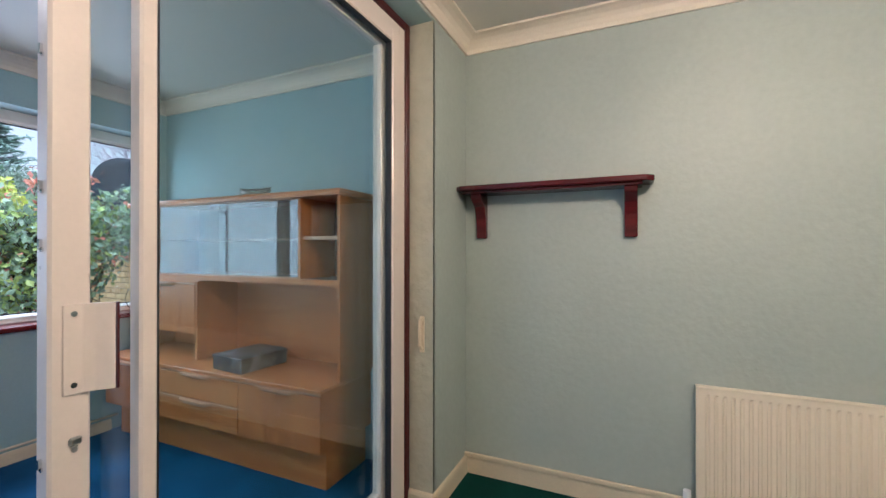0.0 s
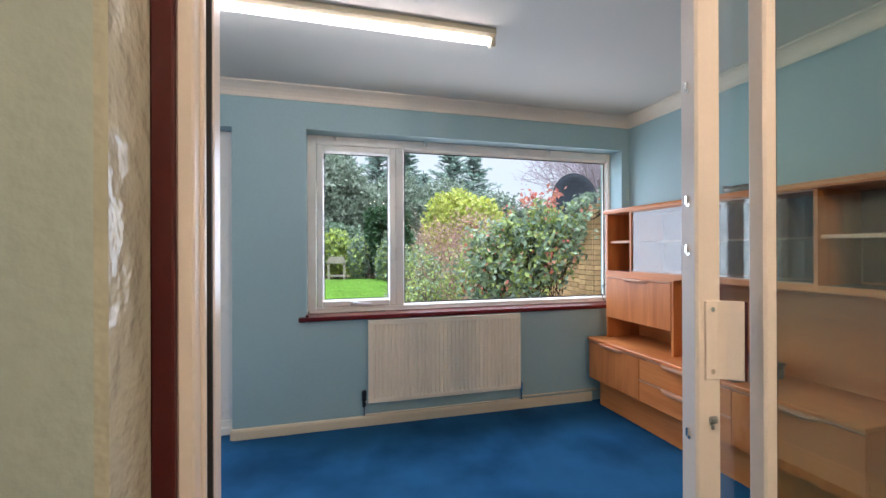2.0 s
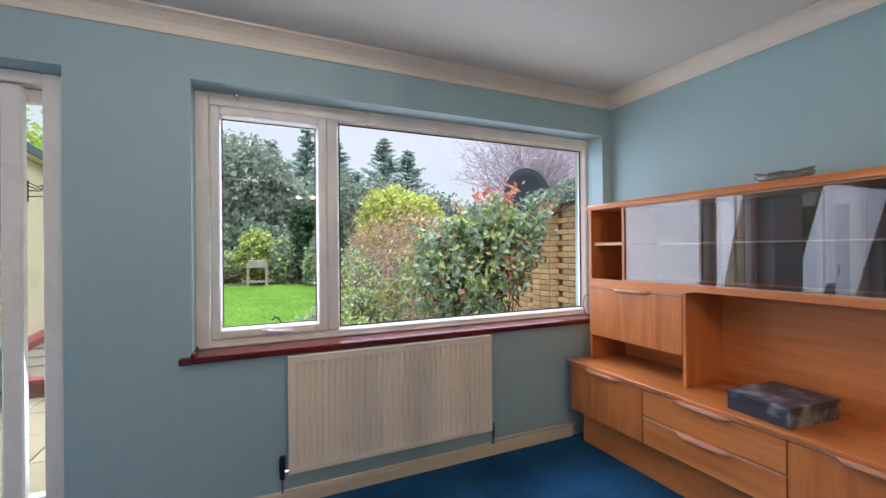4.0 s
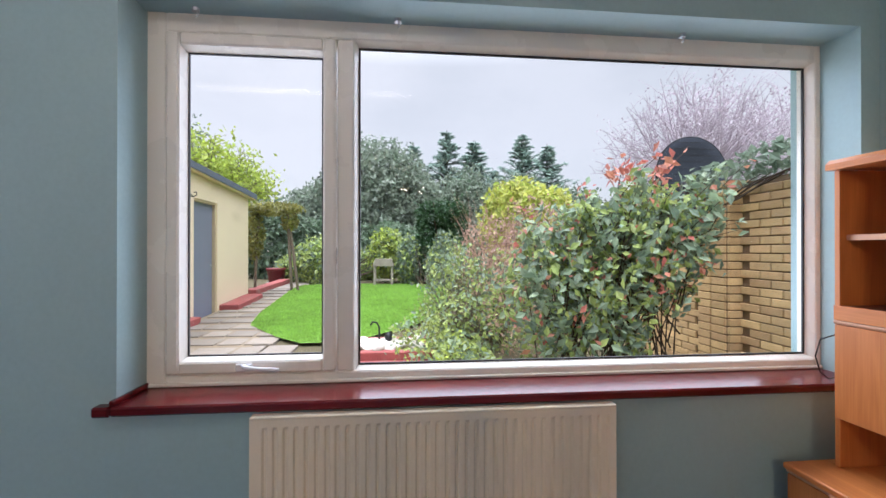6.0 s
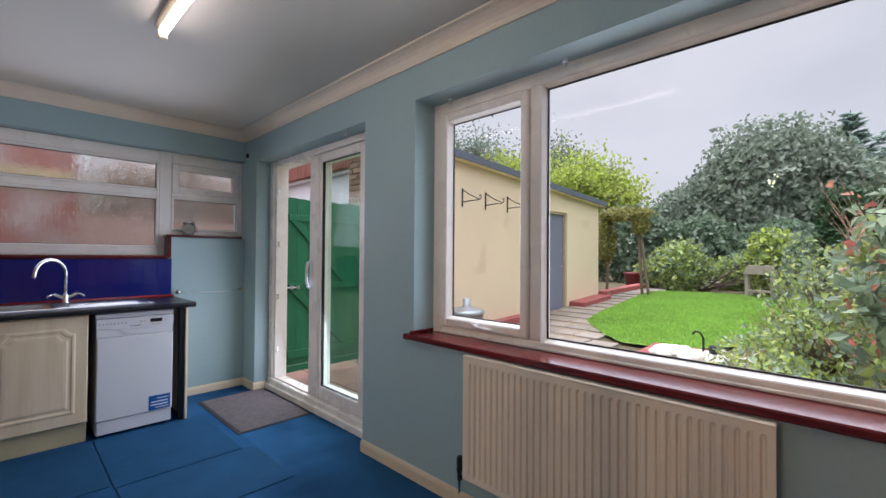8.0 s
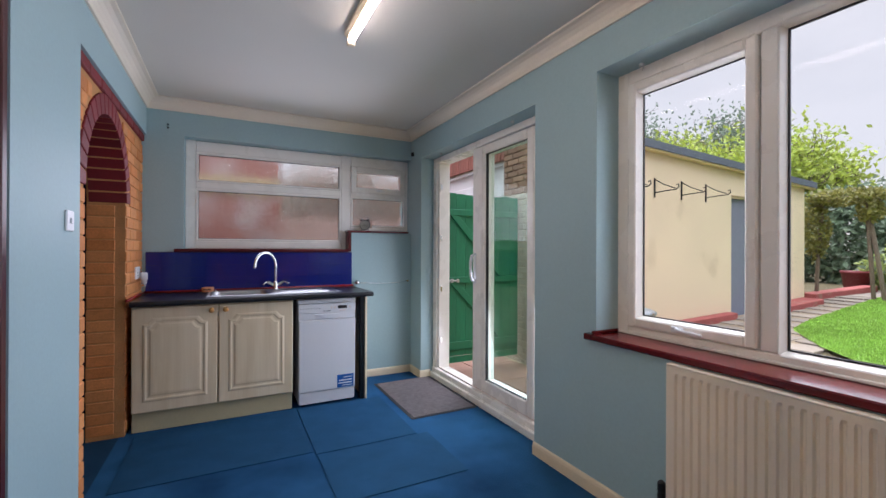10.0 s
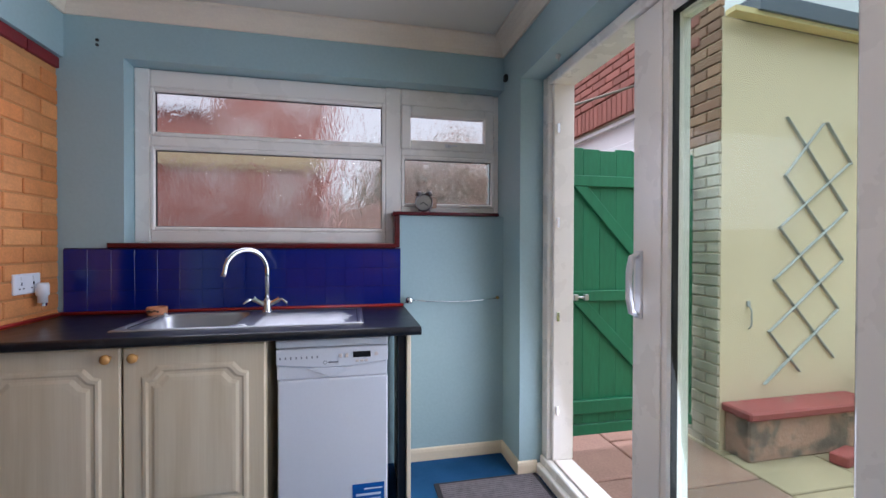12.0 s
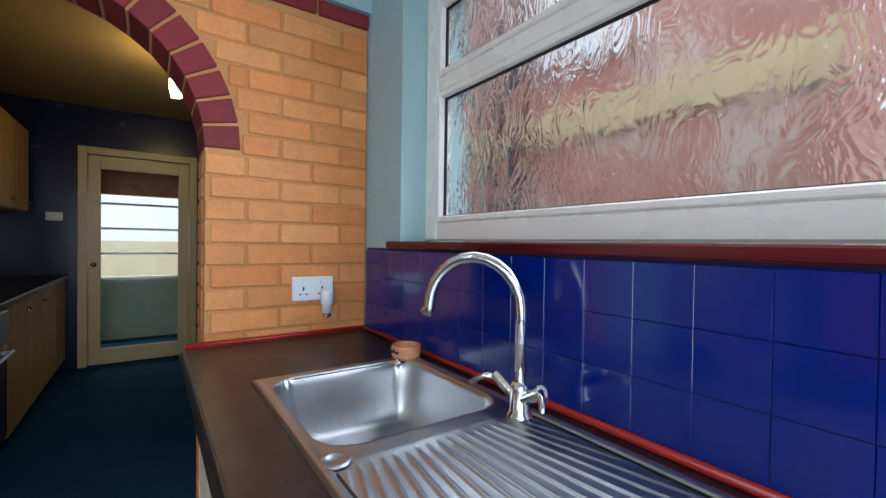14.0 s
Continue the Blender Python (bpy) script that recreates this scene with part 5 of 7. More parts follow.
arch_out = [(-1.36, 0.0), (-1.36, 2.168), (S + 0.002, 2.168), (S + 0.002, 0.0), (AC - AR, 0.0), (AC - AR, AZ)] + [(AC - AR * math.cos(t), AZ + AR * math.sin(t)) for t in [k * math.pi / 24 for k in range(1, 24)]] + [(AC + AR, AZ), (AC + AR, 0.0)]
bwall = structure("wall_brick_arch", prism(arch_out, "x", BW + 0.006, BE), M["mortar"], "orange brick wall with a red brick arch", "wall")


def brick_mesh(name, sx, sy, sz, mat, r=0.004):
    return mesh_of(name, box(-sx / 2, sx / 2, -sy / 2, sy / 2, -sz / 2, sz / 2, r), mat)


def piece(name, me, at, parent, rot=None):
    ob = new(name, me)
    ob.parent = parent
    ob.matrix_basis = Matrix.Translation(Vector(at) - ORIGIN[parent]) @ (rot or Matrix())
    return ob


shapes = {}


def wall_brick(y0, y1, z, h, mat, key, x=BW + 0.004, depth=0.05):
    w = round(y1 - y0, 3)
    k = (key, w, round(h, 3))
    if k not in shapes:
        shapes[k] = brick_mesh("brick", depth, w, h, mat)
    piece("brick", shapes[k], (x + depth / 2 - 0.006 + random.uniform(-0.0015, 0.0015), (y0 + y1) / 2, z + h / 2), bwall)


course, bl, jt = 0.0763, 0.225, 0.008
for r in range(1, 28):
    z = 0.0284 - course + r * course
    h = course - jt
    y = S + 0.004 - (bl / 2 if r % 2 else 0)
    while y < -1.36:
        a, b = max(y, S + 0.004), min(y + bl - jt, -1.364)
        for q0, q1 in ((a, b),):
            zc = z + h
            ro = AR + 0.112
            if zc > AZ:
                if z - AZ >= ro:
                    segs = [(q0, q1)]
                else:
                    half = math.sqrt(max(0, ro * ro - max(0, z - AZ) ** 2))
                    segs = [(q0, min(q1, AC - half)), (max(q0, AC + half), q1)]
            else:
                segs = [(q0, min(q1, AC - AR)), (max(q0, AC + AR), q1)]
            for s0, s1 in segs:
                if s1 - s0 > 0.03:
                    wall_brick(s0, s1, z, h, M["brick"], "o")
        y += bl
jam = brick_mesh("brick", 0.15, 0.04, course - jt, M["brick"])
for r in range(1, 21):
    for sgn in (-1, 1):
        piece("brick", jam, (BW + 0.05 + 0.012 + 0.075 + random.uniform(-0.002, 0.002), AC + sgn * (AR + 0.016), 0.0284 - course + r * course + (course - jt) / 2), bwall)
nv = 19
vs_mesh = bmesh.new()
ri, ro = AR - 0.004, AR + 0.105
hw = math.pi / nv / 2 * 0.86
vv = [[vs_mesh.verts.new((x, rr * math.sin(s * hw), rr * math.cos(s * hw))) for rr, s in ((ri, -1), (ri, 1), (ro, 1), (ro, -1))] for x in (BW - 0.004, BE - 0.01)]
vs_mesh.faces.new(vv[0]), vs_mesh.faces.new(vv[1])
for k in range(4):
    vs_mesh.faces.new((vv[0][k], vv[0][(k + 1) % 4], vv[1][(k + 1) % 4], vv[1][k]))
bmesh.ops.recalc_face_normals(vs_mesh, faces=vs_mesh.faces)
bmesh.ops.bevel(vs_mesh, geom=vs_mesh.edges[:], offset=0.003, segments=1, affect="EDGES")
vmesh = mesh_of("voussoir", vs_mesh, M["red_brick"])
for k in range(nv):
    a = math.pi / 2 - (k + 0.5) * math.pi / nv
    piece("arch_brick", vmesh, (0, AC, AZ), bwall, Matrix.Rotation(-a, 4, "X"))
for k in range(8):
    y0 = S + 0.004 + k * 0.209
    wall_brick(y0, min(y0 + 0.199, -1.364), 2.112, 0.054, M["red_brick"], "r", x=BW - 0.006)
so = thing("wall_socket", (BW, -2.81, 1.03), "white double wall socket with a plugged-in adaptor", "socket")
part("plate", box(BW - 0.012, BW + 0.002, -2.89, -2.735, 1.035, 1.125, 0.004), M["white"], so)
for y in (-2.845, -2.775):
    part("switch_rocker", box(BW - 0.016, BW - 0.011, y - 0.006, y + 0.006, 1.098, 1.114, 0.001), M["white"], so)
    part("socket_holes", boxes([(BW - 0.0135, BW - 0.0118, y - 0.003, y + 0.003, 1.075, 1.088), (BW - 0.0135, BW - 0.0118, y - 0.015, y - 0.007, 1.058, 1.063), (BW - 0.0135, BW - 0.0118, y + 0.007, y + 0.015, 1.058, 1.063)]), M["black"], so)
pg = part("plug_in_freshener", lathe((BW - 0.04, -2.855, 0.99), [(0.0, 0.09), (0.02, 0.09), (0.024, 0.08), (0.024, 0.035), (0.018, 0.03), (0.018, 0.0), (0.0, 0.0)], 18), M["white"], so, "white plug-in air freshener", smooth=True)
part("refill", lathe((BW - 0.04, -2.855, 0.975), [(0.0, 0.0), (0.014, 0.0), (0.016, 0.02), (0.0, 0.02)], 16), M["chrome"], pg)

# splash-back tiles
M["tile"] = material("blue_glazed_tile", srgb(2, 28, 116), 0.16, vary=0.10, scale=10, fine=60, bump=0.03, coat=0.5, per_object=0.015)
M["grout"] = material("dark_blue_grout", srgb(5, 14, 66), 0.6)
sp_ = structure("splashback", box(-2.82, E - 0.0, S, S + 0.004, 0.90, 1.236), M["grout"], "deep blue glazed tile splash-back", "tiled wall")
tmesh = brick_mesh("tile", 0.1029, 0.007, 0.1020, M["tile"], 0.0009)
for r in range(3):
    for c in range(16):
        piece("tile", tmesh, (-2.768 + c * 0.1035, S + 0.0065, 0.972 + 0.103 * r), sp_)

# ---- garden ----
STONE, LOW = srgb(186, 172, 148), -0.12


def ground_z(x):
    """The garden lies higher than the patio and rises gently."""
    return 0.06 + 0.05 * min(max(-x - 6.8, 0), 6.0)


def sheet(name, rows, mat, label, category):
    """A ground sheet from rows of (x, y0, y1, z)."""
    bm = bmesh.new()
    vs = []
    for x, y0, y1, z in rows:
        vs.append([bm.verts.new((x, y0 + (y1 - y0) * k / 12, z)) for k in range(13)])
    for a, b in zip(vs, vs[1:]):
        for k in range(12):
            bm.faces.new((a[k], a[k + 1], b[k + 1], b[k]))
    bmesh.ops.recalc_face_normals(bm, faces=bm.faces)
    if bm.faces[0].normal.z < 0:
        bmesh.ops.reverse_faces(bm, faces=bm.faces)
    return structure(name, bm, mat, label, category)


M["earth"] = material("garden_earth", srgb(92, 84, 58), 0.95, vary=0.35, scale=2, fine=30, bump=0.8, dist=0.03)
M["slab"] = material("sandstone_slab", srgb(170, 154, 124), 0.85, vary=0.16, scale=5, fine=70, bump=0.4, dist=0.004, per_object=0.12, tint=srgb(154, 138, 112))
M["pink_slab"] = material("pinkish_paving", srgb(158, 124, 108), 0.85, vary=0.18, scale=5, fine=70, bump=0.4, dist=0.004, per_object=0.12, tint=srgb(140, 112, 98))
M["joint"] = material("sand_joint", srgb(132, 118, 96), 0.95, vary=0.2, bump=0.3)
M["lawn"] = material("lawn_soil", srgb(134, 172, 76), 0.95, vary=0.3, scale=3, fine=60, bump=0.6, dist=0.02)
gr = sheet("ground", [(400, -400, 400, -0.22), (-3.75, -400, 400, -0.22), (-6.6, -400, 400, -0.20), (-6.8, -400, 400, 0.03), (-12.8, -400, 400, 0.33), (-60, -400, 400, 0.36), (-420, -400, 400, 0.4)], M["earth"], "bare earth and garden beds", "ground")
pat = sheet("pavement", [(-3.715, -4.9, 3.55, -0.14), (-6.62, -4.9, 3.55, -0.14)], M["joint"], "pale sandstone paved patio", "patio")
smesh = [brick_mesh("slab", a, b, 0.05, M["slab"], 0.006) for a, b in ((0.588, 0.588), (0.588, 0.44), (0.588, 0.738))]
pinks = [brick_mesh("slab", a, b, 0.05, M["pink_slab"], 0.006) for a, b in ((0.588, 0.588), (0.588, 0.44), (0.588, 0.738))]
for i in range(5):
    y = -4.6 + 0.17 * (i % 3)
    k = i
    while y < 1.2:
        w = (0.6, 0.45, 0.75)[k % 3]
        piece("slab", (pinks if i < 2 and y + w / 2 < -2.25 else smesh)[k % 3], (-4.01 - 0.6 * i, y + w / 2, LOW - 0.022 + random.uniform(-0.002, 0.002)), pat)
        y += w
        k += 1
path = sheet("path", [(-6.72, -2.97, -1.0, ground_z(-6.8) + 0.001), (-7.6, -2.97, -1.55, ground_z(-7.6) + 0.001), (-11.5, -2.97, -1.95, ground_z(-11.5) + 0.001), (-19, -4.6, -3.7, ground_z(-15) + 0.001)], M["joint"], "grey crazy-paved garden path", "path")
M["path_slab"] = material("grey_path_slab", srgb(142, 132, 120), 0.85, vary=0.2, scale=5, fine=70, bump=0.4, dist=0.004, per_object=0.15, tint=srgb(122, 114, 106))
pmesh = [brick_mesh("slab", a, b, 0.04, M["path_slab"], 0.006) for a, b in ((0.42, 0.47), (0.42, 0.30), (0.42, 0.36))]
for i in range(27):
    x = -6.95 - 0.44 * i
    y, k = -2.9 - max(0, (-x - 11.5)) * 0.22, i
    end = -1.1 - min(1, (-x - 6.9) / 1.0) * 0.5 - max(0, (-x - 7.9)) * 0.07 - max(0, (-x - 11.5)) * 0.15
    while y < end:
        w = (0.5, 0.33, 0.39)[k % 3]
        piece("slab", pmesh[k % 3], (x, y + w / 2, ground_z(x) - 0.012), path, Matrix.Rotation(radians(random.uniform(-2, 2)), 4, "Z"))
        y += w
        k += 1
lawn_edge = [(-7.95, -1.35), (-7.6, -0.95), (-7.62, -0.3), (-8.6, 0.6), (-10.5, 1.3), (-13.2, 1.5), (-13.7, 0.2), (-13.8, -1.2), (-13.5, -2.2), (-12.6, -2.3), (-11.0, -2.2), (-9.6, -2.1), (-8.7, -1.95)]
lbm = bmesh.new()
lv_ = [lbm.verts.new((x, y, ground_z(x) + 0.02)) for x, y in lawn_edge]
lbm.faces.new(lv_)
bmesh.ops.triangulate(lbm, faces=lbm.faces)
bmesh.ops.recalc_face_normals(lbm, faces=lbm.faces)
if lbm.faces[:][0].normal.z < 0:
    bmesh.ops.reverse_faces(lbm, faces=lbm.faces)
structure("lawn", lbm, M["lawn"], "bright green mown lawn", "lawn")


def inside(x, y, poly):
    c = False
    for (x1, y1), (x2, y2) in zip(poly, poly[1:] + poly[:1]):
        if (y1 > y) != (y2 > y) and x < (x2 - x1) * (y - y1) / (y2 - y1) + x1:
            c = not c
    return c


def quads(name, centre, along, across, mat, label, category, kind="stuff", parent=None, pinch=0.35):
    """Very many small leaves in one mesh: a folded, pointed blade each."""
    centre, along, across = np.asarray(centre), np.asarray(along), np.asarray(across)
    n = len(centre)
    nrm = np.cross(along, across)
    nrm /= np.linalg.norm(nrm, axis=1, keepdims=True) + 1e-9
    fold = nrm * np.linalg.norm(across, axis=1, keepdims=True) * 0.35
    v = np.stack([centre - along, centre + across - fold - along * 0.1, centre + along, centre - across - fold - along * 0.1], 1).reshape(-1, 3)
    f = np.arange(n * 4).reshape(n, 4)
    tri = np.concatenate([f[:, [0, 1, 2]], f[:, [0, 2, 3]]])
    me = bpy.data.meshes.new(name)
    me.from_pydata(v.tolist(), [], tri.tolist())
    me.materials.append(mat)
    ob = new(name, me)
    if parent is not None:
        me.transform(Matrix.Translation(-ORIGIN[parent]))
        ob.parent = parent
        ORIGIN[ob] = ORIGIN[parent]
        return tagged(ob, label)
    ORIGIN[ob] = Vector((0, 0, 0))
    return tagged(ob, label, category, "", kind)


rng = np.random.default_rng(7)


def rand_dirs(n, down=0.0):
    d = rng.normal(size=(n, 3))
    d[:, 2] -= down
    return d / np.linalg.norm(d, axis=1, keepdims=True)


def leaf_cloud(blobs, n, size, mat, name, parent, label="", flat=0.25, shell=0.72, droop=0.2):
    """Leaves spread through the outer parts of overlapping lumps; blobs: (x, y, z, rx, ry, rz)."""
    b = np.asarray(blobs, float)
    vol = (b[:, 3] * b[:, 4] + b[:, 4] * b[:, 5] + b[:, 3] * b[:, 5])
    pick = rng.choice(len(b), size=n, p=vol / vol.sum())
    d = rand_dirs(n)
    r = np.clip(rng.normal(0.88, 0.14, n), shell * 0.5, 1.12)
    # dents in the surface
    dent = np.sin(d[:, 0] * 9 + pick * 1.7) * np.sin(d[:, 1] * 8 + pick) * np.sin(d[:, 2] * 10 + 2.1 * pick)
    r = r * (1 + 0.16 * dent)
    c = b[pick, :3] + d * r[:, None] * b[pick, 3:]
    a = rand_dirs(n, droop)
    t = np.cross(a, d + 0.6 * rng.normal(size=(n, 3)))
    t /= np.linalg.norm(t, axis=1, keepdims=True) + 1e-9
    s = size * rng.uniform(0.6, 1.3, (n, 1))
    return quads(name, c, a * s, t * s * 0.55, mat, label, "", parent=parent)


def leaf_material(name, c1, c2, rough=0.42):
    return material(name, c1, rough, vary=0.25, scale=1.2, fine=8, bump=0, island=0.3, tint=c2, translucent=0.40)


# grass blades
gx, gy = rng.uniform(-13.9, -7.5, 110000), rng.uniform(-2.4, 1.6, 110000)
keep_ = np.array([inside(x, y, lawn_edge) for x, y in zip(gx, gy)]) & (rng.random(110000) < np.clip(1.25 - (-gx - 8.5) / 14, 0.2, 1))
gx, gy = gx[keep_], gy[keep_]
gz_ = 0.06 + 0.05 * np.clip(-gx - 6.8, 0, 6.0) + 0.035
gd_ = rng.normal(0, 0.4, (len(gx), 3))
gd_[:, 2] = 1
gd_ *= 0.022
gw = np.cross(gd_, rng.normal(size=(len(gx), 3)))
gw = gw / np.linalg.norm(gw, axis=1, keepdims=True) * 0.006
M["grass"] = leaf_material("grass_blade", srgb(152, 190, 84), srgb(132, 172, 74))
quads("grass", np.stack([gx, gy, gz_], 1), gd_, gw, M["grass"], "short bright green grass blades on the lawn", "grass")

# ---- rendered garage with a felt roof ----
M["render"] = material("cream_render", srgb(224, 206, 176), 0.85, vary=0.08, scale=1.2, fine=60, bump=0.4, dist=0.004, second=srgb(196, 178, 146), second_at=(0.60, 0.80), second_scale=1.3)
M["felt"] = material("grey_roof_edge", srgb(92, 100, 114), 0.7, vary=0.15)
M["brown_brick"] = material("brown_brick", srgb(150, 118, 94), 0.85, vary=0.15, scale=14, fine=90, bump=0.5, dist=0.004, per_object=0.2, tint=srgb(128, 96, 78))
M["pale_brick"] = material("whitewashed_brick", srgb(190, 180, 164), 0.85, vary=0.12, scale=14, fine=90, bump=0.5, dist=0.004, per_object=0.1)
M["mortar_grey"] = material("grey_mortar", srgb(168, 158, 142), 0.95, vary=0.15, bump=0.4)
M["grey_paint"] = material("grey_blue_paint", srgb(120, 124, 142), 0.5, vary=0.1, bump=0.1)
M["red_paint"] = material("red_masonry_paint", srgb(150, 78, 74), 0.8, vary=0.2, fine=60, bump=0.5, dist=0.004, second=srgb(150, 120, 104), second_at=(0.58, 0.72), second_scale=5)
GY = -2.97
gar = thing("garage", (-8.2, -4.5, -0.15), "cream rendered flat-roofed garage with a grey door", "garage")
part("wall", prism([(-4.96, -0.2), (-9.10, -0.2), (-9.10, 2.17), (-9.96, 2.17), (-9.96, -0.2), (-11.5, -0.2), (-11.5, 2.44), (-4.96, 2.78)], "y", GY - 0.2, GY), M["render"], gar, "cream painted render")
part("end_wall", box(-11.5, -11.3, -6.5, GY - 0.2, -0.2, 2.42), M["render"], gar)
part("rear_wall", box(-11.3, -5.1, -6.7, -6.5, -0.2, 2.42), M["render"], gar)
ew = part("brick_end", boxes([(-5.12, -4.968, -3.5, GY - 0.2, -0.2, 3.04), (-5.12, -4.968, -6.5, -3.5, 2.42, 3.04), (-5.12, -4.968, -6.5, -6.2, -0.2, 2.38)]), M["mortar_grey"], gar, "brick end wall of the garage")
part("brick_return", box(-5.12, -4.968, GY - 0.2, GY - 0.003, -0.2, 2.79), M["mortar_grey"], gar)
part("roof", prism([(-5.13, 2.79), (-11.7, 2.45), (-11.7, 2.56), (-5.13, 2.90)], "y", -6.8, GY + 0.12), M["felt"], gar, "grey felt roof edge")
part("fascia", prism([(-4.96, 2.772), (-11.68, 2.425), (-11.68, 2.46), (-4.96, 2.807)], "y", GY + 0.02, GY + 0.10), M["cream_paint"], gar)
gdr = part("door", boxes([(-9.92, -9.14, GY - 0.12, GY - 0.07, 0.17, 2.13)], 0.004), M["grey_paint"], gar, "grey-blue painted flush door")
part("door_frame", boxes([(-9.14, -9.10, GY - 0.14, GY - 0.02, 0.1, 2.17), (-9.96, -9.92, GY - 0.14, GY - 0.02, 0.1, 2.17), (-9.92, -9.14, GY - 0.14, GY - 0.02, 2.13, 2.17)], 0.003), material("weathered_frame", srgb(190, 172, 140), 0.7), gar)
part("door_handle", tube([(-9.84, GY - 0.07, 1.05), (-9.84, GY - 0.03, 1.05), (-9.76, GY - 0.028, 1.05)], 0.010, 8), M["chrome"], gdr, smooth=True)
for k, (x0, x1) in enumerate(((-9.0, -5.95), (-11.4, -10.05))):
    z = ground_z((x0 + x1) / 2) if k else 0.0
    solid("red_kerb", prism([(x0, ground_z(x0) - 0.04), (x1, ground_z(x1) - 0.06), (x1, ground_z(x1) + 0.10), (x0, ground_z(x0) + 0.10)], "y", GY + 0.0, GY + (0.16 if k == 0 else 0.34), bevel=0.012), M["red_paint"], "red painted concrete kerb along the garage", "kerb", group="kerbs")
solid("red_kerb", prism([(-14.5, ground_z(-14) - 0.02), (-11.7, ground_z(-11.7) - 0.02), (-11.7, ground_z(-11.7) + 0.14), (-14.5, ground_z(-14) + 0.14)], "y", GY - 0.15, GY + 0.1, bevel=0.012), M["red_paint"], "weathered kerb stones beyond the garage", "kerb", group="kerbs")
st_ = thing("red_step", (-5.45, GY + 0.17, LOW), "block seat with flaking red paint against the wall", "step")
part("block", box(-6.0, -4.99, GY + 0.004, GY + 0.19, LOW, 0.155, 0.012), material("flaking_block", srgb(176, 140, 124), 0.9, vary=0.25, fine=40, bump=0.6, dist=0.01, second=srgb(120, 108, 98), second_at=(0.5, 0.62), second_scale=7), st_)
part("top_slab", box(-6.03, -4.96, GY + 0.004, GY + 0.23, 0.156, 0.212, 0.012)
     , M["red_paint"], st_, "red painted coping slab")
solid("loose_brick", box(-0.11, 0.11, -0.05, 0.05, 0.0, 0.07, 0.008, m=Matrix.Translation((-5.62, GY + 0.30, LOW + 0.003)) @ Matrix.Rotation(radians(14), 4, "Z")), M["red_paint"], "loose red painted brick lying on the patio", "brick")
cnt = 0
for r in range(42):
    z = -0.14 + r * 0.075
    mat, key = (M["pale_brick"], "p") if z < 1.92 else (M["brown_brick"], "b")
    y = GY - 0.004
    first = True
    while y > -3.5:
        w = 0.215 if (not first or r % 2) else 0.1025
        w = min(w, y + 3.5)
        k = (key, round(w, 3))
        if w > 0.04 and cnt < 420:
            if k not in shapes:
                shapes[k] = brick_mesh("brick", 0.04, w, 0.065, mat, 0.005)
            piece("brick", shapes[k], (-4.968 + 0.004 + random.uniform(-0.002, 0.002), y - w / 2, z + 0.0325), ew)
            cnt += 1
        y -= w + 0.010
        first = False

# hanging brackets and folding trellis
M["iron"] = material("black_iron", srgb(40, 40, 42), 0.55, 0.4, vary=0.15)
for x in (-6.62, -7.19, -7.80, -8.40):
    hb = thing("hanging_bracket", (x, GY, 1.98), "black wrought iron basket bracket on the wall", "bracket", "basket brackets")
    part("wall_bar", box(x - 0.012, x + 0.012, GY, GY + 0.012, 2.02, 2.30), M["iron"], hb)
    part("arm", tube([(x, GY + 0.01, 2.09), (x - 0.004, GY + 0.2, 2.10), (x - 0.004, GY + 0.33, 2.10), (x - 0.004, GY + 0.37, 2.13), (x - 0.004, GY + 0.36, 2.17), (x - 0.004, GY + 0.33, 2.16)], 0.008, 6), M["iron"], hb, smooth=True)
    part("brace", tube([(x, GY + 0.01, 2.28), (x, GY + 0.15, 2.19), (x, GY + 0.32, 2.115)], 0.007, 6), M["iron"], hb)
M["grey_wood"] = material("grey_slats", srgb(170, 174, 172), 0.7, vary=0.15, bump=0.2)
tr_ = thing("folding_trellis", (-5.5, GY, 0.3), "expanded grey wall trellis, partly stretched", "trellis")


def trellis_slat(p, q, y):
    """A flat slat from p to q, both (x, z), standing off the wall."""
    d = Vector((q[0] - p[0], 0, q[1] - p[1]))
    m_ = Matrix.Translation(((p[0] + q[0]) / 2, y, (p[1] + q[1]) / 2)) @ d.to_track_quat("X", "Y").to_matrix().to_4x4()
    part("slat", box(-d.length / 2, d.length / 2, -0.004, 0.004, -0.012, 0.012, 0.002, m=m_), M["grey_wood"], tr_)


for k in range(5):
    left_ = (-5.30 - 0.0425 * k, 0.306 + 0.36 * k)
    up_ = (-5.94 - 0.035 * k, 0.80 + 0.35 * k) if k < 4 else (-5.80, 2.12)
    trellis_slat(left_, up_, GY + 0.020)
    if k > 1:
        trellis_slat(left_, (-5.92 - 0.0375 * (k - 2), 0.455 + 0.35 * (k - 2)), GY + 0.010)
trellis_slat((-5.342, 0.67), (-5.62, 0.37), GY + 0.010)
trellis_slat((-5.487, 2.147), (-6.03, 1.505), GY + 0.010)
trellis_slat((-5.84, 2.13), (-6.07, 1.84), GY + 0.010)
solid("wall_cleat", join(box(-5.195, -5.165, GY, GY + 0.012, 0.84, 0.88, 0.003), tube([(-5.18, GY + 0.012, 0.85), (-5.18, GY + 0.03, 0.82), (-5.18, GY + 0.03, 0.72), (-5.18, GY + 0.012, 0.69)], 0.006, 6)), M["grey_wood"], "small weathered cleat screwed to the rendered wall", "cleat")

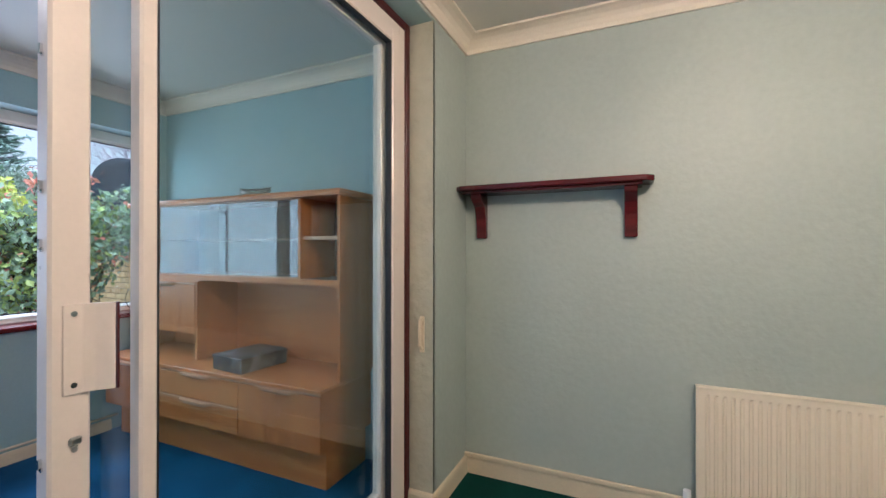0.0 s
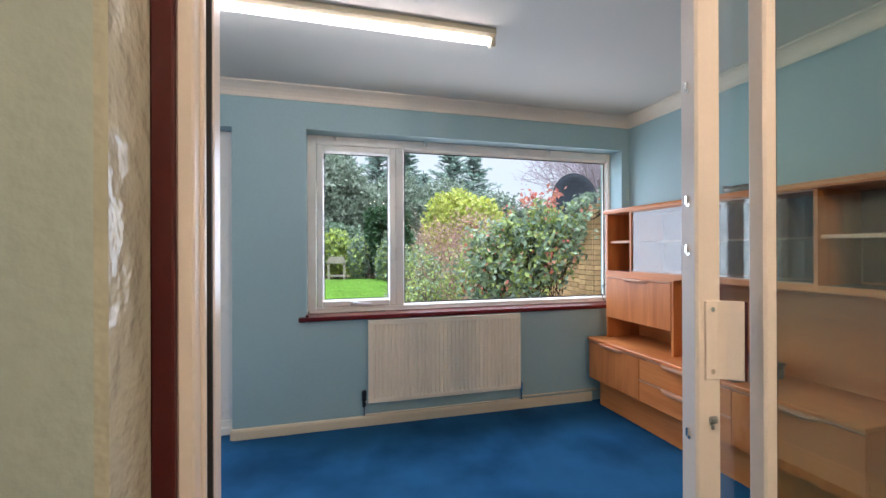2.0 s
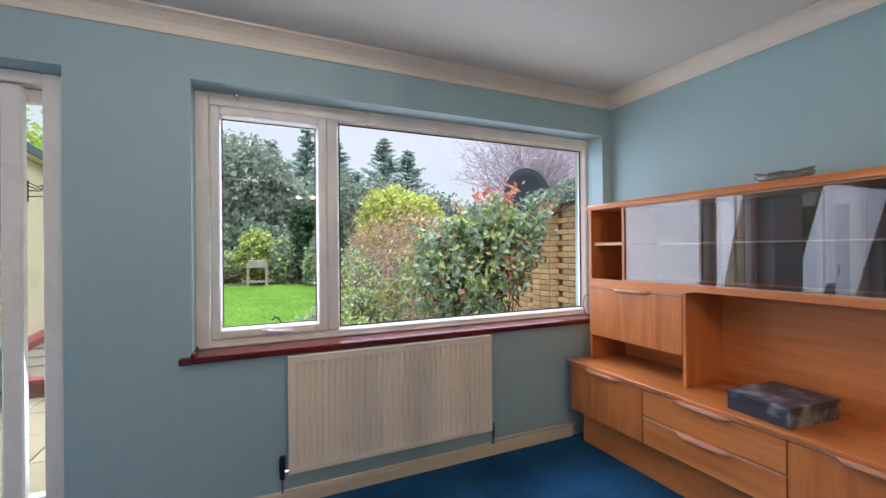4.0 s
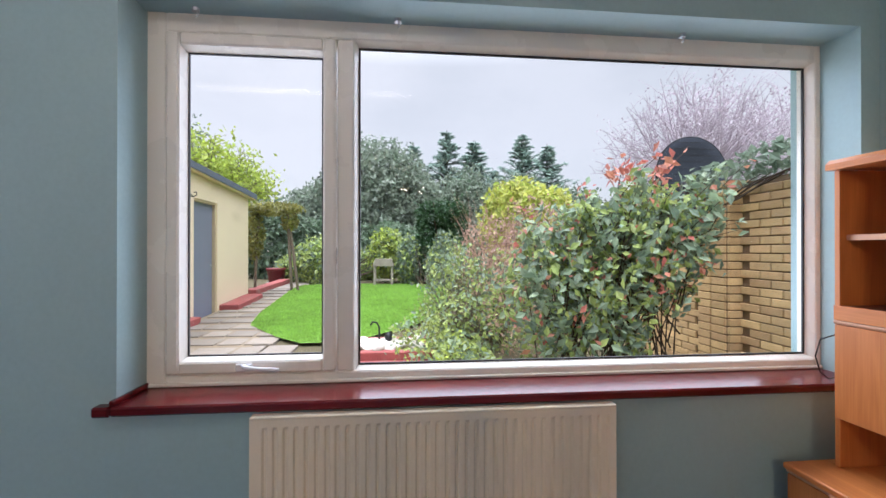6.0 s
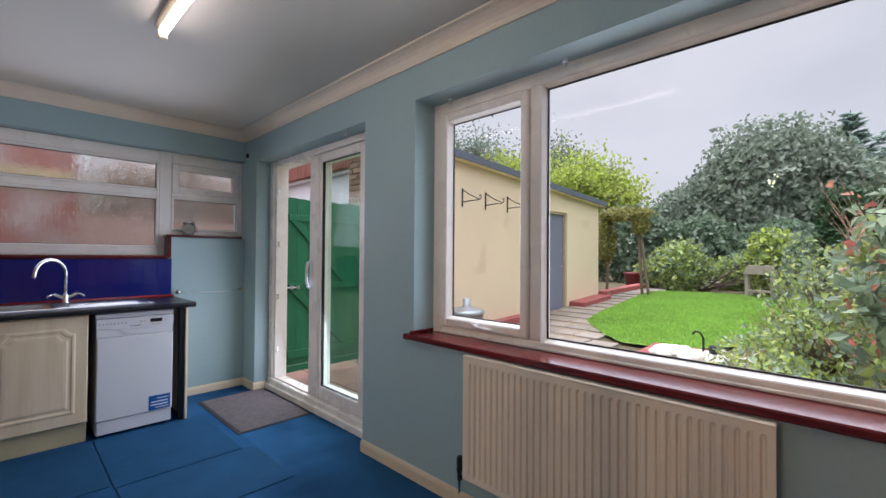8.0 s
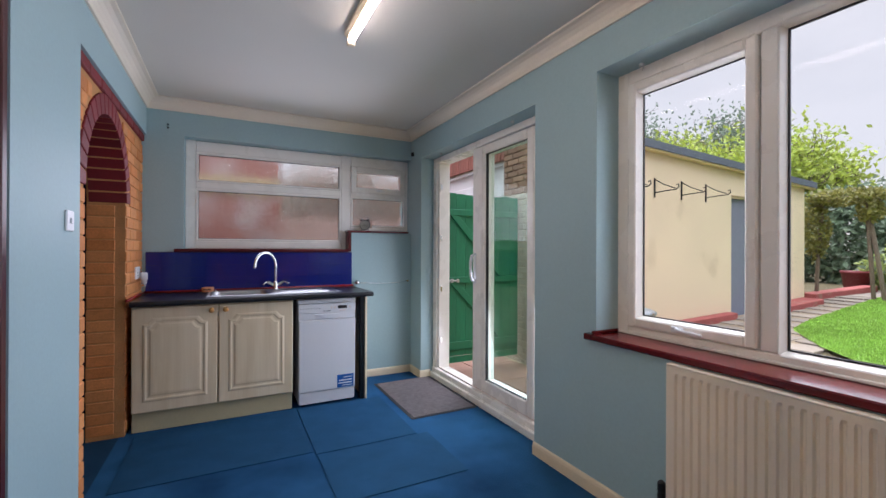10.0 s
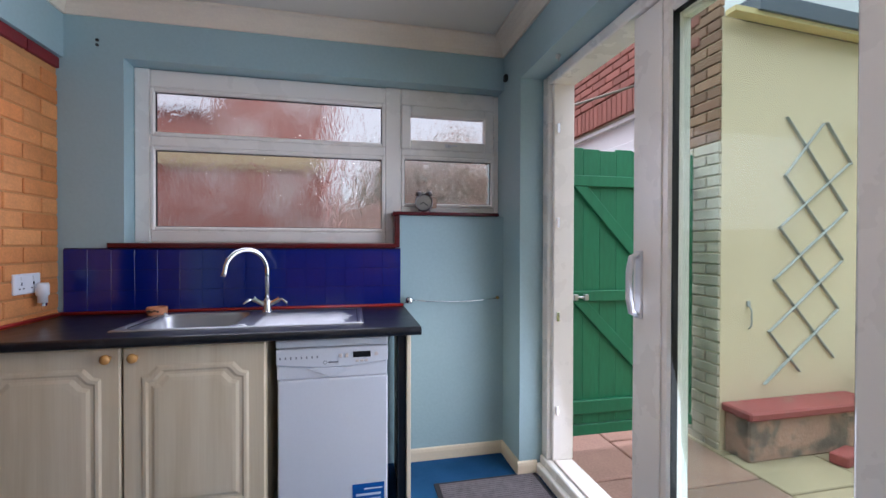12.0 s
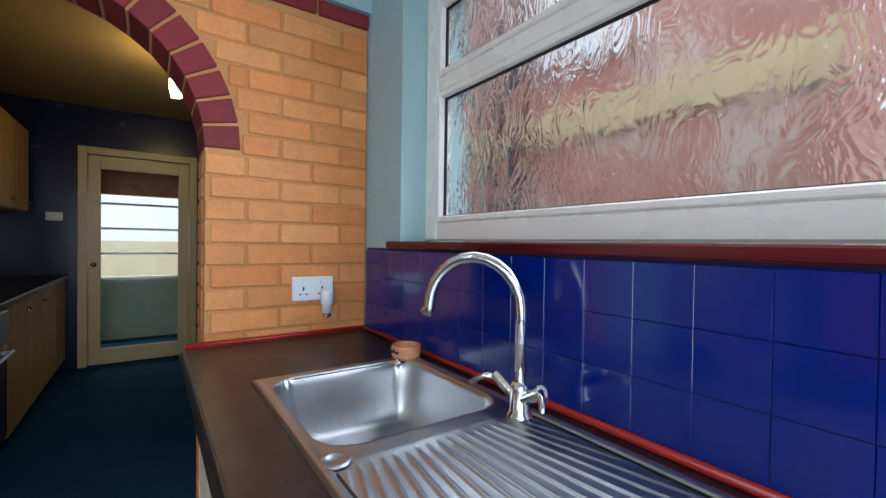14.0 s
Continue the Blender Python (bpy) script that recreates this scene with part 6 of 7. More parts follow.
# ---- green gate and what stands behind it ----
M["green"] = material("green_gate_paint", srgb(24, 108, 72), 0.55, vary=0.16, scale=4, fine=40, bump=0.35, dist=0.003, stretch=(1, 1, 0.25), per_object=0.07)
QY = -3.17
gate = thing("garden_gate", (-4.43, QY, LOW), "green painted ledged and braced wooden gate", "gate")
for k in range(8):
    x0 = -4.925 + k * 0.1235
    part("board", box(x0, x0 + 0.1232, QY - 0.02, QY, 0.055, 1.90 + 0.008 * math.sin(k * 2.1), 0.0025), M["green"], gate)
for z0, z1 in ((0.130, 0.218), (0.880, 0.952), (1.648, 1.720)):
    part("ledge", box(-4.90, -3.955, QY + 0.0005, QY + 0.028, z0, z1, 0.004), M["green"], gate)
for z0, z1 in ((0.218, 0.880), (0.952, 1.648)):
    part("brace", prism([(-3.978, z1), (-4.080, z1), (-4.735, z0), (-4.632, z0)], "y", QY + 0.0005, QY + 0.026, bevel=0.004), M["green"], gate)
bo = part("bolt", join(rod((-3.93, QY + 0.042, 0.912), (-4.07, QY + 0.042, 0.912), 0.008, seg=10), boxes([(-4.075, -4.045, QY + 0.028, QY + 0.054, 0.892, 0.932), (-4.0, -3.97, QY + 0.028, QY + 0.054, 0.892, 0.932)], 0.003)), M["steel"], gate, "rusty steel gate bolt")
part("bottom_rail", box(-4.92, -3.94, QY - 0.018, QY + 0.012, -0.02, 0.050, 0.004), M["green"], gate, "worn green bottom rail")
solid("gate_post", box(-3.93, -3.84, QY - 0.05, QY + 0.03, -0.2, 1.9, 0.006), M["green"], "green painted gate post", "post")

M["red_house"] = material("red_brick_far", srgb(162, 108, 97), 0.9, second=srgb(182, 160, 154), second_at=(0.46, 0.62), second_scale=2.4, vary=0.2, scale=3, fine=30, bump=0.3)
M["hung_tile"] = material("red_hung_tile", srgb(138, 86, 74), 0.85, vary=0.15, bump=0.2, per_object=0.14)
M["white_board"] = material("white_board", srgb(226, 224, 228), 0.5, vary=0.04)
nb = thing("neighbour_house", (2.0, -6.0, -0.2), "tall red brick wall of the neighbouring house", "house")
part("wall", box(-2.30, 6.0, -7.6, -4.4, -0.2, 4.6), M["red_house"], nb, "red brick wall")
part("drainpipe", join(rod((-0.56, -4.30, -0.2), (-0.56, -4.30, 4.5), 0.085), boxes([(-0.66, -0.50, -4.4, -4.27, z, z + 0.05) for z in (0.6, 2.4, 4.2)])), material("dark_pipe_paint", srgb(52, 56, 70), 0.5, vary=0.1), nb, "dark blue-grey drainpipe")
part("render_band", box(-2.295, 6.0, -4.403, -4.38, 1.9, 2.1), material("buff_band", srgb(184, 164, 130), 0.9, vary=0.2), nb, "pale band across the brick wall")
nw = part("window", ring_y(-1.45, -0.82, -4.403, -4.36, 2.34, 3.3, 0.07, 0.004), M["white_board"], nb, "white window frame in the brick wall")
part("pane", box(-1.38, -0.89, -4.40, -4.385, 2.41, 3.23), material("curtained_pane", srgb(216, 214, 216), 0.3, vary=0.05), nw)
M["boards"] = material("weathered_boards", srgb(176, 150, 138), 0.85, vary=0.25, bump=0.3)
fence = thing("side_fence", (-3.5, -6.01, -0.2), "weathered pinkish board fence in the alley", "fence")
for k in range(19):
    part("board", box(-4.9 + 0.15 * k, -4.76 + 0.15 * k, -6.02, -6.0, -0.2, 1.75, 0.004), M["boards"], fence)
# garage front: white door below a soldier course
gfd = part("garage_door", boxes([(-5.06, -5.02, -6.2, -3.52, -0.15, 2.39)], 0.003), M["white_board"], gar, "white panelled up-and-over garage door")
part("door_panel", prism([(-6.0, 1.2), (-3.75, 1.2), (-3.75, 2.2), (-6.0, 2.2)], "x", -5.022, -5.012, bevel=0.004), M["white_board"], gfd)
part("door_panel", prism([(-5.8, 1.35), (-3.95, 1.35), (-3.95, 2.05), (-5.8, 2.05)], "x", -5.012, -5.004, bevel=0.004), M["white_board"], gfd)
part("door_frame", boxes([(-5.04, -4.975, -3.56, -3.50, -0.15, 2.42), (-5.04, -4.975, -6.2, -3.56, 2.38, 2.42)], 0.003), M["white_board"], gar)
sol = brick_mesh("soldier_brick", 0.05, 0.066, 0.215, M["hung_tile"], 0.005)
strch = brick_mesh("brick", 0.05, 0.215, 0.065, M["hung_tile"], 0.005)
for c in range(36):
    piece("soldier_brick", sol, (-4.962, -3.52 - 0.076 * c, 2.545), ew)
for r in range(5):
    for c in range(13):
        piece("brick", strch, (-4.962, -3.25 - 0.225 * c - (0.11 if r % 2 else 0), 2.70 + 0.075 * r), ew)
solid("overhead_cable", tube([(-3.7, -4.6, 2.75), (-4.0, -4.5, 2.62), (-4.5, -4.1, 2.52), (-4.93, -3.62, 2.60)], 0.012, 6), M["cable"], "sagging grey overhead cable", "cable", smooth=True)

# ---- boundary wall, dish, bin ----
M["yellow_brick"] = material("yellow_stock_brick", srgb(208, 178, 128), 0.85, vary=0.15, scale=12, fine=80, bump=0.5, dist=0.004, per_object=0.14, tint=srgb(190, 158, 116))
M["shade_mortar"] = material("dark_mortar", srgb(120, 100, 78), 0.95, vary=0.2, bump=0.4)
bwl = solid("boundary_wall", boxes([(-3.72, -5.75, 3.50, 3.70, -0.2, 1.95), (-5.75, -9.6, 3.50, 3.70, -0.2, 1.25), (-5.98, -5.62, 3.36, 3.72, -0.2, 1.98)]), M["shade_mortar"], "yellow stock brick boundary wall with a pier", "garden wall")
for me_key, (sx, sy) in {"px": (0.04, 0.17), "wy": (0.215, 0.04), "py": (0.17, 0.04)}.items():
    shapes[me_key] = brick_mesh("brick", sx, sy, 0.066, M["yellow_brick"], 0.005)
for r in range(28):
    z = -0.10 + r * 0.0755
    for c in range(2):
        piece("brick", shapes["px"], (-5.62 + 0.004, 3.45 + 0.182 * c, z), bwl)
        piece("brick", shapes["py"], (-5.89 + 0.182 * c, 3.36 - 0.004, z), bwl)
    for c in range(7):
        x = -5.5 + c * 0.226 + (0.11 if r % 2 else 0)
        if r < 27 and x < -3.9:
            piece("brick", shapes["wy"], (x, 3.50 - 0.004, z), bwl)
    if r < 17:
        for c in range(6):
            piece("brick", shapes["wy"], (-6.2 - c * 0.226 - (0.11 if r % 2 else 0), 3.50 - 0.004, z), bwl)
M["dish"] = material("dark_mesh_dish", srgb(66, 72, 84), 0.5, 0.3, vary=0.1)
di = thing("satellite_dish", (-6.1, 3.35, 1.0), "dark mesh satellite dish on a pole", "satellite dish")
dd = Matrix.Rotation(radians(90), 4, "Y") @ Matrix.Rotation(radians(0), 4, "Z")
part("reflector", lathe((-6.05, 3.33, 2.10), [(0.0, -0.07), (0.15, -0.058), (0.28, -0.03), (0.385, 0.0), (0.39, 0.004), (0.38, 0.008), (0.28, -0.02), (0.15, -0.048), (0.0, -0.06)], 40, m=dd), M["dish"], di, smooth=True)
part("rim", tube([(-6.05, 3.33 + 0.388 * math.cos(t), 2.10 + 0.388 * math.sin(t)) for t in [k * math.pi / 20 for k in range(41)]], 0.009, 6), M["iron"], di)
for k in range(11):
    zz = -0.33 + k * 0.066
    hw_ = math.sqrt(max(0, 0.375 ** 2 - zz * zz))
    part("mesh_line", rod((-6.035, 3.33 - hw_, 2.10 + zz), (-6.035, 3.33 + hw_, 2.10 + zz), 0.003, seg=5), M["iron"], di)
part("feed_arm", tube([(-6.08, 3.33, 1.78), (-5.85, 3.33, 1.95), (-5.72, 3.33, 2.1)], 0.01, 6), M["iron"], di)
part("feed_head", box(-5.76, -5.70, 3.30, 3.36, 2.08, 2.15, 0.01), M["iron"], di)
part("wall_bracket", tube([(-5.98, 3.45, 1.8), (-6.12, 3.4, 1.9), (-6.12, 3.36, 2.08)], 0.02, 8), M["iron"], di)

M["galv"] = material("galvanised_steel", srgb(150, 156, 160), 0.45, 0.7, vary=0.2, scale=8, fine=60, bump=0.1, second=srgb(150, 110, 70), second_at=(0.56, 0.68), second_scale=6)
bn = thing("garden_incinerator", (-6.25, -2.55, LOW), "galvanised garden incinerator bin with a chimney lid", "incinerator")
bc = Vector((-6.25, -2.55, LOW))
part("bin_body", lathe(bc, [(0.0, 0.06), (0.19, 0.06), (0.195, 0.07), (0.215, 0.3), (0.235, 0.6), (0.243, 0.605), (0.243, 0.618), (0.23, 0.618), (0.21, 0.3), (0.188, 0.075)], 32), M["galv"], bn, smooth=True)
part("lid", lathe(bc, [(0.25, 0.60), (0.252, 0.625), (0.20, 0.655), (0.06, 0.69), (0.055, 0.695), (0.055, 0.80), (0.045, 0.80), (0.045, 0.69)], 32), M["galv"], bn, "steel lid with a short chimney", smooth=True)
for k in range(3):
    a = radians(30 + 120 * k)
    part("leg", rod(bc + Vector((0.18 * math.cos(a), 0.18 * math.sin(a), 0.0)), bc + Vector((0.18 * math.cos(a), 0.18 * math.sin(a), 0.10)), 0.012, seg=8), M["galv"], bn)
for r in range(2):
    for k in range(18):
        a = 2 * math.pi * (k + 0.5 * r) / 18
        rr = 0.200 + 0.006 * r
        part("air_hole", rod(bc + Vector((rr * math.cos(a), rr * math.sin(a), 0.13 + 0.07 * r)), bc + Vector(((rr + 0.006) * math.cos(a), (rr + 0.006) * math.sin(a), 0.13 + 0.07 * r)), 0.012, seg=8), M["black"], bn)
for s in (-1, 1):
    part("side_handle", tube([bc + Vector((s * 0.222, -0.06, 0.5)), bc + Vector((s * 0.27, -0.04, 0.49)), bc + Vector((s * 0.27, 0.04, 0.49)), bc + Vector((s * 0.222, 0.06, 0.5))], 0.006, 6), M["galv"], bn)
gs = thing("garden_step", (-6.68, -1.9, LOW), "red-edged brick step up to the path", "step")
part("riser", box(-6.75, -6.62, -2.95, 0.6, LOW - 0.05, 0.02, 0.006), M["brown_brick"], gs)
part("tread", box(-6.85, -6.58, -2.95, 0.6, 0.021, 0.075, 0.008), M["red_paint"], gs, "red painted tread edge")

# brick planter with stones and a hook
plnt = thing("brick_planter", (-7.15, 0.1, 0.0), "low red brick planter filled with pale stones", "planter")
part("rim", boxes([(-6.92, -6.80, -0.52, 0.75, -0.1, 0.17), (-7.55, -7.43, -0.52, 0.75, 0.0, 0.19), (-7.43, -6.92, -0.52, -0.40, 0.0, 0.18), (-7.43, -6.92, 0.63, 0.75, 0.0, 0.18)], 0.01), M["red_paint"], plnt)
part("soil", box(-7.43, -6.92, -0.40, 0.63, 0.0, 0.15), M["earth"], plnt)
M["pebble"] = material("pale_stone", srgb(212, 206, 196), 0.8, vary=0.15, per_object=0.18)
pb = [mesh_of("stone", ball((0, 0, 0), 0.06, 1.3, 1.0, 0.6, 8), M["pebble"], True), mesh_of("stone", ball((0, 0, 0), 0.09, 1.2, 0.9, 0.7, 8), M["pebble"], True)]
for k in range(90):
    piece("stone", pb[k % 7 == 0], (random.uniform(-7.41, -6.94), random.uniform(-0.38, 0.6), 0.165 + random.uniform(0, 0.03)), plnt, Matrix.Rotation(random.uniform(0, 3.1), 4, "Z") @ Matrix.Rotation(random.uniform(-0.3, 0.3), 4, "X"))
hk = thing("shepherd_hook", (-7.3, 0.08, 0.1), "short black iron plant hook", "plant hook")
part("rod", tube([(-7.3, 0.08, 0.1), (-7.3, 0.08, 0.36), (-7.3, 0.05, 0.42), (-7.3, 0.0, 0.43), (-7.3, -0.03, 0.39)], 0.012, 6), M["iron"], hk, smooth=True)
solid("garden_ornament", join(ball((-7.2, 0.2, 0.14), 0.07, seg=12), join(ball((-7.2, 0.2, 0.26), 0.05, 1, 1, 1.2, 12), rod((-7.2, 0.2, 0.0), (-7.2, 0.2, 0.1), 0.05))), M["iron"], "small dark garden ornament by the planter", "ornament", smooth=True)

# garden table, bench, pot, arbour
M["old_wood"] = material("silvered_wood", srgb(148, 140, 128), 0.8, vary=0.25, bump=0.3)
bt = thing("bird_table", (-13.5, -0.14, 0.36), "weathered pale wooden bird table with a roof", "bird table")
part("roof", prism([(-0.43, 0.90), (-0.36, 1.09), (0.08, 1.09), (0.15, 0.90)], "x", -13.7, -13.3), M["old_wood"], bt)
for y in (-0.37, 0.09):
    for x in (-13.66, -13.34):
        part("leg", box(x - 0.025, x + 0.025, y - 0.03, y + 0.03, 0.34, 0.91), M["old_wood"], bt)
part("tray", box(-13.66, -13.34, -0.36, 0.08, 0.50, 0.54), M["old_wood"], bt)
bb = thing("stone_bench", (-15.5, -1.6, 0.36), "small grey stone bench", "bench")
part("seat", box(-15.65, -15.35, -1.95, -1.25, 0.53, 0.59, 0.01), M["old_wood"], bb)
for y in (-1.85, -1.35):
    part("support", box(-15.6, -15.4, y - 0.05, y + 0.05, 0.30, 0.53), M["old_wood"], bb)
M["maroon"] = material("maroon_pot", srgb(110, 40, 44), 0.5)
solid("plant_pot", lathe((-14.7, -3.3, 0.345), [(0.0, 0.0), (0.2, 0.0), (0.26, 0.4), (0.28, 0.4), (0.28, 0.46), (0.24, 0.46), (0.22, 0.40), (0.0, 0.38)], 20), M["maroon"], "maroon glazed plant pot by the path", "plant pot", smooth=True)
M["bark"] = material("grey_bark", srgb(110, 98, 84), 0.9, vary=0.3, bump=0.6, dist=0.01)
M["bark_dark"] = material("dark_bark", srgb(78, 64, 54), 0.9, vary=0.3, bump=0.6, dist=0.01)
L = {k: leaf_material(k, srgb(*a), srgb(*b)) for k, a, b in (("rose_leaf", (162, 180, 146), (132, 154, 130)), ("young_red_leaf", (206, 120, 112), (196, 138, 110)), ("light_leaf", (176, 190, 112), (140, 160, 92)), ("yellow_leaf", (196, 196, 96), (172, 182, 90)),
     ("dark_leaf", (126, 140, 122), (146, 158, 140)), ("fir_needle", (168, 188, 176), (146, 168, 158)), ("ivy_leaf", (102, 124, 100), (114, 134, 106)), ("spring_leaf", (184, 198, 84), (156, 176, 84)), ("twig_pink", (190, 160, 142), (166, 136, 120)), ("grey_leaf", (132, 148, 128), (108, 128, 108)), ("topiary_leaf", (52, 82, 50), (62, 92, 56)), ("bare_twig", (190, 178, 184), (170, 158, 166)))}


def add_limb(pile, pts_, rs, seg):
    """Adds a tapered limb to a pile of vertices and faces."""
    verts, faces = pile
    pts_ = [Vector(p) for p in pts_]
    for i, p in enumerate(pts_):
        d = (pts_[min(i + 1, len(pts_) - 1)] - pts_[max(i - 1, 0)]).normalized()
        u = d.cross(Vector((0.31, 0.77, 0.55))).normalized()
        v = u.cross(d)
        n0 = len(verts)
        for k in range(seg):
            verts.append(tuple(p + rs[i] * (math.cos(2 * math.pi * k / seg) * u + math.sin(2 * math.pi * k / seg) * v)))
        if i:
            for k in range(seg):
                faces.append((n0 - seg + k, n0 - seg + (k + 1) % seg, n0 + (k + 1) % seg, n0 + k))


def limb_part(name, pile, mat, parent):
    me = bpy.data.meshes.new(name)
    me.from_pydata(pile[0], [], pile[1])
    me.materials.append(mat)
    me.shade_smooth()
    me.transform(Matrix.Translation(-ORIGIN[parent]))
    ob = new(name, me)
    ob.parent = parent
    ORIGIN[ob] = ORIGIN[parent]
    return ob


def limbs(base, tips, r0, parent, mat, name="stem", wob=0.15, seg=5):
    """Tapered limbs from a foot to each tip, in one mesh."""
    bm = ([], [])
    for t in tips:
        b, t = Vector(base), Vector(t)
        n = 5
        pts_ = [b.lerp(t, i / n) + Vector((random.uniform(-1, 1), random.uniform(-1, 1), 0.5 * random.uniform(-1, 1))) * wob * (t - b).length * 0.18 * (0 < i < n) for i in range(n + 1)]
        add_limb(bm, pts_, [r0 * (1 - 0.85 * i / n) for i in range(n + 1)], seg)
    return limb_part(name, bm, mat, parent)


def bush(name, at, blobs, leaves, label, stems=10, r0=0.012, bark=None, category="shrub"):
    """A shrub: stems from its foot and one or more kinds of leaves over its lumps; leaves: (n, size, material, shell)."""
    t = thing(name, at, label, category)
    tips = []
    for k in range(stems):
        b = blobs[k % len(blobs)]
        tips.append((b[0] + random.uniform(-0.7, 0.7) * b[3], b[1] + random.uniform(-0.7, 0.7) * b[4], b[2] + random.uniform(0.2, 0.95) * b[5]))
    limbs(at, tips, r0, t, bark or M["bark_dark"])
    for i, (n, s, m_, pick) in enumerate(leaves):
        leaf_cloud([blobs[j] for j in pick] if pick else blobs, n, s, m_, "foliage", t)
    return t


rose = [(-5.25, 1.6, 1.0, 0.5, 0.42, 0.55), (-5.3, 2.05, 1.2, 0.55, 0.42, 0.60), (-5.35, 2.5, 1.35, 0.5, 0.38, 0.50), (-5.15, 1.85, 0.55, 0.40, 0.42, 0.42), (-5.85, 2.75, 1.55, 0.32, 0.28, 0.38)]
rs = bush("rose_bush", (-5.35, 2.0, -0.18), rose, [(1300, 0.042, L["rose_leaf"], None), (1500, 0.040, L["light_leaf"], (0, 1, 2, 3)), (420, 0.036, L["young_red_leaf"], (0, 1, 2)), (1300, 0.042, L["grey_leaf"], None)], "overgrown rose bush with red young leaves", 46, 0.008)


def rose_canes(n, parent):
    """Arching canes with leaves along them; the topmost carry reddish tips."""
    pile, green, red, pale = ([], []), [], [], []
    for k in range(n):
        foot = Vector((-5.4 + random.uniform(-0.25, 0.25), 2.0 + random.uniform(-0.5, 0.7), random.uniform(0.2, 0.9)))
        ty = random.uniform(1.2, 3.0)
        crest = 1.40 + 0.42 * min(1, (ty - 1.2) / 1.0)
        tip = Vector((random.uniform(-5.6, -4.85), ty, crest + random.uniform(-0.45, 0.28)))
        rise = foot.lerp(tip, 0.55) + Vector((0, 0, random.uniform(0.15, 0.4)))
        pts_ = [foot * (1 - u) ** 2 + rise * 2 * u * (1 - u) + tip * u * u for u in (0, 0.2, 0.4, 0.6, 0.8, 1.0)]
        add_limb(pile, pts_, [0.006, 0.0055, 0.005, 0.004, 0.003, 0.0015], 4)
        young = tip.z > crest + 0.15
        for j in range(24):
            u = random.uniform(0.3, 1.02)
            p = foot * (1 - u) ** 2 + rise * 2 * u * (1 - u) + tip * u * u
            q = p + Vector((random.uniform(-1, 1), random.uniform(-1, 1), random.uniform(-0.8, 0.5))) * 0.055
            (red if young and u > 0.80 else (pale if k % 3 == 0 else green)).append(q)
    limb_part("canes", pile, M["bark_dark"], parent)
    for pts_, m_, size, nm, lb_ in ((green, L["rose_leaf"], 0.044, "foliage", ""), (pale, L["light_leaf"], 0.040, "foliage", ""), (red, L["young_red_leaf"], 0.042, "young_leaves", "reddish young rose leaves")):
        c = np.array([tuple(p) for p in pts_])
        d = rand_dirs(len(c), 0.35)
        w = np.cross(d, rand_dirs(len(c)) + np.array([0, 0, 1.2]))
        w /= np.linalg.norm(w, axis=1, keepdims=True) + 1e-9
        z_ = size * rng.uniform(0.7, 1.25, (len(c), 1))
        quads(nm, c, d * z_, w * z_ * 0.62, m_, lb_, "", parent=parent)


rose_canes(130, rs)
iv = thing("ivy_on_wall", (-5.0, 3.5, 1.9), "trailing ivy along the top of the brick wall", "climber")
limbs((-5.9, 3.35, 1.7), [(-3.8 - 0.25 * k, 3.4 + 0.02 * k, 2.25 - 0.03 * k) for k in range(6)], 0.01, iv, M["bark_dark"])
leaf_cloud([(-5.7, 3.35, 1.98, 0.3, 0.25, 0.16), (-5.2, 3.45, 2.1, 0.35, 0.2, 0.14), (-4.6, 3.45, 2.1, 0.4, 0.2, 0.14), (-5.8, 3.2, 1.7, 0.15, 0.12, 0.2)], 800, 0.045, L["grey_leaf"], "foliage", iv)
tw = bush("twiggy_shrub", (-7.4, 1.6, 0.06), [(-7.4, 1.1, 0.7, 0.6, 0.5, 0.65), (-8.2, 1.7, 1.25, 0.55, 0.5, 0.60), (-8.3, 2.4, 1.5, 0.55, 0.55, 0.62), (-6.4, 1.65, 0.8, 0.5, 0.45, 0.6), (-6.6, 1.05, 0.45, 0.45, 0.45, 0.45)], [(2400, 0.032, L["light_leaf"], (0, 3, 4)), (2200, 0.034, L["twig_pink"], (1, 2, 3)), (600, 0.034, L["rose_leaf"], (0, 4)), (700, 0.036, L["grey_leaf"], (0, 3))], "twiggy shrub with pale green and pinkish sprays", 90, 0.008, M["bark"])
M["twig_pink"] = material("pinkish_twig", srgb(186, 150, 130), 0.8, vary=0.2, bump=0)
limbs((-8.0, 1.9, 0.2), [(random.uniform(-8.7, -7.4), random.uniform(1.0, 3.0), random.uniform(0.9, 2.15)) for _ in range(320)], 0.006, tw, M["twig_pink"], "twigs", 0.25, 4)
limbs((-7.2, 1.1, 0.1), [(random.uniform(-7.7, -6.6), random.uniform(0.5, 1.6), random.uniform(0.5, 1.4)) for _ in range(140)], 0.005, tw, M["bark"], "twigs", 0.25, 4)
bush("low_border_plants", (-6.4, 0.9, -0.18), [(-6.3, 0.75, 0.15, 0.5, 0.45, 0.4), (-5.6, 0.9, 0.1, 0.5, 0.4, 0.45), (-5.0, 1.6, 0.0, 0.5, 0.6, 0.45), (-5.2, 2.4, 0.0, 0.5, 0.5, 0.4), (-7.2, 0.6, 0.25, 0.4, 0.4, 0.35)], [(2200, 0.033, L["light_leaf"], None), (1800, 0.033, L["rose_leaf"], None), (700, 0.04, L["spring_leaf"], None)], "leafy low border plants below the bushes", 30, 0.008)
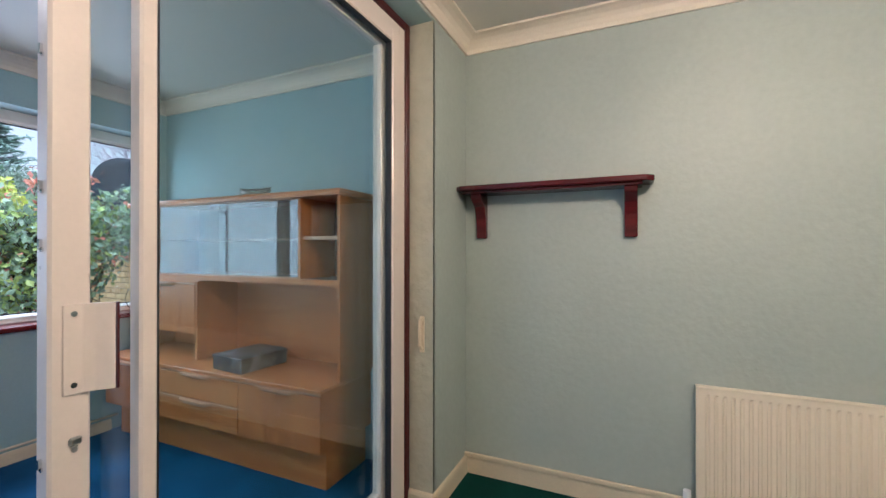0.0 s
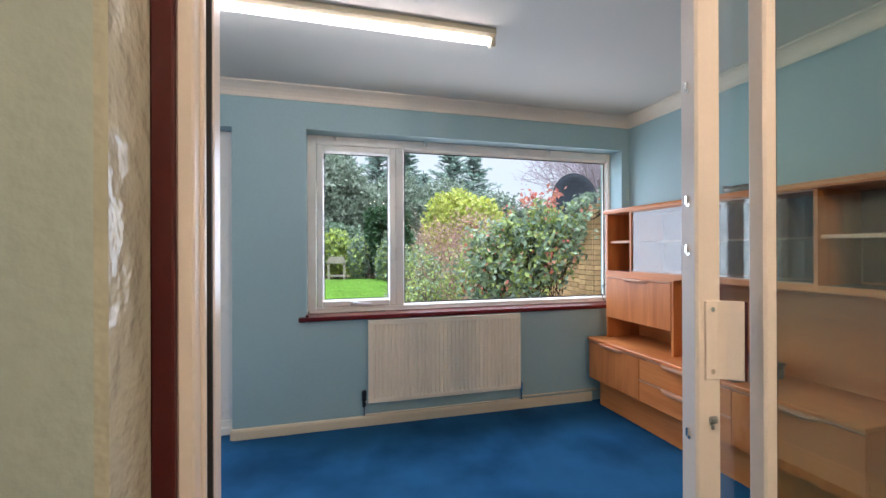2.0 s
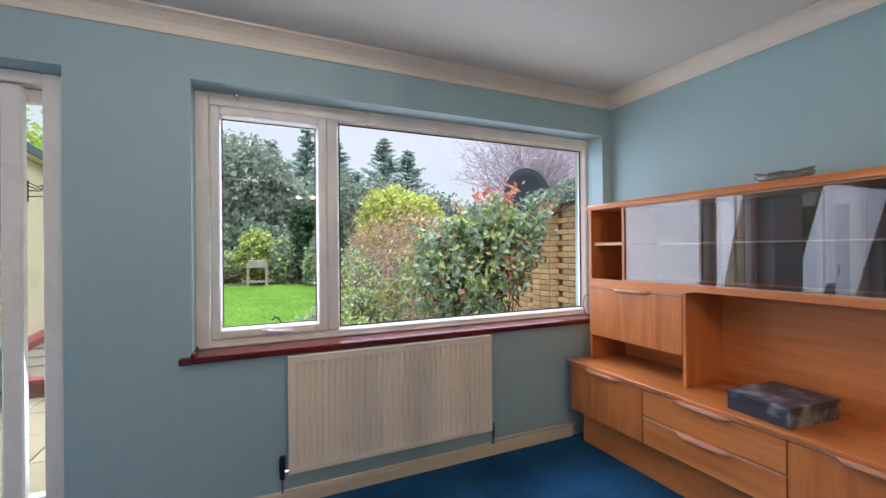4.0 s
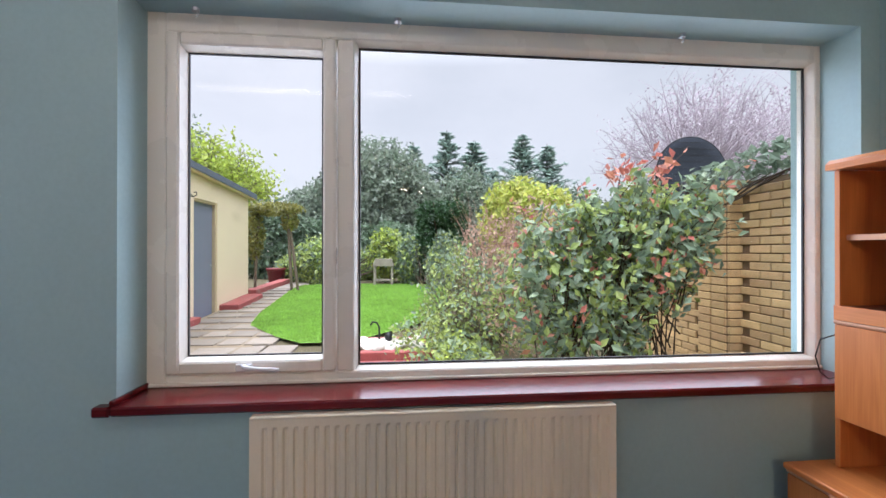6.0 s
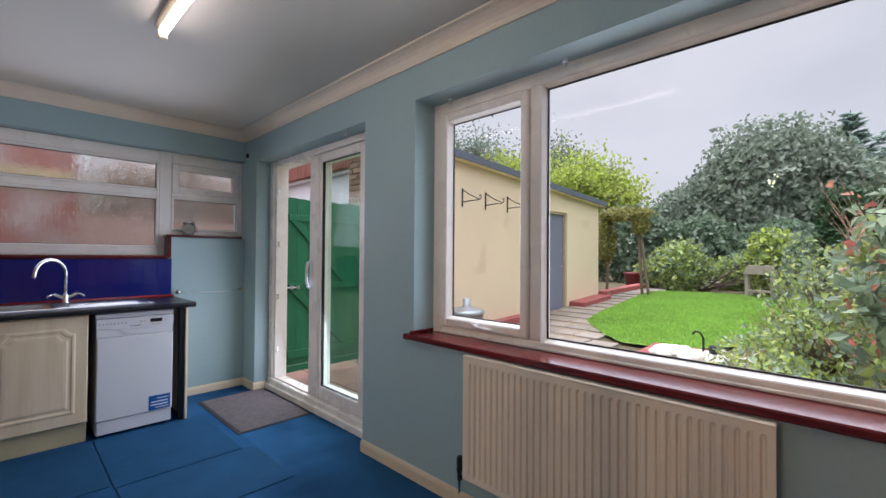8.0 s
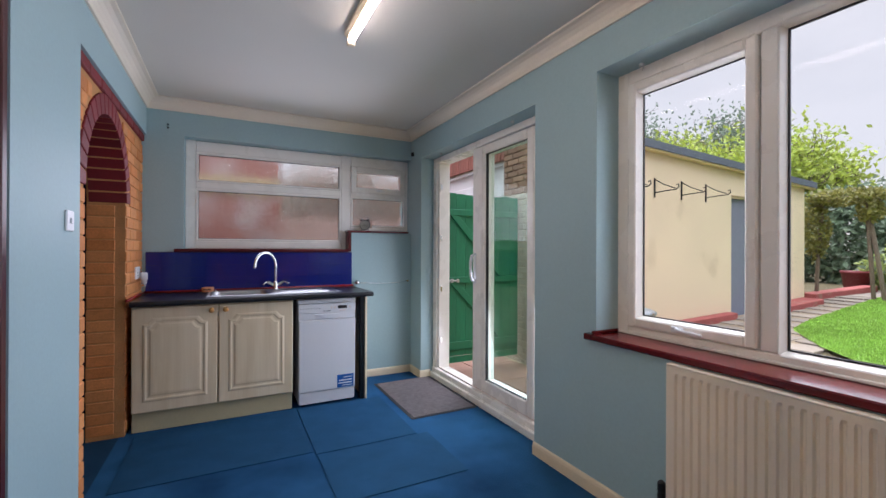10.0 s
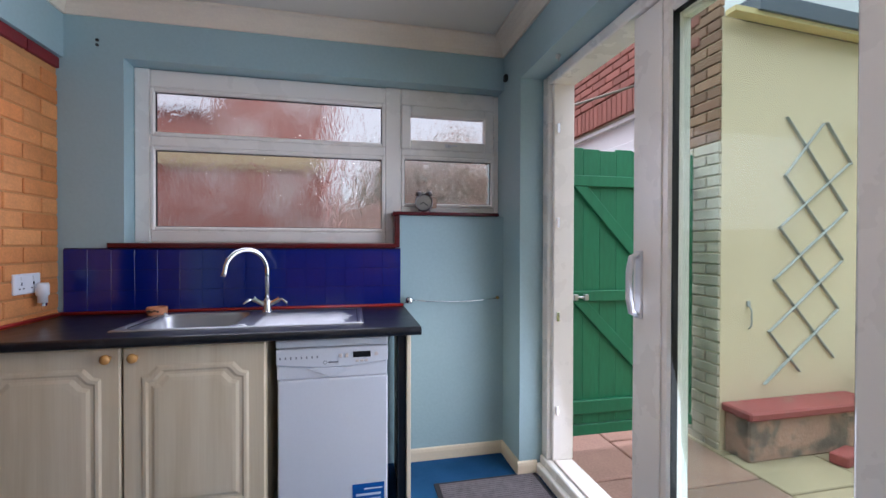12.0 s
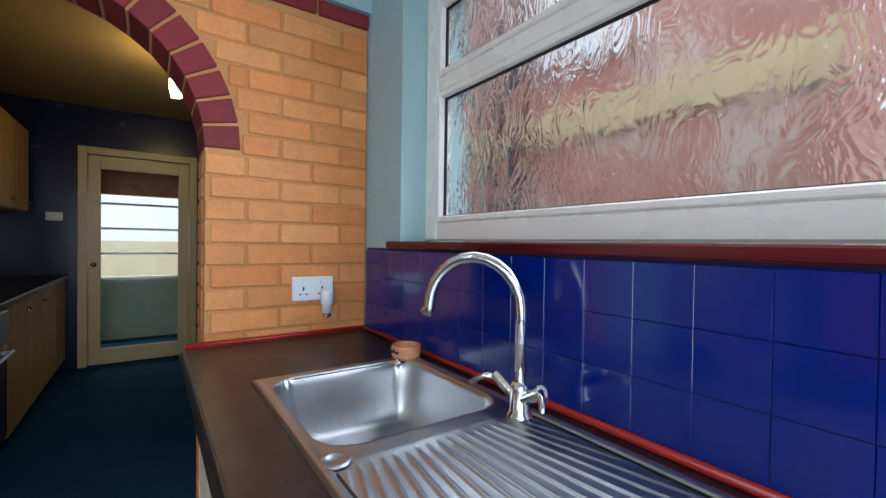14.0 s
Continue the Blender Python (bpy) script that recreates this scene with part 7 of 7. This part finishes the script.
bush("golden_shrub", (-11.2, 3.0, 0.3), [(-11.2, 2.9, 1.95, 0.8, 0.75, 0.9), (-11.3, 3.7, 1.8, 0.8, 0.7, 0.85)], [(6500, 0.075, L["yellow_leaf"], None), (2000, 0.07, L["spring_leaf"], None)], "bushy golden-leaved garden shrub", 16, 0.03)
bush("topiary_hedge", (-14.2, 1.4, 0.33), [(-14.2, 1.05, 1.3, 0.5, 0.30, 1.35), (-14.2, 1.5, 2.35, 0.5, 0.7, 0.38), (-14.2, 1.95, 1.5, 0.5, 0.35, 1.2)], [(9000, 0.06, L["topiary_leaf"], None)], "clipped dark green topiary hedge", 6, 0.04, category="hedge")
bush("round_evergreen", (-24, -1.0, 0.35), [(-24, -1.0, 3.9, 2.2, 2.6, 3.0), (-24.5, -2.8, 3.1, 1.8, 1.8, 2.4), (-24.2, 0.7, 3.2, 1.8, 1.7, 2.4), (-24.6, -4.6, 2.4, 1.7, 1.8, 2.0), (-23.2, -1.0, 2.2, 1.5, 2.6, 1.9)], [(34000, 0.13, L["dark_leaf"], None), (5000, 0.12, L["grey_leaf"], None)], "large rounded dark evergreen tree", 14, 0.12, category="tree")
bush("evergreen_hedge", (-27, 4.0, 0.35), [(-26, 1.6, 2.6, 1.4, 1.6, 2.5), (-27, 4.2, 3.0, 1.6, 2.2, 2.9), (-28, 7.5, 3.0, 1.6, 2.4, 2.9), (-28, 11, 2.6, 1.6, 2.4, 2.6), (-28, 15, 2.4, 1.6, 2.6, 2.2), (-28, 20, 2.4, 1.6, 3.0, 2.2)], [(26000, 0.15, L["dark_leaf"], None), (6000, 0.14, L["ivy_leaf"], None)], "dark evergreen trees along the far boundary", 18, 0.1, category="hedge")
bush("ivy_hedge", (-17.5, -3.0, 0.35), [(-17.4, -6.2, 1.6, 0.7, 1.4, 1.4), (-17.4, -4.2, 1.5, 0.7, 1.3, 1.4), (-17.8, -2.2, 1.3, 0.7, 1.3, 1.2), (-18.0, 0.0, 1.2, 0.7, 1.3, 1.1), (-17.8, 2.2, 1.2, 0.7, 1.3, 1.1), (-17.2, -8.2, 1.9, 0.8, 1.4, 1.8)], [(24000, 0.10, L["ivy_leaf"], None), (4000, 0.09, L["dark_leaf"], None)], "ivy-covered hedge behind the lawn", 20, 0.05, category="hedge")
bush("border_shrubs", (-15.0, -1.6, 0.35), [(-15.2, -2.9, 0.75, 0.5, 0.5, 0.4), (-14.8, -2.1, 1.0, 0.6, 0.7, 0.7), (-16.2, -1.0, 0.8, 0.5, 0.6, 0.5), (-15.2, -0.1, 1.2, 0.55, 0.55, 0.75), (-15.2, 0.8, 1.0, 0.6, 0.6, 0.7)], [(7000, 0.07, L["light_leaf"], None), (2500, 0.07, L["spring_leaf"], (3, 4)), (2500, 0.07, L["grey_leaf"], None)], "light green border shrubs", 18, 0.02)
bush("grey_shrub", (-13.5, 0.9, 0.33), [(-13.9, 0.55, 0.95, 0.45, 0.35, 0.8), (-12.9, 1.5, 0.9, 0.6, 0.5, 0.8)], [(3000, 0.06, L["grey_leaf"], None), (1500, 0.06, L["light_leaf"], None)], "loose silvery grey-leaved shrub", 12, 0.02)


def arbour():
    a = thing("garden_arbour", (-12.3, -2.6, 0.33), "rustic arch covered in a yellowing climber", "arbour")
    for y, lean in ((-3.1, 0.1), (-2.25, -0.1), (-2.1, -0.25)):
        part("post", limb_mesh([(-12.3, y, 0.3), (-12.27, y + lean * 0.4, 1.2), (-12.3, y + lean, 2.2)], 0.035), M["bark"], a)
    part("crossbar", limb_mesh([(-12.3, -3.15, 2.15), (-12.3, -2.7, 2.3), (-12.3, -2.15, 2.2)], 0.03), M["bark"], a)
    leaf_cloud([(-12.3, -2.65, 2.3, 0.35, 0.62, 0.16), (-12.3, -3.1, 1.7, 0.25, 0.2, 0.6), (-12.3, -2.3, 2.05, 0.25, 0.18, 0.25)], 2200, 0.05, leaf_material("climber_leaf", srgb(150, 146, 76), srgb(120, 122, 66)), "foliage", a)
    return a


def limb_mesh(pts_, r):
    return tube(pts_, r, 7)


arbour()


def fir(x, y, h, lean):
    """A cedar-like conifer: a straight trunk and tiers of drooping sprays that thin out to the tip."""
    t = thing("conifer", (x, y, 0.35), "tall blue-green conifer with open layered branches", "tree", "distant conifers")
    part("trunk", tube([(x, y, 0.3), (x, y + lean * 0.3, h * 0.5), (x, y + lean, h)], [0.28, 0.18, 0.03], 7), M["bark_dark"], t)
    cs, al, ac = [], [], []
    bm = ([], [])
    z = h * 0.25
    while z < h - 0.3:
        rad_ = (h - z) * 0.52 * random.uniform(0.75, 1.2) + 0.25
        for k in range(7):
            a = random.uniform(0, 6.28)
            d = Vector((math.cos(a), math.sin(a), random.uniform(0.1, 0.45)))
            p0 = Vector((x, y + lean * (z / h), z))
            p1 = p0 + d * rad_ * random.uniform(0.6, 1.1)
            add_limb(bm, [p0, p0.lerp(p1, 0.5) + Vector((0, 0, -0.04 * rad_)), p1], [0.05, 0.035, 0.012], 4)
            for j in range(34):
                u = random.uniform(0.15, 1.03)
                q = p0.lerp(p1, u) + Vector((random.uniform(-1, 1), random.uniform(-1, 1), random.uniform(-0.5, 0.35))) * 0.16 * rad_ * (1.15 - 0.7 * u)
                dirv = Vector((d.x + random.uniform(-0.7, 0.7), d.y + random.uniform(-0.7, 0.7), random.uniform(-0.35, 0.35))).normalized()
                w = dirv.cross(Vector((random.uniform(-0.4, 0.4), random.uniform(-0.4, 0.4), 1))).normalized()
                s = random.uniform(0.2, 0.42)
                cs.append(q), al.append(dirv * s), ac.append(w * s * 0.3)
        z += 0.34 + 0.02 * (h - z)
    limb_part("branches", bm, M["bark_dark"], t)
    quads("foliage", [tuple(c) for c in cs], [tuple(c) for c in al], [tuple(c) for c in ac], L["fir_needle"], "", "", parent=t)
    return t


for x, y, h, ln in ((-45, 1.5, 12.2, 0.0), (-45, 4.8, 13.7, 0.1), (-46, 8.0, 13.0, -0.1), (-45, 12.8, 13.5, 0.0), (-46, 15.8, 12.8, 0.1), (-48, 10.4, 10.5, 0.0), (-47, 6.4, 10.0, 0.0)):
    fir(x, y, h, ln)


def airy_tree(name, x, y, z0, h, spread, leaf, n, size, label, twigs=90, bark=None, leaf_share=1.0, group=""):
    """A spring tree: trunk, limbs, fine twigs and sparse leaf clumps."""
    t = thing(name, (x, y, z0), label, "tree", group)
    part("trunk", tube([(x, y, z0 - 0.1), (x + 0.1, y - 0.1, z0 + h * 0.25), (x, y, z0 + h * 0.45)], [0.22, 0.17, 0.1], 8), bark or M["bark"], t)
    bm, ends_ = ([], []), []
    for k in range(twigs):
        a, e = random.uniform(0, 6.28), random.uniform(0.15, 1.0)
        p0 = Vector((x, y, z0 + h * random.uniform(0.15, 0.45)))
        r_ = spread * math.sqrt(random.random())
        p1 = Vector((x + r_ * math.cos(a), y + r_ * math.sin(a), z0 + h * (0.42 + 0.58 * math.sqrt(max(0.02, 1 - (r_ / spread) ** 2)) * random.uniform(0.55, 1.0))))
        mid = p0.lerp(p1, 0.5) + Vector((random.uniform(-1, 1), random.uniform(-1, 1), random.uniform(0, 1))) * 0.08 * h
        add_limb(bm, [p0, mid, p1], [0.06, 0.035, 0.012], 4)
        for j in range(6):
            q = mid.lerp(p1, random.uniform(0.1, 1))
            e1 = q + Vector((random.uniform(-1, 1), random.uniform(-1, 1), random.uniform(-0.2, 1))) * 0.11 * h
            add_limb(bm, [q, q.lerp(e1, 0.5) + Vector((0, 0, 0.1)), e1], [0.018, 0.013, 0.006], 3)
            ends_ += [q, e1, q.lerp(e1, 0.6)]
    limb_part("branches", bm, bark or M["bark"], t)
    if n:
        e_ = np.array([tuple(p) for p in ends_])
        c = e_[rng.integers(0, len(e_), n)] + rng.normal(0, 0.05 * h, (n, 3))
        d = rand_dirs(n, 0.2)
        w = np.cross(d, rand_dirs(n))
        w /= np.linalg.norm(w, axis=1, keepdims=True)
        quads("foliage", c, d * size, w * size * 0.55, leaf, "", "", parent=t)
    return t


airy_tree("spring_tree", -25, -9.8, 0.3, 7.0, 3.4, L["spring_leaf"], 9000, 0.13, "yellow-green spring tree behind the garage", 110)
airy_tree("spring_tree", -24, -14.0, 0.3, 7.6, 3.2, L["spring_leaf"], 7500, 0.13, "yellow-green spring tree behind the garage", 110)
airy_tree("grey_willow", -32, -16.0, 0.3, 10.5, 4.0, L["grey_leaf"], 6000, 0.15, "pale grey-green budding tree", 120)
airy_tree("grey_willow", -30, -22.0, 0.3, 12.0, 4.5, L["grey_leaf"], 6000, 0.15, "pale grey-green budding tree", 120)
M["bark_lilac"] = material("lilac_grey_bark", srgb(186, 176, 184), 0.9, vary=0.2, bump=0)
airy_tree("bare_tree", -25, 17.5, 0.3, 11.5, 6.0, L["bare_twig"], 1600, 0.09, "bare lilac-grey tree with fine twigs", 260, M["bark_lilac"])
airy_tree("bare_tree", -27, 25.5, 0.3, 12.0, 6.0, L["bare_twig"], 1200, 0.09, "bare lilac-grey tree with fine twigs", 220, M["bark_lilac"])
bush("far_shrubs", (-30, 17, 0.35), [(-24, 9.5, 1.6, 1.2, 1.6, 1.7), (-23, 13, 1.5, 1.2, 2.0, 1.6), (-22, 17, 1.5, 1.2, 2.4, 1.6), (-20, 22, 1.6, 1.2, 3.0, 1.7), (-22, -12.5, 1.8, 1.2, 2.0, 1.9)], [(9000, 0.12, L["dark_leaf"], None)], "dark shrubs along the boundary", 12, 0.06, category="hedge")
bush("alley_hedge", (-5.2, -8.6, -0.2), [(-3.4, -8.6, 1.4, 0.9, 0.5, 1.7), (-4.5, -8.7, 1.5, 0.9, 0.5, 1.8), (-5.6, -8.6, 1.4, 0.9, 0.5, 1.6)], [(4500, 0.10, L["twig_pink"], None), (2500, 0.10, L["grey_leaf"], None)], "tall bare twiggy hedge beyond the alley", 9, 0.03, category="hedge")
